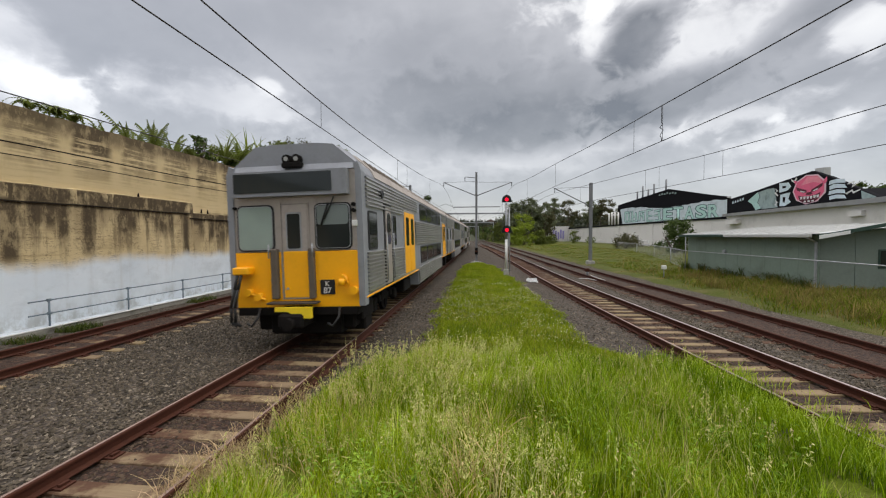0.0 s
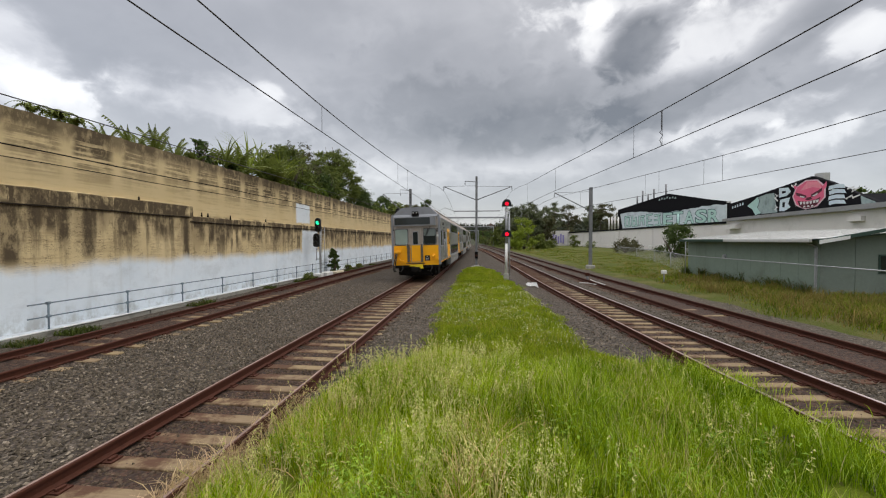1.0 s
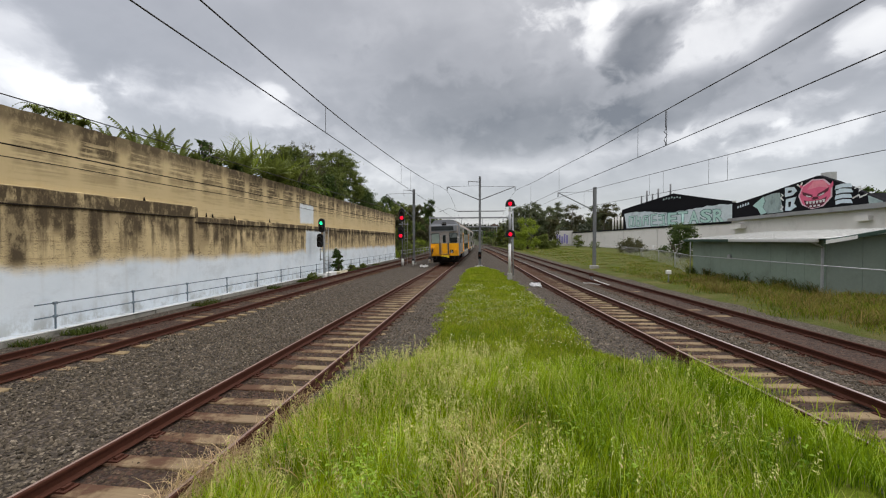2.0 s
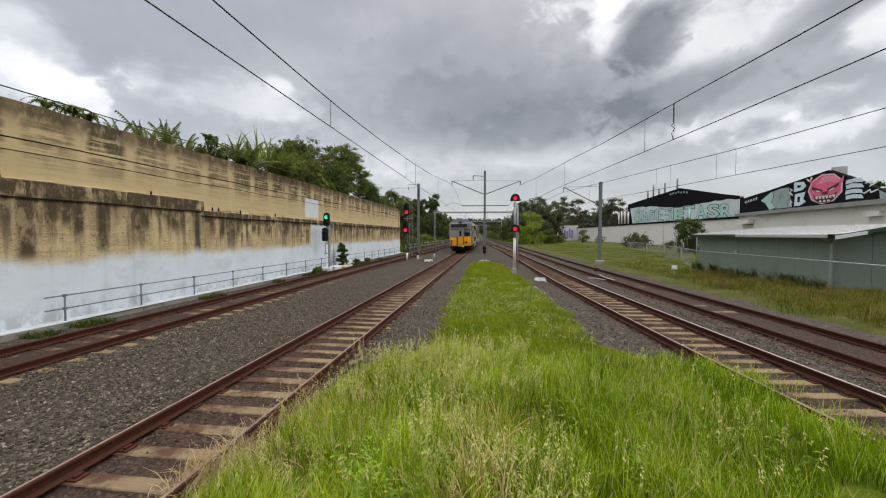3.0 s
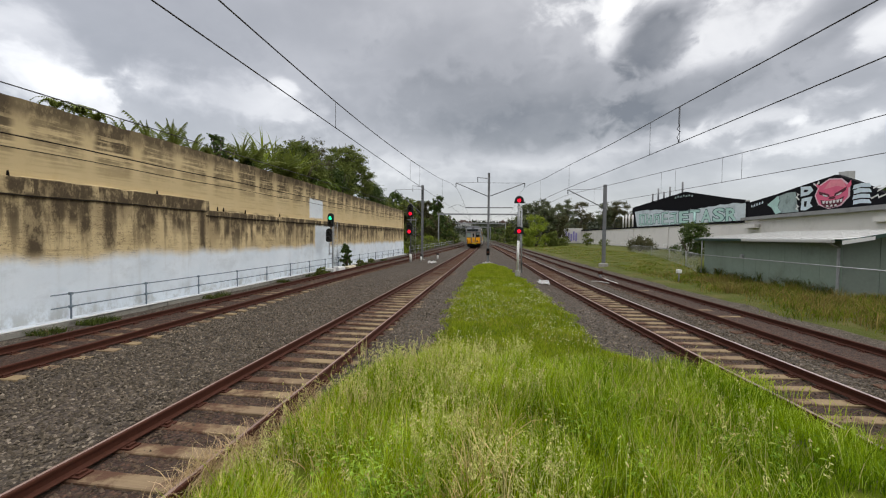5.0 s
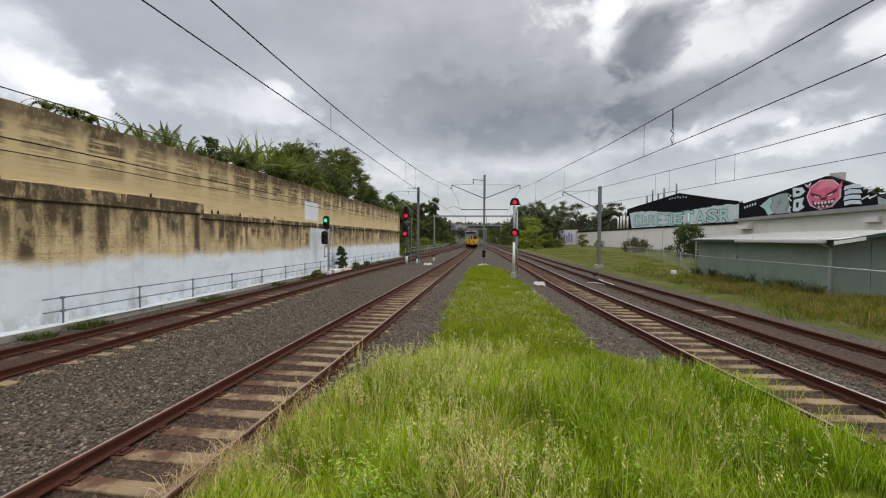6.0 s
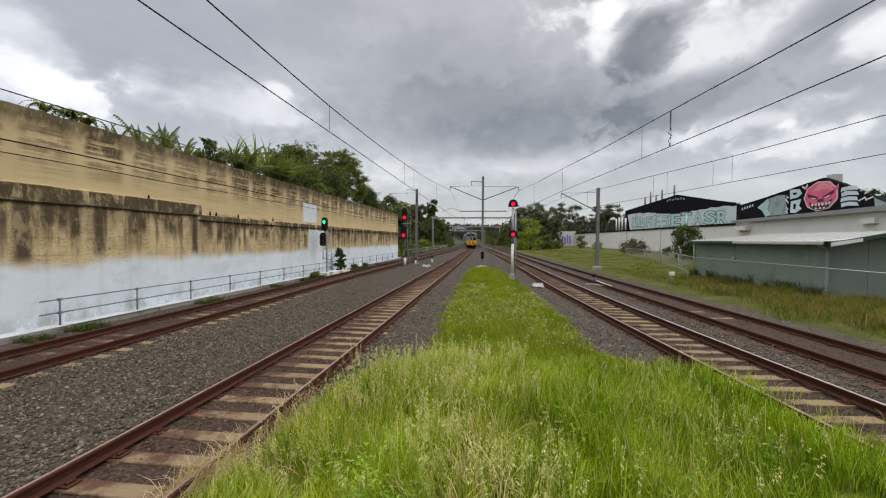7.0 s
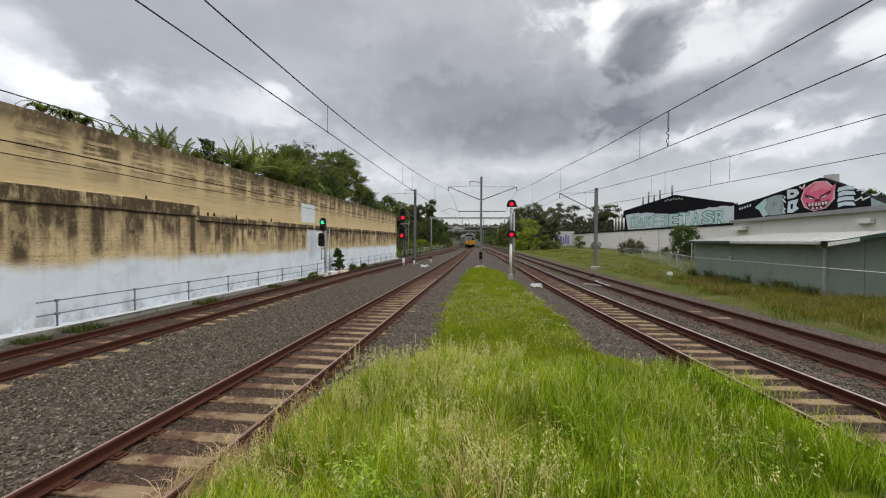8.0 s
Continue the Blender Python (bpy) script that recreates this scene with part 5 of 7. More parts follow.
def wall_signal():
    ob = thing("railway_signal", "two-head railway signal showing green beside the wall", "railway signal", "railway signals")
    ob.location = (-11.35, 26.6, 0.0)
    bm = bmesh.new()
    rod(bm, (0.1, 0.12, 0.0), (0.1, 0.12, 4.0), 0.05, seg=10)
    part("post", bm, GALV, ob)
    signal_head(ob, 0.02, 3.62, GREEN_LAMP, "top")
    signal_head(ob, -0.10, 2.55, None, "top")
    ladder(ob, 0.28, 0.2, 0.1, 3.6, 0.12)
    bm = bmesh.new()
    box(bm, -0.3, 0.3, -0.2, 0.25, 0.0, 0.28, 0.03)
    part("base", bm, WHITE, ob, "white-painted base block")
    bm = bmesh.new()
    rod(bm, (-0.1, -0.02, 2.1), (-0.1, -0.02, 1.2), 0.03)
    rod(bm, (-0.1, 0, 2.0), (0.1, 0.12, 2.0), 0.03)
    rod(bm, (-0.1, 0, 1.3), (0.1, 0.12, 1.3), 0.03)
    part("bracket", bm, GALV, ob)


wall_signal()


def far_signal():
    ob = thing("railway_signal", "two-head railway signal showing two reds beside the mast", "railway signal", "railway signals")
    ob.location = (-8.36, 39.5, 0.0)
    bm = bmesh.new()
    rod(bm, (0.05, 0.12, 0.75), (0.05, 0.12, 5.0), 0.06, seg=10)
    part("post", bm, POLE, ob)
    bm = bmesh.new()
    rod(bm, (0.05, 0.12, 0.0), (0.05, 0.12, 0.75), 0.12, seg=10)
    part("base", bm, WHITE, ob, "white-painted base")
    signal_head(ob, 0.02, 5.10, RED_LAMP, "low", 1.4)
    signal_head(ob, -0.08, 3.28, RED_LAMP, "low", 1.4)
    ladder(ob, 0.42, 0.15, 0.2, 4.6, 0.14)
    bm = bmesh.new()
    box(bm, -0.3, 0.6, 0.0, 0.5, 4.25, 4.32)
    part("platform", bm, GALV, ob)


far_signal()


def dwarf_post(x, y, h, label, white=True, r=0.09):
    ob = thing("marker_post", label, "marker post", "marker posts")
    ob.location = (x, y, -0.04)
    bm = bmesh.new()
    rod(bm, (0, 0, 0), (0, 0, h), r, seg=10)
    part("post", bm, WHITE if white else POLE, ob)
    bm = bmesh.new()
    box(bm, -0.13, 0.13, -0.1, 0.1, h, h + 0.22, 0.02)
    part("cap", bm, BLACK if white else WHITE if r < 0.05 else RUST, ob)


dwarf_post(-6.25, 45.0, 0.5, "small white post with a black cap between the tracks")
dwarf_post(-7.35, 40.4, 0.55, "small white post beside the mast")
dwarf_post(11.1, 25.0, 0.62, "white marker box on a short post in the grass", False, 0.035)
dwarf_post(7.0, 26.6, 0.30, "small rusty junction post between the tracks", False)


CLEAN = plain("clean_white_plastic", (0.86, 0.86, 0.86), 0.5, 0, 20, 0.05, 0.1)


def flat_scrap(name, x, y, sx, sy, label, rz, mat=None):
    bm = bmesh.new()
    n = 7
    grid = [[bm.verts.new((sx * (i / n - 0.5), sy * (j / n - 0.5), 0.13 + 0.20 * noise.noise(Vector((i * 0.6, j * 0.6, x))))) for i in range(n + 1)] for j in range(n + 1)]
    for j in range(n):
        for i in range(n):
            if (i, j) not in ((0, 0), (n - 1, n - 1), (0, n - 1)):
                bm.faces.new((grid[j][i], grid[j][i + 1], grid[j + 1][i + 1], grid[j + 1][i]))
    bmesh.ops.solidify(bm, geom=bm.faces[:], thickness=0.03)
    ob = solo(name, bm, mat or WHITE, label, "scrap sheet")
    ob.matrix_world = pose(x, y, 0.02, 22, 0, rz)


flat_scrap("scrap_sheet", 2.85, 22.3, 0.62, 0.42, "crumpled white sheet lying on the ballast beside the track", 8, CLEAN)
flat_scrap("scrap_sheet", -5.75, 37.4, 0.8, 0.4, "pale torn sheet lying on the ballast between the tracks", 12)


def cross_hose(pts, label):
    ob = thing("track_hose", label, "hose")
    bm = bmesh.new()
    arm_wire(bm, [(x, y, z + 0.03) for x, y, z in pts], 0.022, 6)
    part("hose", bm, WHITE, ob)


cross_hose([(6.0, 24.6, 0.0), (6.4, 24.2, 0.03), (6.75, 23.2, 0.02), (6.95, 22.9, 0.02), (7.15, 23.4, 0.02), (7.0, 24.6, 0.05), (6.95, 25.7, 0.1)], "white hose curled on the ballast between the tracks")


def low_box(x0, x1, y0, y1, h, label, mat):
    bm = bmesh.new()
    box(bm, x0, x1, y0, y1, -0.05, h, 0.02)
    solo("cable_pit", bm, mat, label, "cable pit")


low_box(-11.6, -10.95, 27.2, 28.4, 0.30, "white-painted cable pit beside the signal", WHITE)
low_box(-11.5, -10.9, 29.0, 30.6, 0.22, "pale yellow concrete cable pit beside the track", plain("pale_pit", (0.62, 0.55, 0.40), 0.85))
low_box(-0.95, 0.1, 39.2, 40.0, 0.02, "pale concrete slab at the mast's foot", CONCRETE)


# ---------------- buildings on the far side ----------------
SHED = plain("green_grey_cladding", (0.205, 0.262, 0.213), 0.7, 0, 8, 0.14, 0.6, 0.55, (0.120, 0.138, 0.110), 0.006)
# same cladding on the end wall, its shade put into a darker colour
SHED_END = plain("shaded_end_cladding", (0.165, 0.198, 0.168), 0.7, 0, 8, 0.12, 0.5, 0.6, (0.075, 0.085, 0.07), 0.006)
TIN = plain("pale_tin_roof", (0.49, 0.49, 0.47), 0.6, 0.1, 6, 0.08, 0.35, 0.8, (0.30, 0.29, 0.26), 0.002)
FASCIA = plain("dark_green_fascia", (0.025, 0.055, 0.040), 0.6)
OFFWHITE = plain("off_white_masonry", (0.70, 0.675, 0.645), 0.85, 0, 12, 0.06, 0.30, 0.6, (0.36, 0.34, 0.31), 0.004)
DARK = plain("black_cladding", (0.013, 0.013, 0.015), 0.9, 0, 8, 0.25, 0.0, spec=0.05)


def green_shed():
    ob = thing("shed", "low green-grey metal shed with a pale tin roof", "shed")
    x0, y0, y1, x1, eave = 14.95, 18.9, 29.9, 25.0, 2.62
    bm = bmesh.new()
    box(bm, x0, x1, y0, y1, -0.2, eave)
    part("wall", bm, SHED, ob)
    for i in range(10):
        bm = bmesh.new()
        a = y0 + 0.02 + i * (y1 - y0) / 10
        box(bm, x0 - 0.022, x0, a, a + (y1 - y0) / 10 - 0.004, 0.0, eave - 0.02, 0.006)
        part("wall_panel", bm, SHED, ob)
    for i in range(7):
        bm = bmesh.new()
        a = x0 + 0.02 + i * 1.43
        prism(bm, [(a, 0.0), (a + 1.405, 0.0), (a + 1.405, eave + 0.19 * min(a + 1.4 - x0, 5) - 0.02), (a, eave + 0.19 * min(a - x0, 5) - 0.02)], y0 - 0.022, y0 + 0.01)
        part("end_panel", bm, SHED_END, ob)
    bm = bmesh.new()
    prism(bm, [(x0 - 0.40, eave + 0.0), (x0 + 5.0, eave + 0.52), (x0 + 10.4, eave + 0.05), (x0 + 10.4, eave + 0.08), (x0 + 5.0, eave + 0.56), (x0 - 0.40, eave + 0.05)], y0 - 0.5, y1 + 0.25)
    part("roof_frame", bm, FASCIA, ob)
    for y in np.arange(y0 - 0.55, y1 - 0.3, 0.76):
        bm = bmesh.new()
        prism(bm, [(x0 - 0.45, eave + 0.055), (x0 + 5.0, eave + 0.565), (x0 + 5.0, eave + 0.60), (x0 - 0.45, eave + 0.085)], y, y + 0.71)
        prism(bm, [(x0 - 0.45, eave + 0.05), (x0 + 5.0, eave + 0.56), (x0 + 5.0, eave + 0.63), (x0 - 0.45, eave + 0.115)], y + 0.71, y + 0.76)
        part("roof_sheet", bm, TIN, ob)
    bm = bmesh.new()
    box(bm, x0 - 0.58, x0 - 0.45, y0 - 0.2, y0 + 6.0, eave - 0.10, eave + 0.06, 0.02)
    part("gutter", bm, TIN, ob, "pale metal gutter")
    bm = bmesh.new()
    box(bm, x0 - 0.56, x0 - 0.45, y0 + 6.0, y1 + 0.3, eave - 0.10, eave + 0.05, 0.02)
    part("dark_gutter", bm, FASCIA, ob, "dark green gutter")
    bm = bmesh.new()
    prism(bm, [(x0 - 0.5, eave - 0.14), (x0 + 5.0, eave + 0.92), (x0 + 5.0, eave + 1.06), (x0 - 0.5, eave + 0.02)], y0 - 0.60, y0 - 0.54)
    part("barge_board", bm, FASCIA, ob, "dark green barge board")
    bm = bmesh.new()
    prism(bm, [(x0 - 0.5, eave - 0.16), (x0 + 0.7, eave + 0.06), (x0 + 0.7, eave + 0.20), (x0 - 0.5, eave + 0.0)], y0 - 0.63, y0 - 0.60)
    part("white_board", bm, WHITE, ob)
    bm = bmesh.new()
    box(bm, x0 - 0.10, x0 - 0.023, y0 + 0.05, y0 + 0.15, 0.1, eave - 0.3, 0.01)
    rod(bm, (x0 - 0.06, y0 + 0.1, eave - 0.32), (x0 - 0.5, y0 + 0.1, eave - 0.08), 0.045)
    part("downpipe", bm, GALV, ob)
    bm = bmesh.new()
    rod(bm, (x0 - 0.14, 25.6, 1.62), (x0 - 0.02, 25.6, 1.62), 0.13, 0.15, 14)
    part("wall_lamp", bm, GALV, ob, "small round bulkhead lamp")
    bm = bmesh.new()
    box(bm, x0 + 2.35, x0 + 3.4, y0 - 0.06, y0 - 0.02, 1.15, 2.0, 0.01)
    w = part("window", bm, FASCIA, ob)
    bm = bmesh.new()
    box(bm, x0 + 2.42, x0 + 3.33, y0 - 0.075, y0 - 0.06, 1.22, 1.93)
    part("pane", bm, GLASS_DARK, w)


green_shed()


def wire_fence():
    ob = thing("chain_fence", "grey pipe and chain-link fence before the shed", "fence")
    pts = [(13.9, -2), (13.9, 9), (14.45, 29.3), (16.5, 36), (18.5, 44), (20.5, 54), (22, 66)]
    top = 1.55
    for x, y in pts:
        bm = bmesh.new()
        rod(bm, (x, y, 0), (x, y, top + (1.1 if abs(y - 29.3) < 0.1 else 0.02)), 0.035)
        part("post", bm, GALV, ob)
    for (xa, ya), (xb, yb) in zip(pts[:-1], pts[1:]):
        bm = bmesh.new()
        rod(bm, (xa, ya, top), (xb, yb, top), 0.024)
        part("top_rail", bm, GALV, ob)
    bm = bmesh.new()
    for (xa, ya), (xb, yb) in zip(pts[2:-1], pts[3:]):
        n = int(math.hypot(xb - xa, yb - ya) / 0.22)
        for i in range(n):
            for s in (1, -1):
                p, q = i / n, min(1, (i + 6) / n)
                a = (xa + (xb - xa) * p, ya + (yb - ya) * p, 0.15 if s > 0 else top)
                b = (xa + (xb - xa) * q, ya + (yb - ya) * q, top if s > 0 else 0.15)
                rod(bm, a, b, 0.0035, seg=3, cap=False)
    part("mesh", bm, GALV, ob, "chain-link mesh")


wire_fence()


def along(p, q, s, z, out=0.0):
    """A point on the upright plane through p and q, s of the way, out metres towards the tracks."""
    d = Vector((q[0] - p[0], q[1] - p[1], 0))
    n = Vector((-d.y, d.x, 0)).normalized()
    if n.x > 0:
        n = -n
    v = Vector((p[0], p[1], 0)) + d * s + n * out
    return (v.x, v.y, z)


def plate_on(bm, p, q, outline, out, thick=0.02):
    """A flat shape of (s, z) pairs on that plane."""
    a = [bm.verts.new(along(p, q, s, z, out)) for s, z in outline]
    b = [bm.verts.new(along(p, q, s, z, out + thick)) for s, z in outline]
    n = len(outline)
    fs = [bm.faces.new(a[::-1]), bm.faces.new(b)] + [bm.faces.new((a[i], a[(i + 1) % n], b[(i + 1) % n], b[i])) for i in range(n)]
    bmesh.ops.recalc_face_normals(bm, faces=fs)


MINT = plain("mint_spray_paint", (0.40, 0.60, 0.55), 0.7, 0, 4, 0.2, 0.4, 0.8, (0.50, 0.58, 0.60))
PALE = plain("pale_spray_paint", (0.55, 0.62, 0.65), 0.7, 0, 3, 0.15, 0.6, 0.5, (0.26, 0.31, 0.34))
PINK = plain("pink_spray_paint", (0.74, 0.13, 0.24), 0.7, 0, 4, 0.15, 0.3, 0.8, (0.45, 0.06, 0.12))
ICE = plain("ice_blue_spray_paint", (0.62, 0.72, 0.78), 0.7, 0, 3, 0.15, 0.3, 0.8, (0.35, 0.42, 0.48))
MAUVE = plain("mauve_spray_paint", (0.30, 0.27, 0.55), 0.7, 0, 4, 0.3, 0.2)


GREY_TIN = plain("grey_weathered_tin", (0.30, 0.30, 0.30), 0.6, 0.2, 6, 0.1, 0.5, 0.8, (0.16, 0.15, 0.14), 0.002)
HAZE = plain("grey_green_spray_haze", (0.30, 0.38, 0.37), 0.7, 0, 3, 0.3, 0.7, 0.9, (0.06, 0.09, 0.09))
TEAL = plain("dark_teal_spray_paint", (0.055, 0.12, 0.12), 0.7, 0, 4, 0.3, 0.2)


def warehouse_far():
    """The black gable with the long painted band."""
    p, q = (35.4, 105.8), (46.8, 79.2)
    ob = thing("warehouse", "black gabled warehouse with a pale spray-painted band", "warehouse")
    bm = bmesh.new()
    out = [(0, 0), (1, 0), (1, 9.9), (0.86, 10.7), (0.53, 12.9), (0.12, 11.0), (0, 10.4)]
    plate_on(bm, p, q, out, -0.4, 0.4)
    part("gable_wall", bm, DARK, ob)
    bm = bmesh.new()
    plate_on(bm, p, q, [(0.005, 0), (0.995, 0), (0.995, 8.2), (0.53, 11.2), (0.005, 8.8)], -14.0, 13.6)
    part("hall", bm, DARK, ob, "dark sheet-metal hall behind the gable")
    bm = bmesh.new()
    rng = random.Random(5)
    top = [(s, 9.15 + 0.35 * math.sin(s * 9) + rng.uniform(-0.12, 0.12)) for s in np.linspace(0.03, 0.985, 34)]
    plate_on(bm, p, q, [(0.06, 5.5), (0.985, 5.5)] + top[::-1], 0.02, 0.02)
    part("painted_band", bm, PALE, ob, "pale blue-white spray-painted band")
    rng = random.Random(3)
    for i in range(5):
        a = 0.085 + i * 0.079
        z0, z1 = 6.2 + rng.uniform(-0.1, 0.15), 8.55 + rng.uniform(-0.2, 0.15)
        w = 0.014
        strokes = ([(a, z0), (a + w, z0), (a + w, z1), (a, z1)], [(a, z1 - 0.38), (a + 0.060, z1 - 0.15), (a + 0.064, z1 + 0.1), (a, z1)], [(a + 0.046, z0), (a + 0.060, z0), (a + 0.052, z1 - 0.4), (a + 0.036, z1 - 0.4)], [(a, z0 + 0.9), (a + 0.056, z0 + 1.0), (a + 0.056, z0 + 1.25), (a, z0 + 1.15)], [(a + 0.01, z0 - 0.25), (a + 0.068, z0 - 0.1), (a + 0.068, z0 + 0.1), (a + 0.01, z0 + 0.05)])
        for j, st in enumerate(strokes):
            if (i * 2 + j) % 5 != 3:
                ms, mz = sum(v[0] for v in st) / 4, sum(v[1] for v in st) / 4
                bm = bmesh.new()
                plate_on(bm, p, q, [(a2 + math.copysign(0.0035, a2 - ms), b2 + math.copysign(0.10, b2 - mz)) for a2, b2 in st], 0.041 + 0.001 * j, 0.0008)
                part("painted_outline", bm, TEAL, ob)
                bm = bmesh.new()
                plate_on(bm, p, q, st, 0.047 + 0.004 * j, 0.003)
                part("painted_bar", bm, MINT, ob)
    # the painted word: a dark edge and mint strokes, one piece a letter
    for i, letter in enumerate("ETASR"):
        for name, material, swell, out in (("painted_outline", TEAL, 0.060, 0.045), ("painted_letter", MINT, 0.022, 0.060)):
            cu = bpy.data.curves.new(name, "FONT")
            cu.body, cu.size, cu.offset, cu.resolution_u = letter, 1.0, swell, 3
            tmp = new(name, cu)
            me = bpy.data.meshes.new_from_object(tmp.evaluated_get(bpy.context.evaluated_depsgraph_get()))
            bpy.data.objects.remove(tmp)
            us = [v.co.x for v in me.vertices]
            wide = max(us) - min(us) - 2 * swell
            for v in me.vertices:
                u = 0.490 + 0.092 * i + 0.074 * (v.co.x - min(us) - swell) / wide
                v.co = along(p, q, u, 6.15 + 0.10 * (i % 2) + 3.55 * v.co.y, out)
            me.materials.append(material)
            ob2 = new(name, me)
            ob2.parent = ob
    for i in range(7):
        bm = bmesh.new()
        a, z = 0.44 + 0.024 * i, 11.75 + 0.12 * (i % 2) - 0.05 * abs(i - 3)
        plate_on(bm, p, q, [(a, z), (a + 0.016, z + 0.05), (a + 0.014, z + 0.42), (a + 0.003, z + 0.36)], 0.02, 0.01)
        part("painted_bar", bm, HAZE, ob, "small pale painted mark")
    bm = bmesh.new()
    plate_on(bm, p, q, [(0.985, 9.95), (1.01, 9.95), (1.01, 9.7), (0.985, 9.7)], 0.0, 0.1)
    part("gutter_end", bm, TIN, ob)
    for s, h in ((0.08, 2.6), (0.14, 3.6), (0.20, 2.4), (0.26, 3.3), (0.38, 3.6)):
        a = along(p, q, s, 11.0 + s * 3, -4)
        bm = bmesh.new()
        rod(bm, a, (a[0], a[1], a[2] + h), 0.20)
        part("vent_pipe", bm, POLE, ob, "grey roof vent pipe")


def warehouse_near():
    """The black gable with the big pink round painting, over white masonry."""
    p, q = (31.4, 52.8), (28.4, 19.0)
    L = math.hypot(q[0] - p[0], q[1] - p[1])
    ob = thing("warehouse", "black gabled warehouse covered with bright spray paint above white masonry", "warehouse")

    def plate(name, material, pts, out, thick=0.01, label=""):
        bm = bmesh.new()
        plate_on(bm, p, q, [(a / L, z) for a, z in pts], out, thick)
        return part(name, bm, material, ob, label)

    plate("gable_wall", DARK, [(-0.3, 0), (L, 0), (L, 4.9), (20.6, 5.42), (19.1, 6.11), (15.78, 7.66), (13.65, 8.48), (9.87, 8.12), (4.92, 7.62), (-0.3, 7.2)], -0.35, 0.35)
    plate("hall", DARK, [(-0.2, 0), (16.0, 0), (16.0, 5.0), (13.65, 6.8), (-0.2, 5.9)], -16.0, 15.6, "dark sheet-metal hall behind the gable")
    plate("masonry", OFFWHITE, [(-0.3, 0), (L * 1.1, 0), (L * 1.1, 4.98), (-0.3, 4.98)], 0.0, 0.35, "off-white masonry wall")
    plate("awning", GREY_TIN, [(-0.4, 4.98), (L * 1.1, 4.98), (L * 1.1, 5.40), (-0.4, 5.32)], -0.2, 1.0, "grey metal awning along the wall's top")
    plate("roof_vent", TIN, [(13.4, 8.0), (14.5, 7.8), (14.5, 8.66), (13.4, 8.74)], -0.9, 0.5)
    plate("air_unit", OFFWHITE, [(0.6, 4.0), (3.0, 4.0), (3.0, 4.5), (0.6, 4.5)], 0.35, 0.6, "pale box on the wall")
    plate("air_unit", OFFWHITE, [(18.6, 4.1), (19.9, 4.1), (19.9, 4.5), (18.6, 4.5)], 0.35, 0.3, "pale box on the wall")
    # the paintings, as plain shapes
    cx, cz = 13.37, 6.86
    oct_ring = lambda k, n=9: [(cx + 1.98 * k * math.cos(a), max(5.44, cz + 1.27 * k * math.sin(a))) for a in [2 * math.pi * (i + 0.5) / n for i in range(n)]]
    plate("painted_rim", plain("pale_pink_spray_paint", (0.72, 0.50, 0.56), 0.7), oct_ring(1.10), 0.02)
    plate("painted_disc", PINK, oct_ring(1.0), 0.035, 0.01, "big pink spray-painted disc")
    plate("painted_patch", plain("light_pink_spray_paint", (0.80, 0.26, 0.33), 0.7, 0, 3, 0.2), [(12.3, 7.3), (13.2, 8.05), (14.6, 7.85), (15.0, 7.2), (13.9, 7.45)], 0.047, 0.006)
    deep = plain("dark_red_spray_paint", (0.10, 0.012, 0.025), 0.7)
    for pts in (((11.75, 7.22), (13.10, 6.80), (13.15, 6.58), (12.70, 6.58), (11.85, 6.92)), ((15.10, 7.26), (13.75, 6.80), (13.70, 6.58), (14.15, 6.58), (15.0, 6.96)),
                ((12.0, 6.40), (12.5, 6.28), (13.4, 6.22), (14.3, 6.30), (14.85, 6.46), (14.65, 5.95), (14.1, 5.66), (13.4, 5.56), (12.7, 5.64), (12.2, 5.92)),
                ((13.2, 6.58), (13.7, 6.58), (13.9, 6.38), (13.45, 6.32), (13.0, 6.38))):
        plate("painted_shape", deep, pts, 0.056, 0.008)
    for sgn in (-1, 1):
        plate("painted_shape", WHITE, [(13.43 + sgn * 0.45, 6.66), (13.43 + sgn * 1.15, 6.86), (13.43 + sgn * 1.05, 6.70), (13.43 + sgn * 0.6, 6.60)], 0.067, 0.006)
    for a in (12.30, 12.72, 13.14, 13.56, 13.98, 14.36):
        drop = 0.05 * abs(a - 13.3)
        plate("painted_shape", WHITE, [(a, 6.20 + drop), (a + 0.34, 6.20 + drop), (a + 0.27, 5.95 + drop), (a + 0.07, 5.95 + drop)], 0.067, 0.006)
    for a in (12.75, 13.25, 13.75):
        plate("painted_shape", WHITE, [(a, 5.68), (a + 0.36, 5.68), (a + 0.28, 5.84), (a + 0.08, 5.84)], 0.067, 0.006)
    for pts in (((15.1, 7.4), (15.5, 7.75), (15.55, 7.35), (15.3, 7.1)), ((11.6, 7.5), (11.3, 7.95), (11.9, 7.75))):
        plate("painted_shape", PINK, pts, 0.04, 0.008)
    plate("painted_patch", MINT, [(3.6, 6.6), (4.4, 6.95), (5.6, 7.45), (5.9, 6.9), (5.5, 6.3), (6.2, 5.6), (5.2, 5.45), (4.5, 6.2)], 0.022, 0.01, "mint-green painted patch")
    plate("painted_patch", HAZE, [(5.7, 7.4), (7.2, 7.6), (8.4, 7.55), (8.7, 6.5), (9.0, 5.5), (6.3, 5.5), (5.6, 6.3), (6.0, 6.9)], 0.02, 0.01, "grey-green sprayed patch")
    for pts in (((9.2, 7.95), (10.6, 7.85), (11.0, 7.4), (10.4, 7.05), (9.25, 6.98)), ((9.4, 6.75), (10.9, 6.85), (10.6, 6.2), (11.0, 5.9), (10.1, 5.55), (9.3, 5.6))):
        plate("painted_shape", ICE, pts, 0.03)
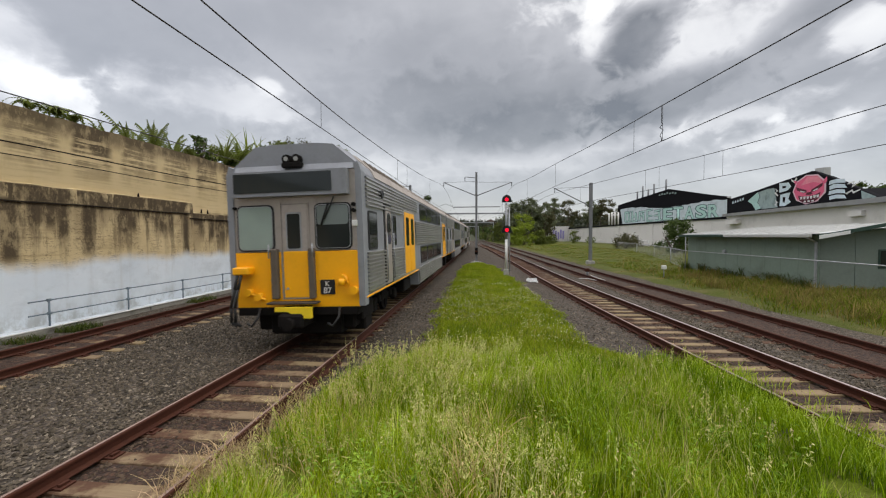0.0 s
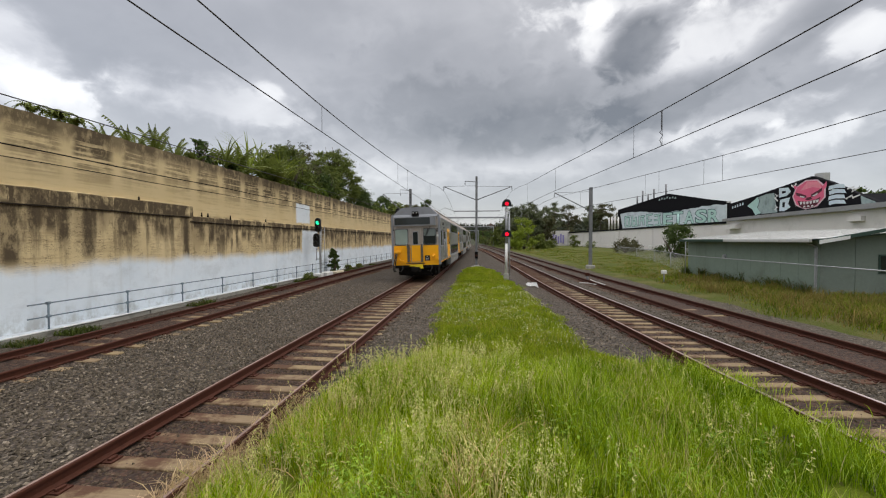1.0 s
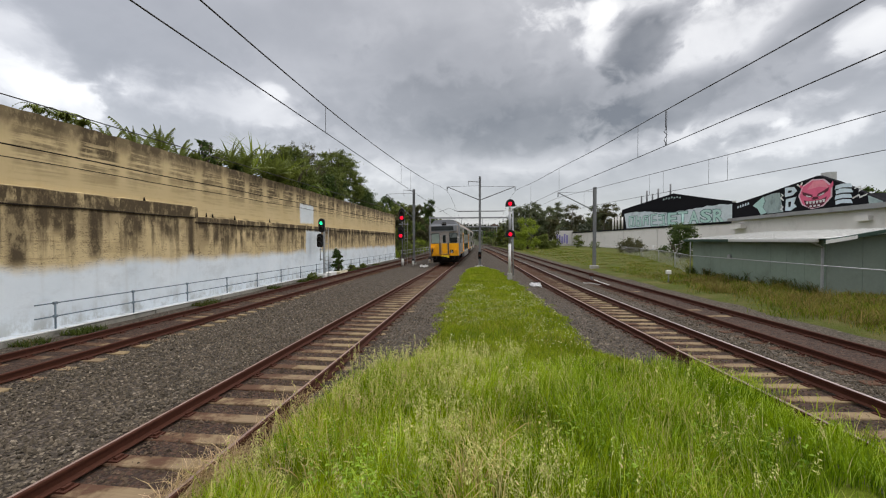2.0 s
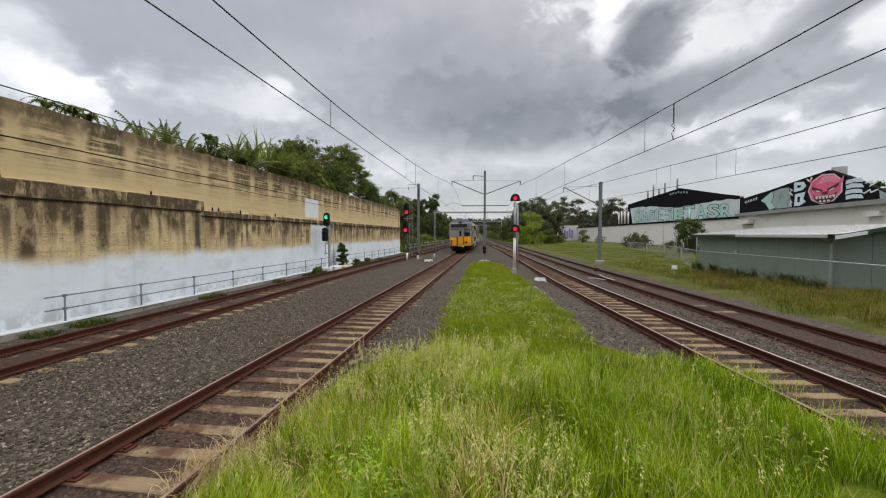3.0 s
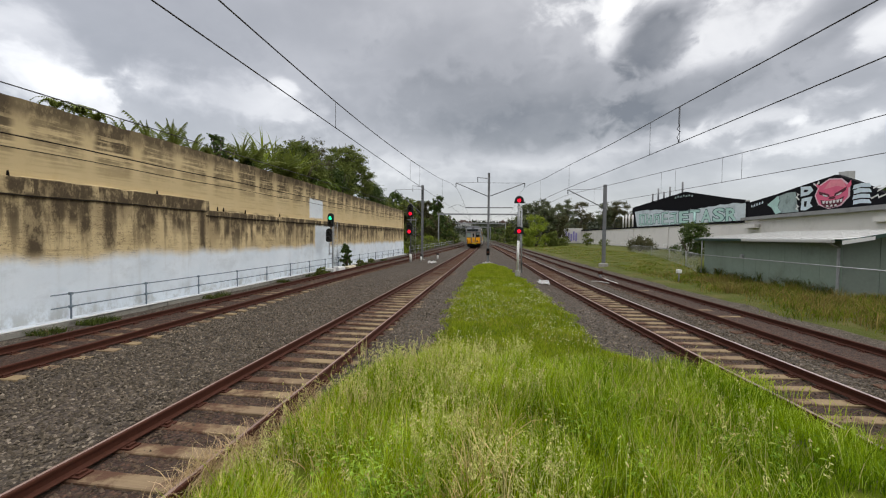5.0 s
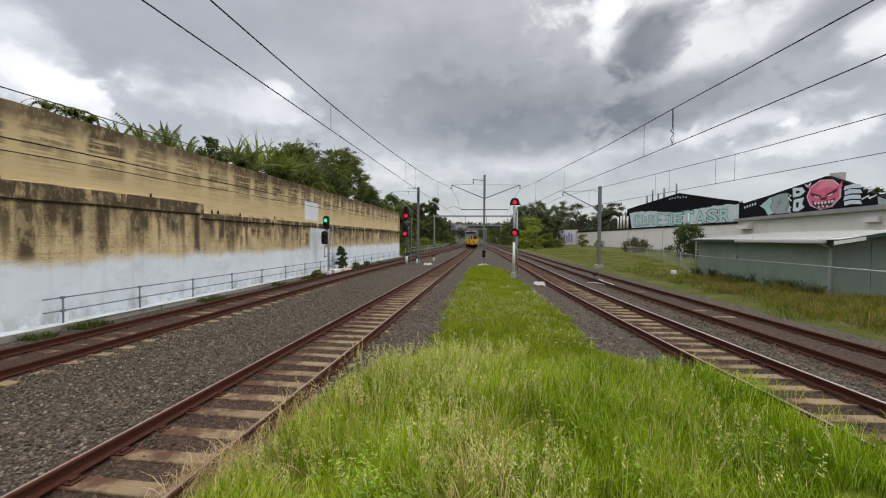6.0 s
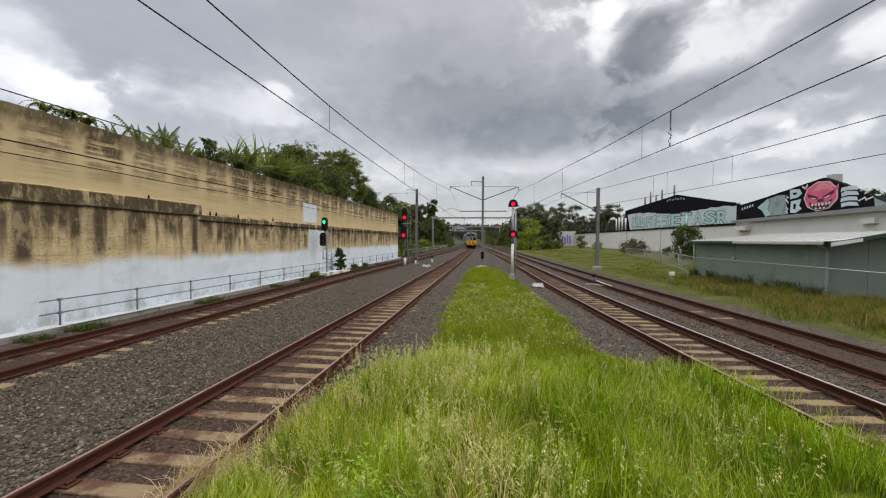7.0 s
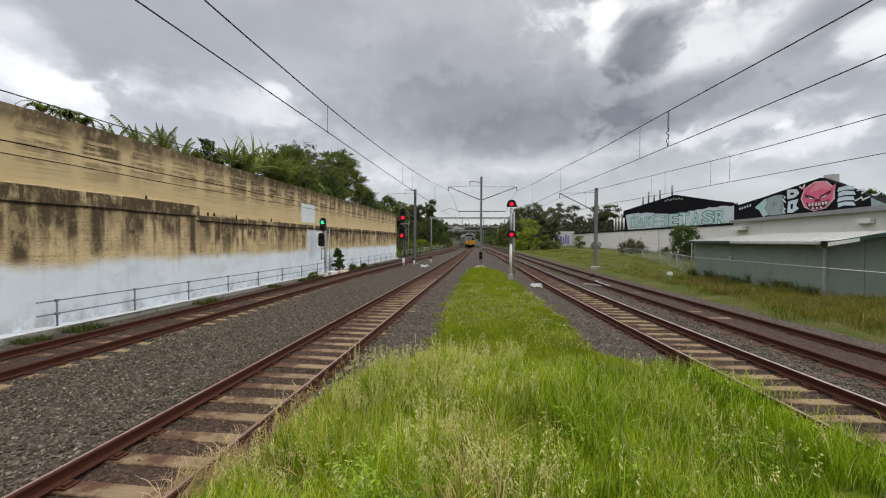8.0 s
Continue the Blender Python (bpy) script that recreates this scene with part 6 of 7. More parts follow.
    for pts in (((9.7, 7.6), (10.3, 7.55), (10.2, 7.35), (9.7, 7.35)), ((9.8, 6.45), (10.2, 6.45), (10.1, 5.9), (9.8, 5.95))):
        plate("painted_shape", DARK, pts, 0.045, 0.006)
    for i, z in enumerate((7.05, 6.62, 6.18, 5.74)):
        sh = 0.12 * (i % 2)
        plate("painted_shape", ICE, [(15.7 + sh, z - 0.10), (16.5, z - 0.02), (17.5 + sh, z - 0.12), (17.4, z + 0.20), (16.6, z + 0.30), (15.8, z + 0.24)], 0.03)
    for i, z in enumerate((6.85, 6.35)):
        plate("painted_shape", ICE, [(16.1, z), (16.8, z - 0.06), (16.9, z + 0.06), (16.2, z + 0.12)], 0.045, 0.006)
    for pts in (((17.7, 6.75), (18.3, 6.85), (18.1, 6.45), (18.9, 6.75), (18.8, 6.83), (18.25, 6.62), (18.4, 6.95), (17.7, 6.85)), ((17.5, 6.05), (18.2, 6.3), (18.3, 6.1), (18.95, 6.25), (18.9, 6.14), (18.25, 5.95), (18.15, 6.15), (17.6, 5.95)), ((11.0, 8.1), (11.4, 7.9), (11.7, 8.2), (11.8, 8.0), (11.4, 7.7), (11.0, 7.95)), ((8.5, 7.5), (9.1, 7.2), (8.7, 7.05), (9.1, 6.7), (9.0, 6.6), (8.45, 7.0), (8.8, 7.2)), ((8.6, 6.3), (9.1, 6.0), (8.7, 5.85), (9.0, 5.6), (8.5, 5.8), (8.8, 6.0))):
        plate("painted_shape", WHITE, pts, 0.035, 0.008)
    plate("painted_patch", HAZE, [(19.0, 6.1), (20.3, 5.52), (20.3, 5.45), (19.1, 5.45)], 0.03, 0.01)
    for i in range(5):
        plate("painted_shape", ICE, [(0.3 + 0.55 * i, 6.55 + 0.06 * i), (0.62 + 0.55 * i, 6.58 + 0.06 * i), (0.55 + 0.55 * i, 6.88 + 0.06 * i), (0.38 + 0.55 * i, 6.84 + 0.06 * i)], 0.03)


def white_boundary():
    ob = thing("boundary_wall", "long off-white masonry wall with a dark coping behind the grass bank", "wall")
    p, q = (27.6, 131.0), (31.6, 52.9)
    L = math.hypot(q[0] - p[0], q[1] - p[1])
    edges = [0, 0.30, 0.55, 0.74, 0.88, 1.0]
    for i, (a, b) in enumerate(zip(edges[:-1], edges[1:])):
        bm = bmesh.new()
        plate_on(bm, p, q, [(a, 0), (b - 0.002, 0), (b - 0.002, 4.75), (a, 4.75)], -0.4, 0.4)
        part("wall_bay", bm, OFFWHITE, ob)
        bm = bmesh.new()
        plate_on(bm, p, q, [(b - 0.004, 0), (b + 0.002, 0), (b + 0.002, 4.7), (b - 0.004, 4.7)], 0.0, 0.18)
        part("pier", bm, OFFWHITE, ob)
    bm = bmesh.new()
    plate_on(bm, p, q, [(0.0, 4.75), (1.0, 4.75), (1.0, 5.05), (0.0, 5.05)], -0.5, 0.62)
    part("coping", bm, DARK, ob, "dark metal coping")
    bm = bmesh.new()
    for s in (0.44, 0.462, 0.485, 0.51):
        a = along(p, q, s, 5.0, -1.0)
        rod(bm, a, (a[0], a[1], 7.6 + 0.5 * math.sin(s * 30)), 0.16)
    part("standpipe", bm, OFFWHITE, ob, "pale upright pipes behind the wall")
    for i in range(26):
        bm = bmesh.new()
        s = 0.08 + i * 0.035
        a = along(p, q, s, 0.3, 2.2)
        rod(bm, a, (a[0], a[1], 1.75), 0.045, seg=6)
        if i < 25:
            b = along(p, q, s + 0.035, 1.7, 2.2)
            rod(bm, (a[0], a[1], 1.7), b, 0.03, seg=5)
        part("fence_post", bm, WHITE, ob)


warehouse_far()
warehouse_near()
white_boundary()
bm = bmesh.new()
p, q = (24.5, 128.0), (27.5, 131.0)
box(bm, 22.6, 28.0, 128.0, 134.0, 0.0, 5.6)
low_hut = solo("hut", bm, OFFWHITE, "small off-white building with mauve spray paint", "building")
bm = bmesh.new()
for i in range(5):
    box(bm, 22.9 + i * 0.75, 23.45 + i * 0.75, 127.94, 127.98, 1.5 + 0.3 * (i % 2), 4.6 - 0.4 * (i % 3))
part("painted_bars", bm, MAUVE, low_hut)


# ---------------- plants ----------------
def leaf_cloud(centres, radii, count, size, rng, squash=0.8, droop=0.0):
    """Small bent leaves scattered through clumps: arrays for from_pydata."""
    c = np.array(centres)
    w = np.array(radii) ** 2
    pick = rng.choice(len(c), count, p=w / w.sum())
    d = rng.normal(size=(count, 3))
    d /= np.linalg.norm(d, axis=1, keepdims=True)
    rad = np.array(radii)[pick] * np.abs(rng.normal(0.55, 0.36, count))
    pos = c[pick] + d * rad[:, None] * (1, 1, squash)
    a = rng.normal(size=(count, 3)) + (0, 0, -droop)
    a /= np.linalg.norm(a, axis=1, keepdims=True)
    b = np.cross(a, rng.normal(size=(count, 3)))
    b /= np.linalg.norm(b, axis=1, keepdims=True)
    s = size * rng.uniform(0.6, 1.4, count)[:, None]
    v = np.stack([pos - a * s, pos + b * s * 0.38 + np.array((0, 0, 0.1)) * s, pos + a * s, pos - b * s * 0.38], 1).reshape(-1, 3)
    f = np.arange(count * 4).reshape(-1, 4)
    return v, f


def grow_tree(name, x, y, z, height, spread, label, leaf, count, size, seed, trunk=0.35, limbs=7, clumps=26, squash=0.75, low=0.45, category="tree", group="trees"):
    rng = np.random.default_rng(seed)
    ob = thing(name, label, category, group)
    ob.location = (x, y, z)
    bm = bmesh.new()
    top = height * 0.72
    lean = rng.normal(0, 0.04, 2) * height
    joints = [Vector((lean[0] * i / 4, lean[1] * i / 4, top * i / 4)) for i in range(5)]
    for i in range(4):
        rod(bm, joints[i], joints[i + 1], trunk * (1 - 0.2 * i), trunk * (0.8 - 0.2 * i), 7)
    centres, radii = [], []
    for i in range(limbs):
        a = rng.uniform(0, 2 * math.pi)
        h = rng.uniform(low, 0.95) * top
        start = Vector((lean[0] * h / top, lean[1] * h / top, h))
        reach = spread * rng.uniform(0.5, 0.95) * (1.1 - 0.5 * (h / top - low))
        end = start + Vector((math.cos(a) * reach, math.sin(a) * reach, height * rng.uniform(0.05, 0.26)))
        mid = start.lerp(end, 0.5) + Vector((0, 0, 0.06 * height))
        rod(bm, start, mid, trunk * 0.38, trunk * 0.25, 5)
        rod(bm, mid, end, trunk * 0.25, trunk * 0.08, 5)
        for _ in range(max(2, 2 * clumps // limbs)):
            c = start.lerp(end, rng.uniform(0.35, 1.12)) + Vector(rng.normal(0, 0.15, 3)) * spread
            centres.append(tuple(c))
            radii.append(spread * rng.uniform(0.10, 0.27))
    for _ in range(4):
        centres.append((lean[0] + rng.normal(0, 0.2) * spread, lean[1] + rng.normal(0, 0.2) * spread, height * rng.uniform(0.78, 0.92)))
        radii.append(spread * rng.uniform(0.22, 0.34))
    part("trunk", bm, BARK, ob)
    v, f = leaf_cloud(centres, radii, count, size, rng, squash)
    v[:, 2] = np.maximum(v[:, 2], 0.05)
    crown = new("crown", mesh_of("crown", v.tolist(), f.tolist(), leaf))
    crown.parent = ob
    return ob


def bush(x, y, z, h, r, label, leaf, count, size, seed, category="bush"):
    rng = np.random.default_rng(seed)
    ob = thing("bush", label, category, "bushes")
    ob.location = (x, y, z)
    for i in range(6):
        bm = bmesh.new()
        a = rng.uniform(0, 2 * math.pi)
        rod(bm, (0, 0, -0.1), (math.cos(a) * r * 0.6, math.sin(a) * r * 0.6, h * rng.uniform(0.5, 0.8)), 0.04 + 0.012 * h, 0.012, 5)
        part("stem", bm, BARK, ob)
    n = 46
    centres, radii = [], []
    for _ in range(n):
        up, a = rng.uniform(0.06, 0.86), rng.uniform(0, 2 * math.pi)
        out = r * (0.95 - 0.75 * max(0.0, up - 0.35)) * rng.uniform(0, 1) ** 0.6
        centres.append((math.cos(a) * out, math.sin(a) * out, h * up))
        radii.append(min(r, h) * rng.uniform(0.14, 0.36))
    v, f = leaf_cloud(centres, radii, count, size, rng, 0.85)
    v[:, 2] = np.maximum(v[:, 2], 0.03)
    crown = new("foliage", mesh_of("foliage", v.tolist(), f.tolist(), leaf))
    crown.parent = ob
    return ob


def strap_plant(name, x, y, z, blades, length, width, label, leaf, seed, arch=0.6, category="plant"):
    """A plant of long arching straps: palm fronds, flax, ginger."""
    rng = np.random.default_rng(seed)
    ob = thing(name, label, category, "plants on the wall")
    ob.location = (x, y, z)
    for i in range(blades):
        a, el, ln = rng.uniform(0, 2 * math.pi), rng.uniform(0.75, 1.45), length * rng.uniform(0.65, 1.15)
        pts = []
        for j in range(7):
            s = j / 6
            e = el - arch * 1.6 * s * s
            pts.append(Vector((math.cos(a) * math.cos(e) * ln * s, math.sin(a) * math.cos(e) * ln * s, math.sin(e) * ln * s + 0.1)))
        side = Vector((-math.sin(a), math.cos(a), 0))
        verts, faces = [], []
        for j, p in enumerate(pts):
            w = width * (0.35 + 1.2 * (j / 6) * (1 - j / 6) * 2) * (1 - (j / 6) ** 4)
            verts += [p - side * w, p + Vector((0, 0, -w * 0.5)), p + side * w]
        for j in range(6):
            b = j * 3
            faces += [(b, b + 1, b + 4, b + 3), (b + 1, b + 2, b + 5, b + 4)]
        lf = new("leaf", mesh_of("leaf", [tuple(v) for v in verts], faces, leaf, True))
        lf.parent = ob
    return ob


def palm_crown(x, y, z, fronds, length, label, seed, name="palm_plant", lo=0.35, hi=1.2, droop=1.0, category="palm", wide=0.26):
    """Feathery fronds with fine leaflets."""
    rng = np.random.default_rng(seed)
    ob = thing(name, label, category, "plants on the wall")
    ob.location = (x, y, z)
    for i in range(fronds):
        a, el, ln = rng.uniform(0, 2 * math.pi), rng.uniform(lo, hi), length * rng.uniform(0.7, 1.1)
        verts, faces = [], []
        side = Vector((-math.sin(a), math.cos(a), 0))
        fwd = Vector((math.cos(a), math.sin(a), -0.5))
        for j in range(16):
            s = (j + 1) / 16
            e = el - droop * s * s
            p = Vector((math.cos(a) * math.cos(e) * ln * s, math.sin(a) * math.cos(e) * ln * s, math.sin(e) * ln * s))
            verts += [p - side * 0.008, p + side * 0.008]
        for j in range(15):
            b = j * 2
            faces.append((b, b + 1, b + 3, b + 2))
            reach = ln * wide * math.sin(math.pi * min(1, (j + 1) / 16 + 0.12))
            for q, sg in ((b, -1), (b + 1, 1)):
                verts.append(verts[q] + side * sg * reach + fwd * ln * 0.10)
                faces.append((q, q + 2, len(verts) - 1))
        lf = new("frond", mesh_of("frond", [tuple(v) for v in verts], faces, LEAF_OLIVE))
        lf.parent = ob
    return ob


# on top of the wall
TOP = 6.05
palm_crown(-12.9, 10.25, TOP + 0.28, 14, 0.55, "small drooping palm on top of the wall", 2, droop=1.3, lo=0.9, hi=1.45)
palm_crown(-12.9, 10.95, TOP + 0.30, 18, 0.66, "small drooping palm on top of the wall", 3, droop=1.4, lo=0.9, hi=1.45)
palm_crown(-12.9, 11.45, TOP + 0.22, 14, 0.58, "small drooping palm on top of the wall", 4, droop=1.3, lo=0.9, hi=1.45)
for i, (y, ln, n) in enumerate(((12.2, 0.55, 6), (12.8, 0.7, 6), (13.4, 1.15, 6), (13.9, 0.95, 7), (14.5, 1.40, 6), (15.0, 1.0, 7), (15.5, 1.2, 6), (16.1, 1.0, 6), (16.7, 0.75, 6))):
    palm_crown(-12.9 - 0.25 * (i % 2), y, TOP, n, ln, "upright feathery ginger plant on top of the wall", 20 + i, "ginger_plant", 0.95, 1.5, 0.25, "plant", 0.15)
for i, (y, h, r) in enumerate(((16.7, 0.6, 0.3), (17.3, 1.4, 0.45), (18.1, 0.9, 0.45), (19.6, 0.6, 0.4))):
    bush(-13.0, y, TOP, h, r, "dark shrub on top of the wall", LEAF_DARK if i % 2 else LEAF_OLIVE, 900, 0.08, 40 + i)
for i, (y, ln) in enumerate(((19.2, 1.7), (20.2, 2.0), (21.2, 2.5), (22.3, 2.8), (23.5, 2.6), (24.8, 2.4), (26.2, 2.2))):
    if i % 3 == 1:
        palm_crown(-13.1, y, TOP, 18, ln, "large spiky palm-like plant on top of the wall", 60 + i, "spiky_plant", 0.6, 1.5, 0.45, "plant")
    else:
        strap_plant("flax_plant", -13.1, y, TOP + 0.2, 30, ln, 0.040, "large spiky flax on top of the wall", LEAF_YELLOW if i % 3 else LEAF_OLIVE, 60 + i, 0.22)
for i, (y, h, r) in enumerate(((25.6, 3.4, 1.0), (27.3, 3.7, 1.1), (29.0, 3.2, 1.2))):
    bush(-13.6, y, TOP, h, r, "open leafy shrub on top of the wall", LEAF_OLIVE, 1700, 0.09, 30 + i)
for i, y in enumerate((28.0, 30.0)):
    strap_plant("banana_plant", -13.0, y, TOP, 8, 1.7, 0.15, "broad-leaved green plant on top of the wall", LEAF_MID, 70 + i, 0.9)
for i, (x, y, h, r) in enumerate(((-14.2, 25.6, 3.0, 1.3), (-14.4, 27.6, 3.5, 1.5), (-14.3, 30.0, 3.4, 1.5), (-13.8, 32.4, 2.4, 1.5), (-13.6, 29.0, 1.6, 1.2))):
    bush(x, y, TOP, h, r, "dense dark shrub on top of the wall", LEAF_DARK if i % 2 else LEAF_OLIVE, 3600, 0.10, 80 + i)


def dome_tree(x, y, z, rx, ry, height, label, leaf, count, size, seed, tilt=0.0):
    """A low spreading tree: short trunk, forked limbs, and flat sprays of leaves in tiers over a dome."""
    rng = np.random.default_rng(seed)
    ob = thing("tree", label, "tree", "trees")
    ob.location = (x, y, z)
    bm = bmesh.new()
    fork = Vector((0.1, -0.1, height * 0.28))
    rod(bm, (0, 0, -0.1), fork, 0.17, 0.13, 7)
    centres, radii = [], []
    for i in range(64):
        a, up = rng.uniform(0, 2 * math.pi), rng.uniform(0.02, 1.0) ** 0.8
        out = math.sqrt(max(0.0, 1 - (up * 0.97) ** 2)) * rng.uniform(0.80, 1.05)
        if up < 0.3:
            out *= 0.72 + 0.28 * up / 0.3
        end = Vector((math.cos(a) * out * rx, math.sin(a) * out * ry, height * (0.12 + 0.88 * up) - tilt * math.sin(a) * out))
        if i % 3 == 0:
            mid = fork.lerp(end, 0.5) + Vector((0, 0, 0.25))
            rod(bm, fork, mid, 0.07, 0.045, 5)
            rod(bm, mid, end, 0.045, 0.012, 5)
        for _ in range(4):
            centres.append(tuple(end * rng.uniform(0.72, 1.0) + Vector(rng.normal(0, 0.16, 3))))
            radii.append(rng.uniform(0.26, 0.62))
    for _ in range(40):
        centres.append((rng.normal(0, 0.35) * rx, rng.normal(0, 0.35) * ry, height * rng.uniform(0.15, 0.8)))
        radii.append(rng.uniform(0.4, 0.8))
    part("trunk", bm, BARK, ob)
    v, f = leaf_cloud(centres, radii, count, size, rng, 0.42)
    v[:, 2] = np.maximum(v[:, 2], 0.03)
    crown = new("crown", mesh_of("crown", v.tolist(), f.tolist(), leaf))
    crown.parent = ob
    return ob


dome_tree(-14.7, 38.2, TOP - 0.3, 2.8, 3.8, 5.9, "dense rounded olive-green tree above the wall", LEAF_OLIVE, 34000, 0.085, 101, 0.5)
dome_tree(-13.5, 43.4, TOP - 0.4, 1.3, 2.6, 2.9, "dark green tree drooping over the wall's edge", LEAF_DARK, 9000, 0.085, 102, 0.6)
for i, (y, h, r) in enumerate(((33.5, 3.0, 1.3), (35.4, 2.4, 1.2), (46.6, 1.5, 1.2), (48.8, 0.9, 1.1), (51.0, 0.6, 0.9))):
    bush(-13.3, y, TOP - 0.05, h, r, "dark scrubby growth along the top of the wall", LEAF_DARK if i % 2 else LEAF_OLIVE, int(1200 + 900 * h), 0.09, 105 + i)
for i, (x, y, h) in enumerate(((-14.6, 29.3, 4.6), (-14.8, 31.2, 4.9), (-14.4, 32.6, 4.3))):
    grow_tree("tree", x, y, TOP, h, 1.15, "thin twiggy tree with sparse leaves above the wall", LEAF_BROWN, 2600, 0.06, 112 + i, 0.06, 22, 66, 0.9, 0.3)

# the wooded bank beyond the wall
rng = random.Random(4)
for i in range(26):
    y = 56.5 + i * 4.0 + rng.uniform(-0.8, 0.8)
    x = (-13.6 - 0.030 * (y - 56) if y < 92 else LINES["siding"](y) - 5.0) - rng.uniform(0.4, 2.4)
    grow_tree("tree", x, y, rng.uniform(0.0, 1.0), rng.uniform(7.0, 9.5), rng.uniform(2.2, 3.0), "dense green tree on the wooded bank beside the track", (LEAF_OLIVE, LEAF_DARK, LEAF_BROWN, LEAF_DARK)[i % 4], 5200, 0.22, 200 + i, 0.2, 10, 44, 0.85, 0.06)
for i in range(22):
    y = 54.5 + i * 4.2
    bush(-12.9 - 0.020 * (y - 55) + rng.uniform(-0.4, 0.3), y, 0.0, rng.uniform(1.6, 3.2), rng.uniform(1.4, 2.0), "bright green shrub on the bank beside the track", LEAF_OLIVE if i % 3 else LEAF_YELLOW, 2000, 0.14, 240 + i)
grow_tree("tree", -14.6, 106, 1.0, 13.2, 2.3, "tall dark pine-like tree on the bank", LEAF_DARK, 6000, 0.24, 301, 0.3, 14, 48, 0.9, 0.2)
grow_tree("tree", -17.6, 100, 1.0, 11.0, 3.2, "dark green tree on the bank", LEAF_DARK, 5000, 0.26, 302, 0.3, 10, 36, 0.8, 0.2)

for i in range(15):
    y = 150 + i * 8.0
    for line, off in (("siding", -6.0), ("outer", 7.5)):
        x = LINES[line](y) + off + math.copysign(rng.uniform(0, 4.0), off)
        grow_tree("tree", x, y, 0.0, rng.uniform(6.0, 9.5), rng.uniform(3.0, 4.2), "grey-green tree beside the tracks far off", (LEAF_DARK, LEAF_BROWN, LEAF_MID)[i % 3], 2600, 0.36, 500 + 2 * i + (off > 0), 0.25, 8, 30, 0.85, 0.06)

# low scrub close beside the tracks where they bend away
for i in range(26):
    y = 112 + i * 5.0
    for line, off in (("siding", -4.2), ("outer", 3.9)):
        if line == "outer" and y < 128:
            continue
        x = LINES[line](y) + off + math.copysign(rng.uniform(0, 1.6), off)
        bush(x, y, 0.0, rng.uniform(2.6, 5.2), rng.uniform(1.8, 2.8), "dense dark scrub beside the tracks far off", (LEAF_DARK, LEAF_OLIVE, LEAF_BROWN)[i % 3], 900, 0.28, 900 + 2 * i + (off > 0))

# trees that close the view where the line bends away
for i in range(22):
    y = 225 + rng.uniform(0, 75)
    x = LINES["outer"](min(y, 258)) + 7 + (i % 11) * 4.2 + rng.uniform(-1.5, 1.5)
    grow_tree("tree", x, y, 0.5, rng.uniform(6.5, 11.0), rng.uniform(3.2, 4.6), "grey-green tree beyond the bend of the line", (LEAF_FAR, LEAF_BROWN, LEAF_FAR, LEAF_DARK)[i % 4], 1800, 0.42, 560 + i, 0.25, 8, 30, 0.8, 0.06)

# the trees on the far side
for i, (x, y, h, s, leaf, n) in enumerate((
        (12.6, 118, 13.8, 5.0, LEAF_GUM, 6500), (17.5, 124, 14.2, 4.6, LEAF_GUM, 5800), (20.5, 130, 14.0, 4.2, LEAF_GUM, 4800), (8.6, 128, 10.0, 4.2, LEAF_GUM, 5000),
        (10.4, 114, 12.5, 4.6, LEAF_GUM, 7000), (15.0, 116, 11.0, 4.6, LEAF_GUM, 6500), (18.5, 118, 9.0, 4.0, LEAF_BROWN, 4500), (7.2, 138, 8.0, 4.0, LEAF_OLIVE, 4000),
        (27, 150, 17.5, 4.8, LEAF_GUM, 5000), (33, 155, 17.0, 5.0, LEAF_BROWN, 5000), (39, 150, 16.2, 5.0, LEAF_GUM, 5000), (44, 150, 16.6, 5.0, LEAF_BROWN, 5000), (23, 148, 15.5, 4.5, LEAF_BROWN, 4500), (50, 152, 17.0, 5.0, LEAF_BROWN, 4500))):
    grow_tree("tree", x, y, 0.3, h, s, {LEAF_GUM: "tall dark eucalyptus with an open crown", LEAF_OLIVE: "olive-green tree beside the tracks", LEAF_BROWN: "olive-brown tree behind the white wall"}[leaf], leaf, n, 0.26, 320 + i, 0.3, 12, 34, 0.62, 0.2 if leaf is not LEAF_GUM else 0.4)
for i, (x, y, h, s) in enumerate(((44, 61, 9.0, 3.2), (48, 63, 9.2, 3.4), (53, 64, 9.4, 3.6), (58, 66, 9.0, 4.0))):
    grow_tree("tree", x + 6, y, 0.3, h + 1.2, s, "dark tree behind the warehouse", LEAF_DARK, 3500, 0.28, 350 + i, 0.3, 9, 30, 0.7, 0.4)
bush(23.4, 50.0, 0.6, 4.2, 2.3, "big dark green bush before the white wall", LEAF_DARK, 7000, 0.12, 400)
bush(23.3, 66.0, 0.6, 2.5, 2.4, "scrubby bush before the white wall", LEAF_BROWN, 2200, 0.13, 402)
bush(26.0, 70.0, 0.6, 1.6, 1.8, "low dry bush before the white wall", LEAF_BROWN, 900, 0.13, 403)
bush(23.1, 100.0, 0.6, 3.7, 1.5, "thin grey-green bush before the white wall", LEAF_OLIVE, 1300, 0.16, 404)
bush(26.6, 98.0, 0.6, 1.9, 1.4, "low bush before the white wall", LEAF_OLIVE, 700, 0.15, 405)
bush(19.0, 108.0, 0.5, 2.2, 2.0, "low bush before the white wall", LEAF_OLIVE, 1100, 0.16, 406)
bush(10.6, 98.0, 0.2, 8.4, 3.4, "tall bright yellow-green bush beside the tracks", LEAF_YELLOW, 11000, 0.17, 407)
bush(7.8, 104.0, 0.2, 5.2, 2.6, "green bush beside the tracks", LEAF_OLIVE, 5000, 0.17, 408)
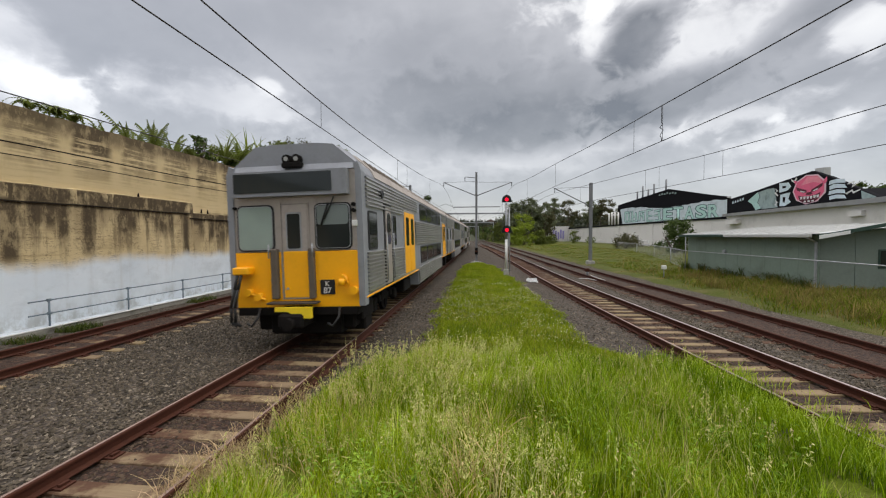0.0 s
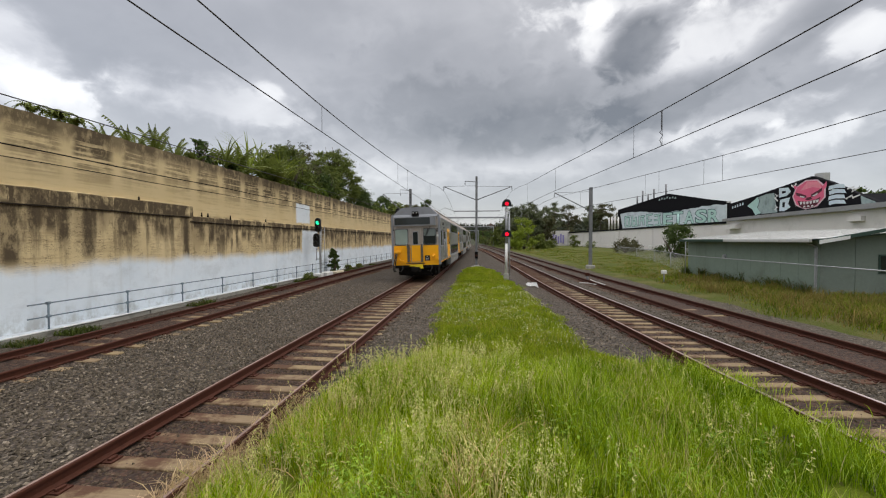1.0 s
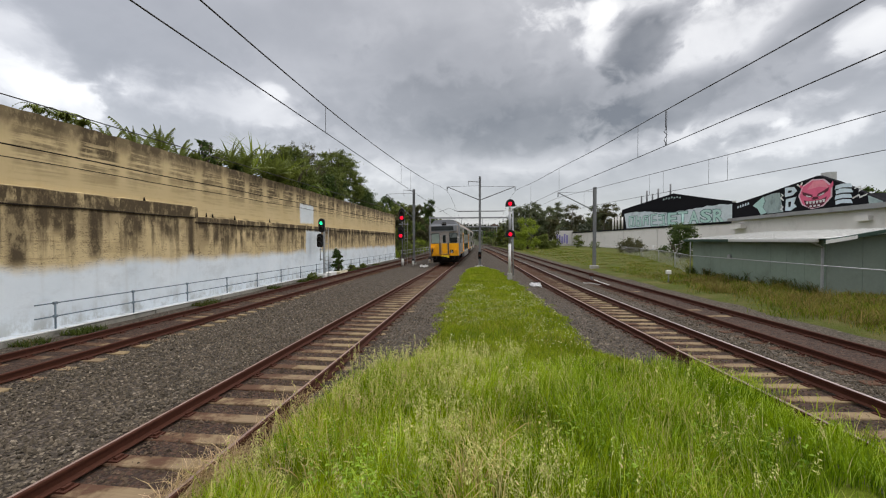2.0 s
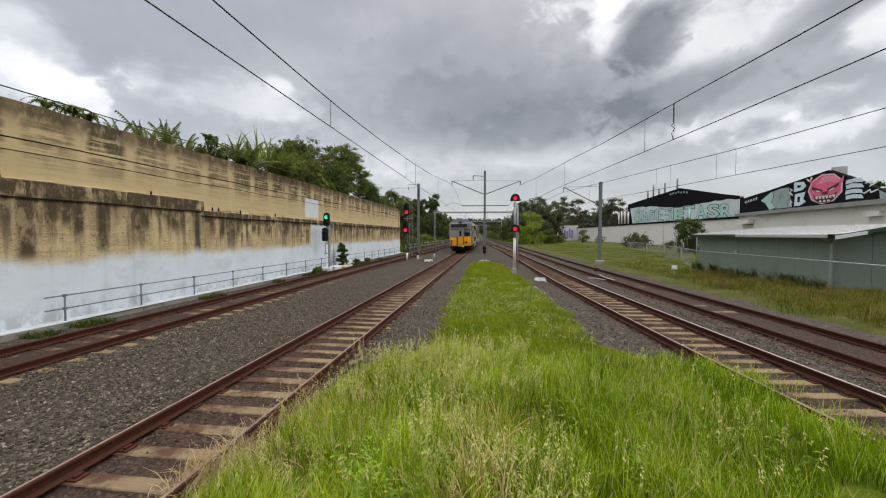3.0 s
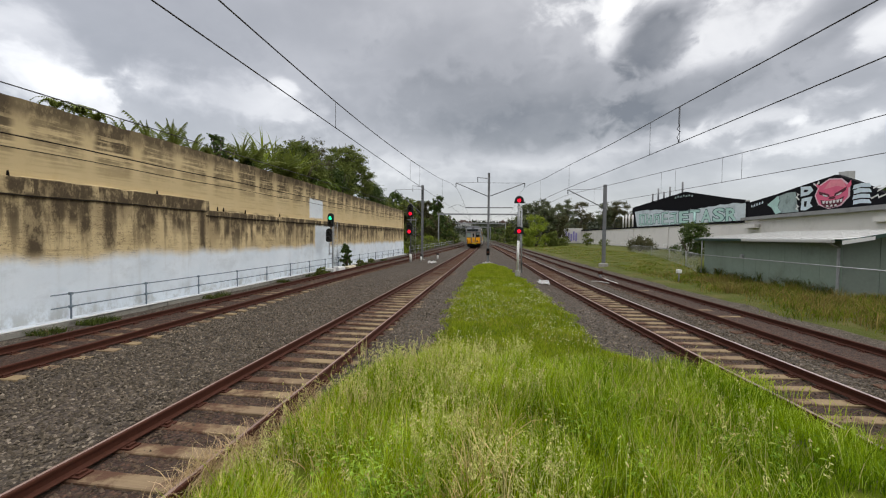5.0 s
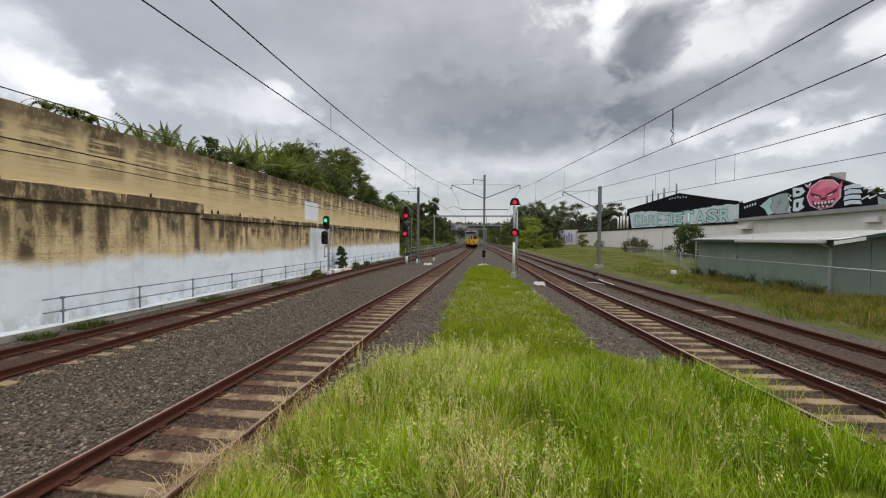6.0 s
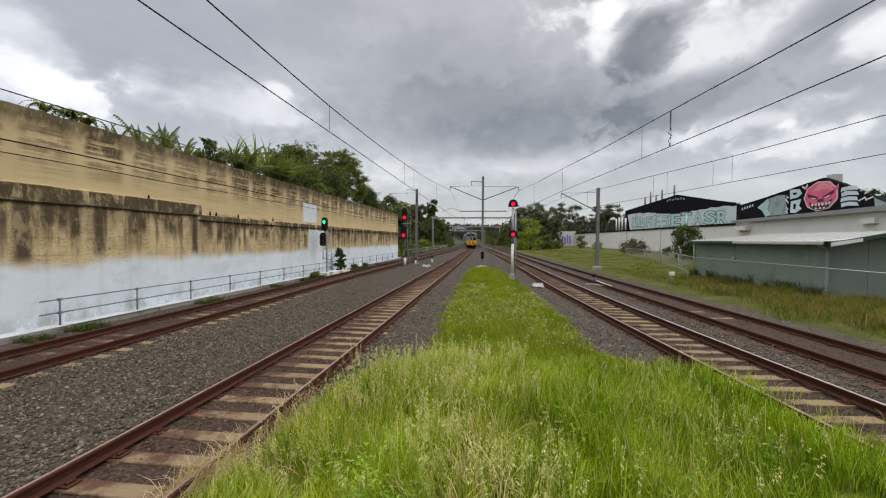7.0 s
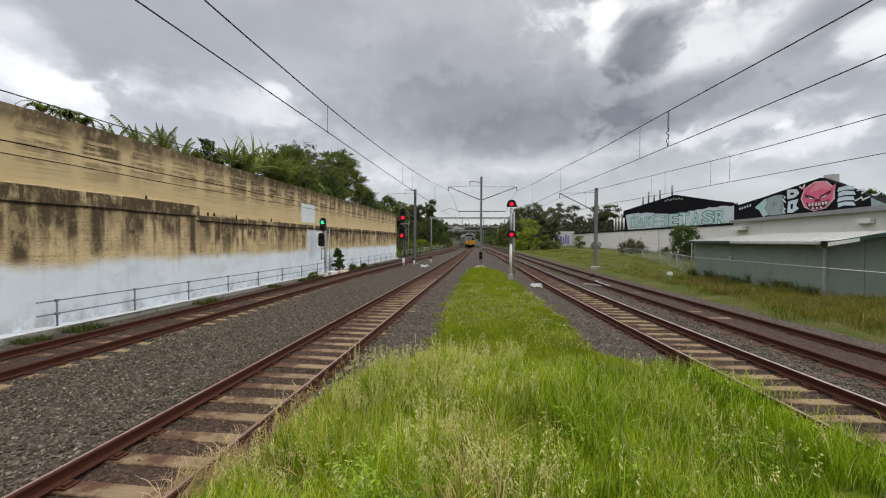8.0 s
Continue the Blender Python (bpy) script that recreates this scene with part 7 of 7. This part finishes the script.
bush(14.4, 99.0, 0.2, 4.2, 2.2, "dark olive bush beside the tracks", LEAF_OLIVE, 6500, 0.17, 409)
bush(16.8, 101.0, 0.2, 2.2, 1.6, "olive bush beside the tracks", LEAF_OLIVE, 3500, 0.17, 410)
for i, (x, y, h) in enumerate(((-11.45, 25.2, 0.45), (-11.5, 30.0, 2.2), (-11.55, 33.5, 0.5), (-11.5, 36.5, 0.4))):
    bush(x, y, 0.0, h, 0.34 + 0.06 * h, "weedy green bush at the foot of the wall", LEAF_OLIVE if h < 1 else LEAF_DARK, 500 + int(700 * h), 0.055 + 0.015 * h, 420 + i, "weed")


def far_woods():
    """Wooded hills far off: one mass of leaf clumps."""
    rng = np.random.default_rng(77)
    n = 2600
    x = rng.uniform(-260, 200, n)
    y = rng.uniform(230, 620, n)
    keep = np.abs(x + 0.06 * y) > -1
    c = [(a, b, far_rise(a, b) + rng.uniform(1.5, 4.5)) for a, b in zip(x[keep], y[keep])]
    v, f = leaf_cloud(c, [rng.uniform(2.5, 5.5) for _ in c], 52000, 1.4, rng, 0.8)
    tagged(new("far_woods", mesh_of("far_woods", v.tolist(), f.tolist(), LEAF_FAR)), "grey-green wooded hillside far beyond the tracks", "woods", "", "stuff")


far_woods()
ROOF_RED, HOUSE = plain("terracotta_roof", (0.16, 0.105, 0.09), 0.8), plain("pale_house_wall", (0.36, 0.35, 0.33), 0.8)
rng = random.Random(9)
for i in range(16):
    x, y = rng.uniform(-95, 25), rng.uniform(300, 470)
    z = far_rise(x, y) + 1.0
    ob = thing("house", "small pale house with a pitched roof on the far hillside", "house", "houses on the hillside")
    w, d, h = rng.uniform(4, 7), rng.uniform(4, 6), rng.uniform(3.5, 5.5)
    bm = bmesh.new()
    box(bm, x - w, x + w, y - d, y + d, z - 2, z + h)
    part("wall", bm, HOUSE, ob)
    bm = bmesh.new()
    prism(bm, [(x - w - 0.5, z + h), (x + w + 0.5, z + h), (x, z + h + 3.2)], y - d - 0.5, y + d + 0.5)
    part("roof", bm, ROOF_RED if i % 3 else TIN, ob)
    for j in (-0.5, 0.4):
        bm = bmesh.new()
        box(bm, x + j * w, x + j * w + 1.4, y - d - 0.08, y - d + 0.02, z + 1.2, z + 2.8)
        part("window", bm, GLASS_DARK, ob)


# ---------------- grass and stones ----------------
def blades(name, xs, ys, zs, height, width, lean, rng, material, label, segs=2, comb=0.0):
    """Curved grass blades, each its own strip; comb: how far neighbours bend the same way."""
    n = len(xs)
    field = np.array([noise.noise(Vector((a * 0.9, b * 0.9, 6.6))) for a, b in zip(xs, ys)]) * 7.0
    a = np.where(rng.uniform(0, 1, n) < comb, field + rng.normal(0, 0.6, n), rng.uniform(0, 2 * math.pi, n))
    face = rng.uniform(0, 2 * math.pi, n)
    h = height
    l = lean * h * rng.uniform(0.15, 1.0, n)
    base = np.stack([xs, ys, zs], 1)
    out = np.stack([np.cos(a) * l, np.sin(a) * l, np.zeros(n)], 1)
    up = np.stack([np.zeros(n), np.zeros(n), h], 1)
    side = np.stack([np.cos(face), np.sin(face), np.zeros(n)], 1) * width[:, None]
    rows = []
    for j in range(segs):
        s = j / segs
        c = base + up * (s * (1 - 0.12 * s * lean)) + out * s * s
        rows += [c - side * (1 - 0.45 * s), c + side * (1 - 0.45 * s)]
    rows.append(base + up * (1 - 0.25 * lean) + out)
    v = np.stack(rows, 1)
    m = 2 * segs + 1
    off = np.arange(n) * m
    faces = []
    for j in range(segs - 1):
        faces += np.stack([off + 2 * j, off + 2 * j + 1, off + 2 * j + 3, off + 2 * j + 2], 1).tolist()
    faces += np.stack([off + 2 * segs - 2, off + 2 * segs - 1, off + 2 * segs], 1).tolist()
    me = bpy.data.meshes.new(name)
    me.from_pydata(v.reshape(-1, 3).tolist(), [], faces)
    me.materials.append(material)
    me.update()
    return tagged(new(name, me), label, "grass", "", "stuff")


def strewn(rng, count, y0, y1, edges, bias=1.0):
    y = y0 + (y1 - y0) * rng.uniform(0, 1, count) ** bias
    e = np.array([edges(v) for v in y])
    x = e[:, 0] + (e[:, 1] - e[:, 0]) * rng.uniform(0, 1, count)
    return x, y


def tall_edges(y):
    a, b = mound_edges(y)
    return a - 0.05, b + 0.3


def tall_grass(name, count, low, high, w0, w1, lean, material, label, seed, comb, thin=-2.0, segs=3, zone=None):
    rng = np.random.default_rng(seed)
    x, y = strewn(rng, count, 1.6, 8.5, tall_edges)
    tuft = np.array([noise.noise(Vector((a * 1.1, b * 1.1, 3.3))) for a, b in zip(x, y)])
    fine = np.array([noise.noise(Vector((a * 3.1, b * 3.1, 1.3))) for a, b in zip(x, y)])
    keep = tuft + 0.6 * fine > thin
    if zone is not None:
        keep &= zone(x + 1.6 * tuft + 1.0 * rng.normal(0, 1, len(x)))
    x, y, tuft, fine = x[keep], y[keep], tuft[keep], fine[keep]
    front = np.clip((8.4 - y + 0.7 * tuft) / 1.1, 0.12, 1)
    ea = np.array([mound_edges(v) for v in y])
    rim = np.clip(np.minimum((x - ea[:, 0] + 0.1) / 0.6, (ea[:, 1] - x + 0.65) / 0.45), 0.0, 1.0)
    h = (low + (high - low) * rng.uniform(0, 1, len(x))) * (1 + 0.55 * tuft + 0.55 * fine) * front * (0.4 + 0.6 * rim)
    zz = np.array([mound_height(a, b) for a, b in zip(x, y)])
    blades(name, x, y, zz - 0.02, h, rng.uniform(w0, w1, len(x)), lean, rng, material, label, segs, comb)


BLEACHED = grass_material("bleached_blades", (0.46, 0.40, 0.14), (0.82, 0.70, 0.40), (0.62, 0.42, 0.24), 0.2)
TAN = grass_material("tan_straw_blades", (0.46, 0.35, 0.13), (0.84, 0.68, 0.36), (0.60, 0.40, 0.18), 0.25)
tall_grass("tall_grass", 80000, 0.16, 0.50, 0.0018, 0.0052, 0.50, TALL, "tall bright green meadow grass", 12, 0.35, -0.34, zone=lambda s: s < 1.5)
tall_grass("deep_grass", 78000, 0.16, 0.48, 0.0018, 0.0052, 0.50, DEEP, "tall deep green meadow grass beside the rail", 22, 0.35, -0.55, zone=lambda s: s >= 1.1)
tall_grass("long_grass", 7000, 0.36, 0.66, 0.0016, 0.0042, 0.6, LONG, "long pale green arching grass over the meadow", 13, 0.35, -0.2, 4, zone=lambda s: s < 2.6)
tall_grass("pale_grass", 13000, 0.14, 0.46, 0.0014, 0.0040, 0.7, LONG, "pale yellow-green grass in drifts through the meadow", 33, 0.5, 0.02, 3, zone=lambda s: s < 1.6)
tall_grass("fine_stems", 7000, 0.26, 0.60, 0.0012, 0.0026, 0.45, BLEACHED, "fine pale stems through the meadow grass", 18, 0.3, -0.2, zone=lambda s: s < 2.4)
BRIGHT = grass_material("bright_blades", (0.34, 0.50, 0.03), (0.68, 0.78, 0.14), (0.74, 0.62, 0.28), 0.16)
tall_grass("bright_grass", 11000, 0.24, 0.56, 0.0022, 0.0050, 0.45, BRIGHT, "bright fresh blades standing through the meadow grass", 37, 0.25, -0.3)
tall_grass("low_weeds", 17000, 0.10, 0.38, 0.007, 0.016, 1.2, WEED, "broad-leaved green weeds low in the meadow grass", 14, 0.2, 0.0)


def meadow_behind():
    rng = np.random.default_rng(71)
    x, y = strewn(rng, 26000, -8.0, 1.7, tall_edges)
    tuft = np.array([noise.noise(Vector((a * 1.1, b * 1.1, 3.3))) for a, b in zip(x, y)])
    zz = np.array([mound_height(a, b) for a, b in zip(x, y)])
    blades("meadow_grass", x, y, zz - 0.02, (0.26 + 0.2 * tuft) * rng.uniform(0.5, 1.3, len(x)), rng.uniform(0.005, 0.011, len(x)), 0.8, rng, TALL, "tall green meadow grass further along the strip", 2, 0.35)


meadow_behind()


def straw_clumps():
    """Dry bleached tussocks standing in the meadow, and stray blades that lean over the near rail."""
    rng = np.random.default_rng(19)
    xs, ys, hs = [], [], []
    for cx, cy, r, n, h in ((0.07, 4.75, 0.12, 90, 0.58), (-0.03, 3.95, 0.15, 110, 0.56), (-0.45, 3.50, 0.20, 100, 0.44), (-1.9, 3.3, 0.4, 150, 0.36), (-0.25, 3.3, 0.15, 60, 0.44), (0.7, 3.2, 0.3, 60, 0.42)):
        xs.append(rng.normal(cx, r, n))
        ys.append(rng.normal(cy, r, n))
        hs.append(h * rng.uniform(0.5, 1.2, n))
    x, y, h = np.concatenate(xs), np.concatenate(ys), np.concatenate(hs)
    zz = np.array([mound_height(a, b) for a, b in zip(x, y)])
    blades("straw_tussocks", x, y, zz - 0.02, h, rng.uniform(0.003, 0.008, len(x)), 1.0, rng, TAN, "bleached dry tussocks in the meadow grass", 4, 0.5)
    n = 2600
    y = rng.uniform(3.6, 8.4, n)
    x = LINES_INNER(y) - 0.75 + np.abs(rng.normal(0, 0.42, n)) - 0.25
    ok = np.array([noise.noise(Vector((a * 1.6, b * 1.6, 4.4))) > -0.05 for a, b in zip(x, y)])
    x, y = x[ok], y[ok]
    blades("rail_grass", x, y, np.full(len(x), -0.02), rng.uniform(0.12, 0.40, len(x)), rng.uniform(0.003, 0.006, len(x)), 0.9, rng, LONG, "thin green and straw grass growing through the track", 3, 0.4)


def LINES_INNER(y):
    return np.array([LINES["inner"](v) for v in y])


straw_clumps()
rng = np.random.default_rng(15)

x, y = strewn(rng, 72000, 8.0, 40.0, lambda v: (mound_edges(v)[0] - 0.3, mound_edges(v)[1] + 0.3), 1.5)
inside = np.array([min(a - mound_edges(b)[0], mound_edges(b)[1] - a) + 0.45 * noise.noise(Vector((a * 1.7, b * 0.9, 7.7))) for a, b in zip(x, y)])
keep = (inside > -0.08) & (np.array([noise.noise(Vector((a * 1.1, b * 0.6, 3.7))) for a, b in zip(x, y)]) > (y - 36.5) / 5)
x, y = x[keep], y[keep]
tuft = np.array([noise.noise(Vector((a * 1.3, b * 1.3, 8.1))) for a, b in zip(x, y)])
zz = np.array([mound_height(a, b) for a, b in zip(x, y)])
blades("short_grass", x, y, zz - 0.01, (0.15 + 0.11 * tuft) * rng.uniform(0.5, 1.3, len(x)), rng.uniform(0.003, 0.007, len(x)) * (1 + y / 30), 0.8, rng, SHORT, "short green grass and clover on the strip", 2)


def verge_edges(y):
    e = LINES["outer"](y) + 2.3
    return e, min(e + 13, 31.0)


def verge_blades(name, count, seed, low, high, material, label, want, wide):
    rng = np.random.default_rng(seed)
    x, y = strewn(rng, count, 6, 110, verge_edges, 1.9)
    near = np.array([LINES["outer"](v) + 2.3 for v in y])
    tuft = np.array([noise.noise(Vector((a * 0.5, b * 0.4, 5.1))) + 0.5 * noise.noise(Vector((a * 1.7, b * 1.5, 2.1))) for a, b in zip(x, y)])
    keep = ~((x > 14.85) & (y > 18.9) & (y < 31.2)) & want(x, y, tuft, x - near)
    x, y, near, tuft = x[keep], y[keep], near[keep], tuft[keep]
    zz = np.array([verge_height(a, b) for a, b in zip(x, y)])
    h = (low + (high - low) * np.clip(0.5 + tuft, 0, 1)) * np.clip((x - near) / 1.6, 0.22, 1) * np.clip(1.45 - y / 40, 0.35, 1) * rng.uniform(0.5, 1.3, len(x))
    blades(name, x, y, zz - 0.02, h, rng.uniform(0.004, 0.008, len(x)) * wide * (1 + y / 28), 1.0, rng, material, label, 2, 0.6)


verge_blades("verge_grass", 92000, 16, 0.10, 0.42, VERGE, "rough green grass on the bank beside the track", lambda x, y, t, d: (t > -0.55) & (d > 0.9 + 0.9 * t), 1.0)
verge_blades("straw_grass", 60000, 17, 0.16, 0.55, STRAW, "taller straw-brown grass on the bank before the shed", lambda x, y, t, d: (d > 1.2 + 2.6 * t) & (y < 30) & (t < 0.22 + 0.02 * d), 1.0)

def verge_tussocks():
    """Taller tussocks and weeds before the shed and along its foot."""
    rng = np.random.default_rng(83)
    for name, material, label, spots in (
            ("straw_tussocks", STRAW, "tall straw-coloured tussocks before the shed", [(rng.uniform(11.2, 14.4), rng.uniform(9, 26), rng.uniform(0.15, 0.4), 70, rng.uniform(0.45, 0.85)) for _ in range(42)]),
            ("green_tussocks", VERGE, "rank green tussocks on the bank", [(rng.uniform(10.6, 14.5), rng.uniform(9, 27), rng.uniform(0.2, 0.5), 80, rng.uniform(0.35, 0.65)) for _ in range(34)] + [(rng.uniform(12.0, 13.5), rng.uniform(10.5, 14.5), 0.3, 90, 0.6) for _ in range(10)]),
            ("foot_weeds", WEED_DARK, "dark weeds along the foot of the shed", [(14.75, rng.uniform(19.2, 30.5), rng.uniform(0.06, 0.2), 40, rng.uniform(0.5, 0.95)) for _ in range(34)])):
        xs = np.concatenate([rng.normal(a, r if a < 14.7 else 0.06, n) for a, b, r, n, h in spots])
        ys = np.concatenate([rng.normal(b, r, n) for a, b, r, n, h in spots])
        hs = np.concatenate([h * rng.uniform(0.4, 1.1, n) for a, b, r, n, h in spots])
        zz = np.array([verge_height(a, b) for a, b in zip(xs, ys)])
        blades(name, xs, ys, zz - 0.02, hs, rng.uniform(0.006, 0.014, len(xs)), 0.9, rng, material, label, 3, 0.3)


WEED_DARK = grass_material("dark_weed_leaves", (0.040, 0.060, 0.012), (0.120, 0.150, 0.035), (0.18, 0.14, 0.06), 0.15)
verge_tussocks()

# dry seed stalks that stand over the tall grass
x, y = strewn(rng, 2500, 2.0, 7.8, tall_edges, 1.1)
x = np.where(rng.uniform(0, 1, len(x)) < 0.8, np.minimum(x, 1.6 - x), x)
ok = np.array([noise.noise(Vector((a * 0.9, b * 0.9, 9.9))) + 0.5 * noise.noise(Vector((a * 3, b * 3, 9.9))) > 0.04 for a, b in zip(x, y)])
x, y = x[ok], y[ok]
zz = np.array([mound_height(a, b) for a, b in zip(x, y)])
DRY = grass_material("dry_stalks", (0.46, 0.49, 0.13), (0.84, 0.78, 0.36), (0.70, 0.52, 0.30), 0.2)
verts, faces = [], []
for a, b, c in zip(x, y, zz):
    hh = rng.uniform(0.34, 0.72)
    d = rng.uniform(0, 2 * math.pi)
    le = rng.uniform(0.05, 0.42) * hh
    tip = Vector((a + math.cos(d) * le, b + math.sin(d) * le, c + hh))
    root = Vector((a, b, c))
    mid = root.lerp(tip, 0.6) + Vector((0, 0, 0.03))
    i = len(verts)
    w = 0.0016
    verts += [(a - w, b, c), (a + w, b, c), (mid.x + w, mid.y, mid.z), (mid.x - w, mid.y, mid.z), tuple(tip)]
    faces += [(i, i + 1, i + 2, i + 3), (i + 3, i + 2, i + 4)]
    sway = Vector((math.cos(d), math.sin(d), 0))
    for _ in range(16):
        s = rng.uniform(0.68, 1.03)
        p = root.lerp(tip, s) + Vector(rng.normal(0, 0.010, 3)) + sway * 0.03 * rng.uniform(0, 1)
        q = p + sway * rng.uniform(0.006, 0.032) + Vector((rng.normal(0, 0.008), rng.normal(0, 0.008), rng.uniform(-0.036, 0.026)))
        j = len(verts)
        m = p.lerp(q, 0.5)
        verts += [tuple(p), (m.x + 0.0062, m.y, m.z + 0.003), tuple(q), (m.x - 0.0062, m.y, m.z - 0.002)]
        faces.append((j, j + 1, j + 2, j + 3))
tagged(new("seed_stalks", mesh_of("seed_stalks", verts, faces, DRY)), "dry straw-coloured seed heads over the tall grass", "grass", "", "stuff")



def leafy_weeds():
    """Leafy stems in clumps low in the meadow: pairs of lance-shaped leaves up each stem."""
    rng = np.random.default_rng(91)
    verts, faces = [], []
    for cx, cy, spread, stems in ((-1.05, 3.25, 0.22, 34), (-0.75, 3.0, 0.20, 30), (-1.35, 3.75, 0.18, 20), (-0.9, 4.1, 0.16, 14), (0.35, 3.1, 0.22, 16), (1.6, 3.9, 0.25, 16), (1.9, 5.6, 0.2, 14), (0.9, 4.9, 0.2, 12), (2.8, 4.6, 0.3, 18), (-1.9, 4.4, 0.2, 12)):
        for _ in range(stems):
            a, b = rng.normal(cx, spread), rng.normal(cy, spread)
            h, turn = rng.uniform(0.30, 0.58), rng.uniform(0, 2 * math.pi)
            root = Vector((a, b, mound_height(a, b)))
            tip = root + Vector((math.cos(turn) * 0.25 * h, math.sin(turn) * 0.25 * h, h))
            i = len(verts)
            verts += [tuple(root + Vector((0.003, 0, 0))), tuple(root - Vector((0.003, 0, 0))), tuple(tip)]
            faces.append((i, i + 1, i + 2))
            for j in range(9):
                p = root.lerp(tip, 0.25 + 0.75 * j / 8)
                w = turn + 2.4 * j + rng.normal(0, 0.3)
                ln = rng.uniform(0.06, 0.11) * (1.15 - 0.5 * j / 8)
                out = Vector((math.cos(w), math.sin(w), rng.uniform(0.0, 0.7))).normalized()
                side = out.cross(Vector((0, 0, 1))).normalized() * ln * 0.20
                i = len(verts)
                verts += [tuple(p), tuple(p + out * ln * 0.5 + side), tuple(p + out * ln + Vector((0, 0, -0.25 * ln))), tuple(p + out * ln * 0.5 - side)]
                faces += [(i, i + 1, i + 2), (i, i + 2, i + 3)]
    tagged(new("leafy_weeds", mesh_of("leafy_weeds", verts, faces, WEED)), "leafy dark green weeds low in the meadow grass", "weeds", "", "stuff")


leafy_weeds()
# withered stalks leaning over the rail
rng2 = np.random.default_rng(44)
wx, wy = np.concatenate((rng2.uniform(-3.15, -2.2, 1100), rng2.normal(-2.92, 0.14, 500), rng2.normal(-3.05, 0.10, 300))), np.concatenate((rng2.uniform(2.8, 6.0, 1100), rng2.normal(4.05, 0.22, 500), rng2.normal(3.7, 0.16, 300)))
WITHERED = grass_material("withered_stalks", (0.34, 0.25, 0.12), (0.74, 0.60, 0.35), (0.58, 0.42, 0.27), 0.3)
blades("withered_stalks", wx, wy, np.full(1900, -0.03), rng2.uniform(0.12, 0.46, 1900), rng2.uniform(0.0024, 0.0062, 1900), 1.2, rng2, WITHERED, "withered tan and pinkish stalks leaning over the rail", 3, 0.4)
# weeds along the foot of the wall
wx, wy = rng2.uniform(-11.78, -11.15, 16000), 8.5 + 33 * rng2.uniform(0, 1, 16000)
ok = np.array([noise.noise(Vector((0.3, b * 0.75, 2.2))) + 0.5 * noise.noise(Vector((1.3, b * 2.5, 2.2))) > 0.14 - 0.5 * math.exp(-((b - 10.4) / 0.35) ** 2) for b in wy])
wx, wy = wx[ok], wy[ok]
blades("wall_weeds", wx, wy, np.full(len(wx), -0.06), rng2.uniform(0.08, 0.34, len(wx)), rng2.uniform(0.006, 0.016, len(wx)), 1.0, rng2, WEED_DARK, "low green weeds along the wall footing", 2, 0.3)

# small white clover flowers
x, y = strewn(rng, 3000, 9.0, 22.5, mound_edges, 0.8)
ok = np.array([noise.noise(Vector((a * 0.8, b * 0.5, 1.1))) + 0.5 * math.exp(-((b - 15.5) / 3.5) ** 2) > 0.12 for a, b in zip(x, y)])
x, y = x[ok], y[ok]
verts, faces = [], []
for a, b in zip(x, y):
    c = mound_height(a, b) + rng.uniform(0.08, 0.15)
    r = rng.uniform(0.008, 0.014)
    i = len(verts)
    verts += [(a - r, b, c), (a, b - r, c), (a + r, b, c), (a, b + r, c), (a, b, c + r), (a, b, c - r * 0.6)]
    faces += [(i, i + 1, i + 4), (i + 1, i + 2, i + 4), (i + 2, i + 3, i + 4), (i + 3, i, i + 4), (i + 1, i, i + 5), (i + 2, i + 1, i + 5), (i + 3, i + 2, i + 5), (i, i + 3, i + 5)]
tagged(new("clover_flowers", mesh_of("clover_flowers", verts, faces, plain("clover_white", (0.74, 0.72, 0.38), 0.8))), "small creamy white clover flowers in the short grass", "flowers", "", "stuff")

# loose stones of the ballast near the camera
def stones():
    n = 50000
    rng = np.random.default_rng(31)
    y = 1.5 + 26 * rng.beta(1.0, 2.4, n)
    zone = rng.choice(6, n, p=(0.48, 0.13, 0.12, 0.10, 0.06, 0.11))
    lo = np.array((-8.75, -4.40, -2.95, 4.60, 2.6, 6.1))[zone]
    hi = np.array((-4.55, -3.1, -1.2, 5.9, 4.6, 7.3))[zone]
    x = lo + (hi - lo) * rng.uniform(0, 1, n)
    s = 0.010 + 0.020 * rng.uniform(0, 1, n) ** 1.5
    shape = np.array(((1, 0, 0), (0.3, 0.9, 0.1), (-0.8, 0.6, -0.1), (-0.7, -0.7, 0.1), (0.5, -0.85, 0), (0.1, 0.05, 0.95), (0, 0, -0.7)))
    jit = rng.normal(0, 0.24, (n, 7, 3))
    p = (shape[None] + jit) * s[:, None, None]
    a = rng.uniform(0, 2 * math.pi, n)
    c, sn = np.cos(a)[:, None], np.sin(a)[:, None]
    px, py = p[..., 0] * c - p[..., 1] * sn, p[..., 0] * sn + p[..., 1] * c
    base = np.array([ground_height(u, w) for u, w in zip(x, y)]) + s * 0.42 - np.where((zone == 1) | (zone == 3), 0.008, 0.0)
    v = np.stack([px + x[:, None], py + y[:, None], p[..., 2] + base[:, None]], -1).reshape(-1, 3)
    tri = np.array([(i, (i + 1) % 5, 5) for i in range(5)] + [((i + 1) % 5, i, 6) for i in range(5)])
    f = (np.arange(n)[:, None, None] * 7 + tri[None]).reshape(-1, 3)
    tagged(new("ballast_stones", mesh_of("ballast_stones", v.tolist(), f.tolist(), STONE)), "loose grey crushed stones of the ballast", "stones", "", "stuff")


stones()

motions()
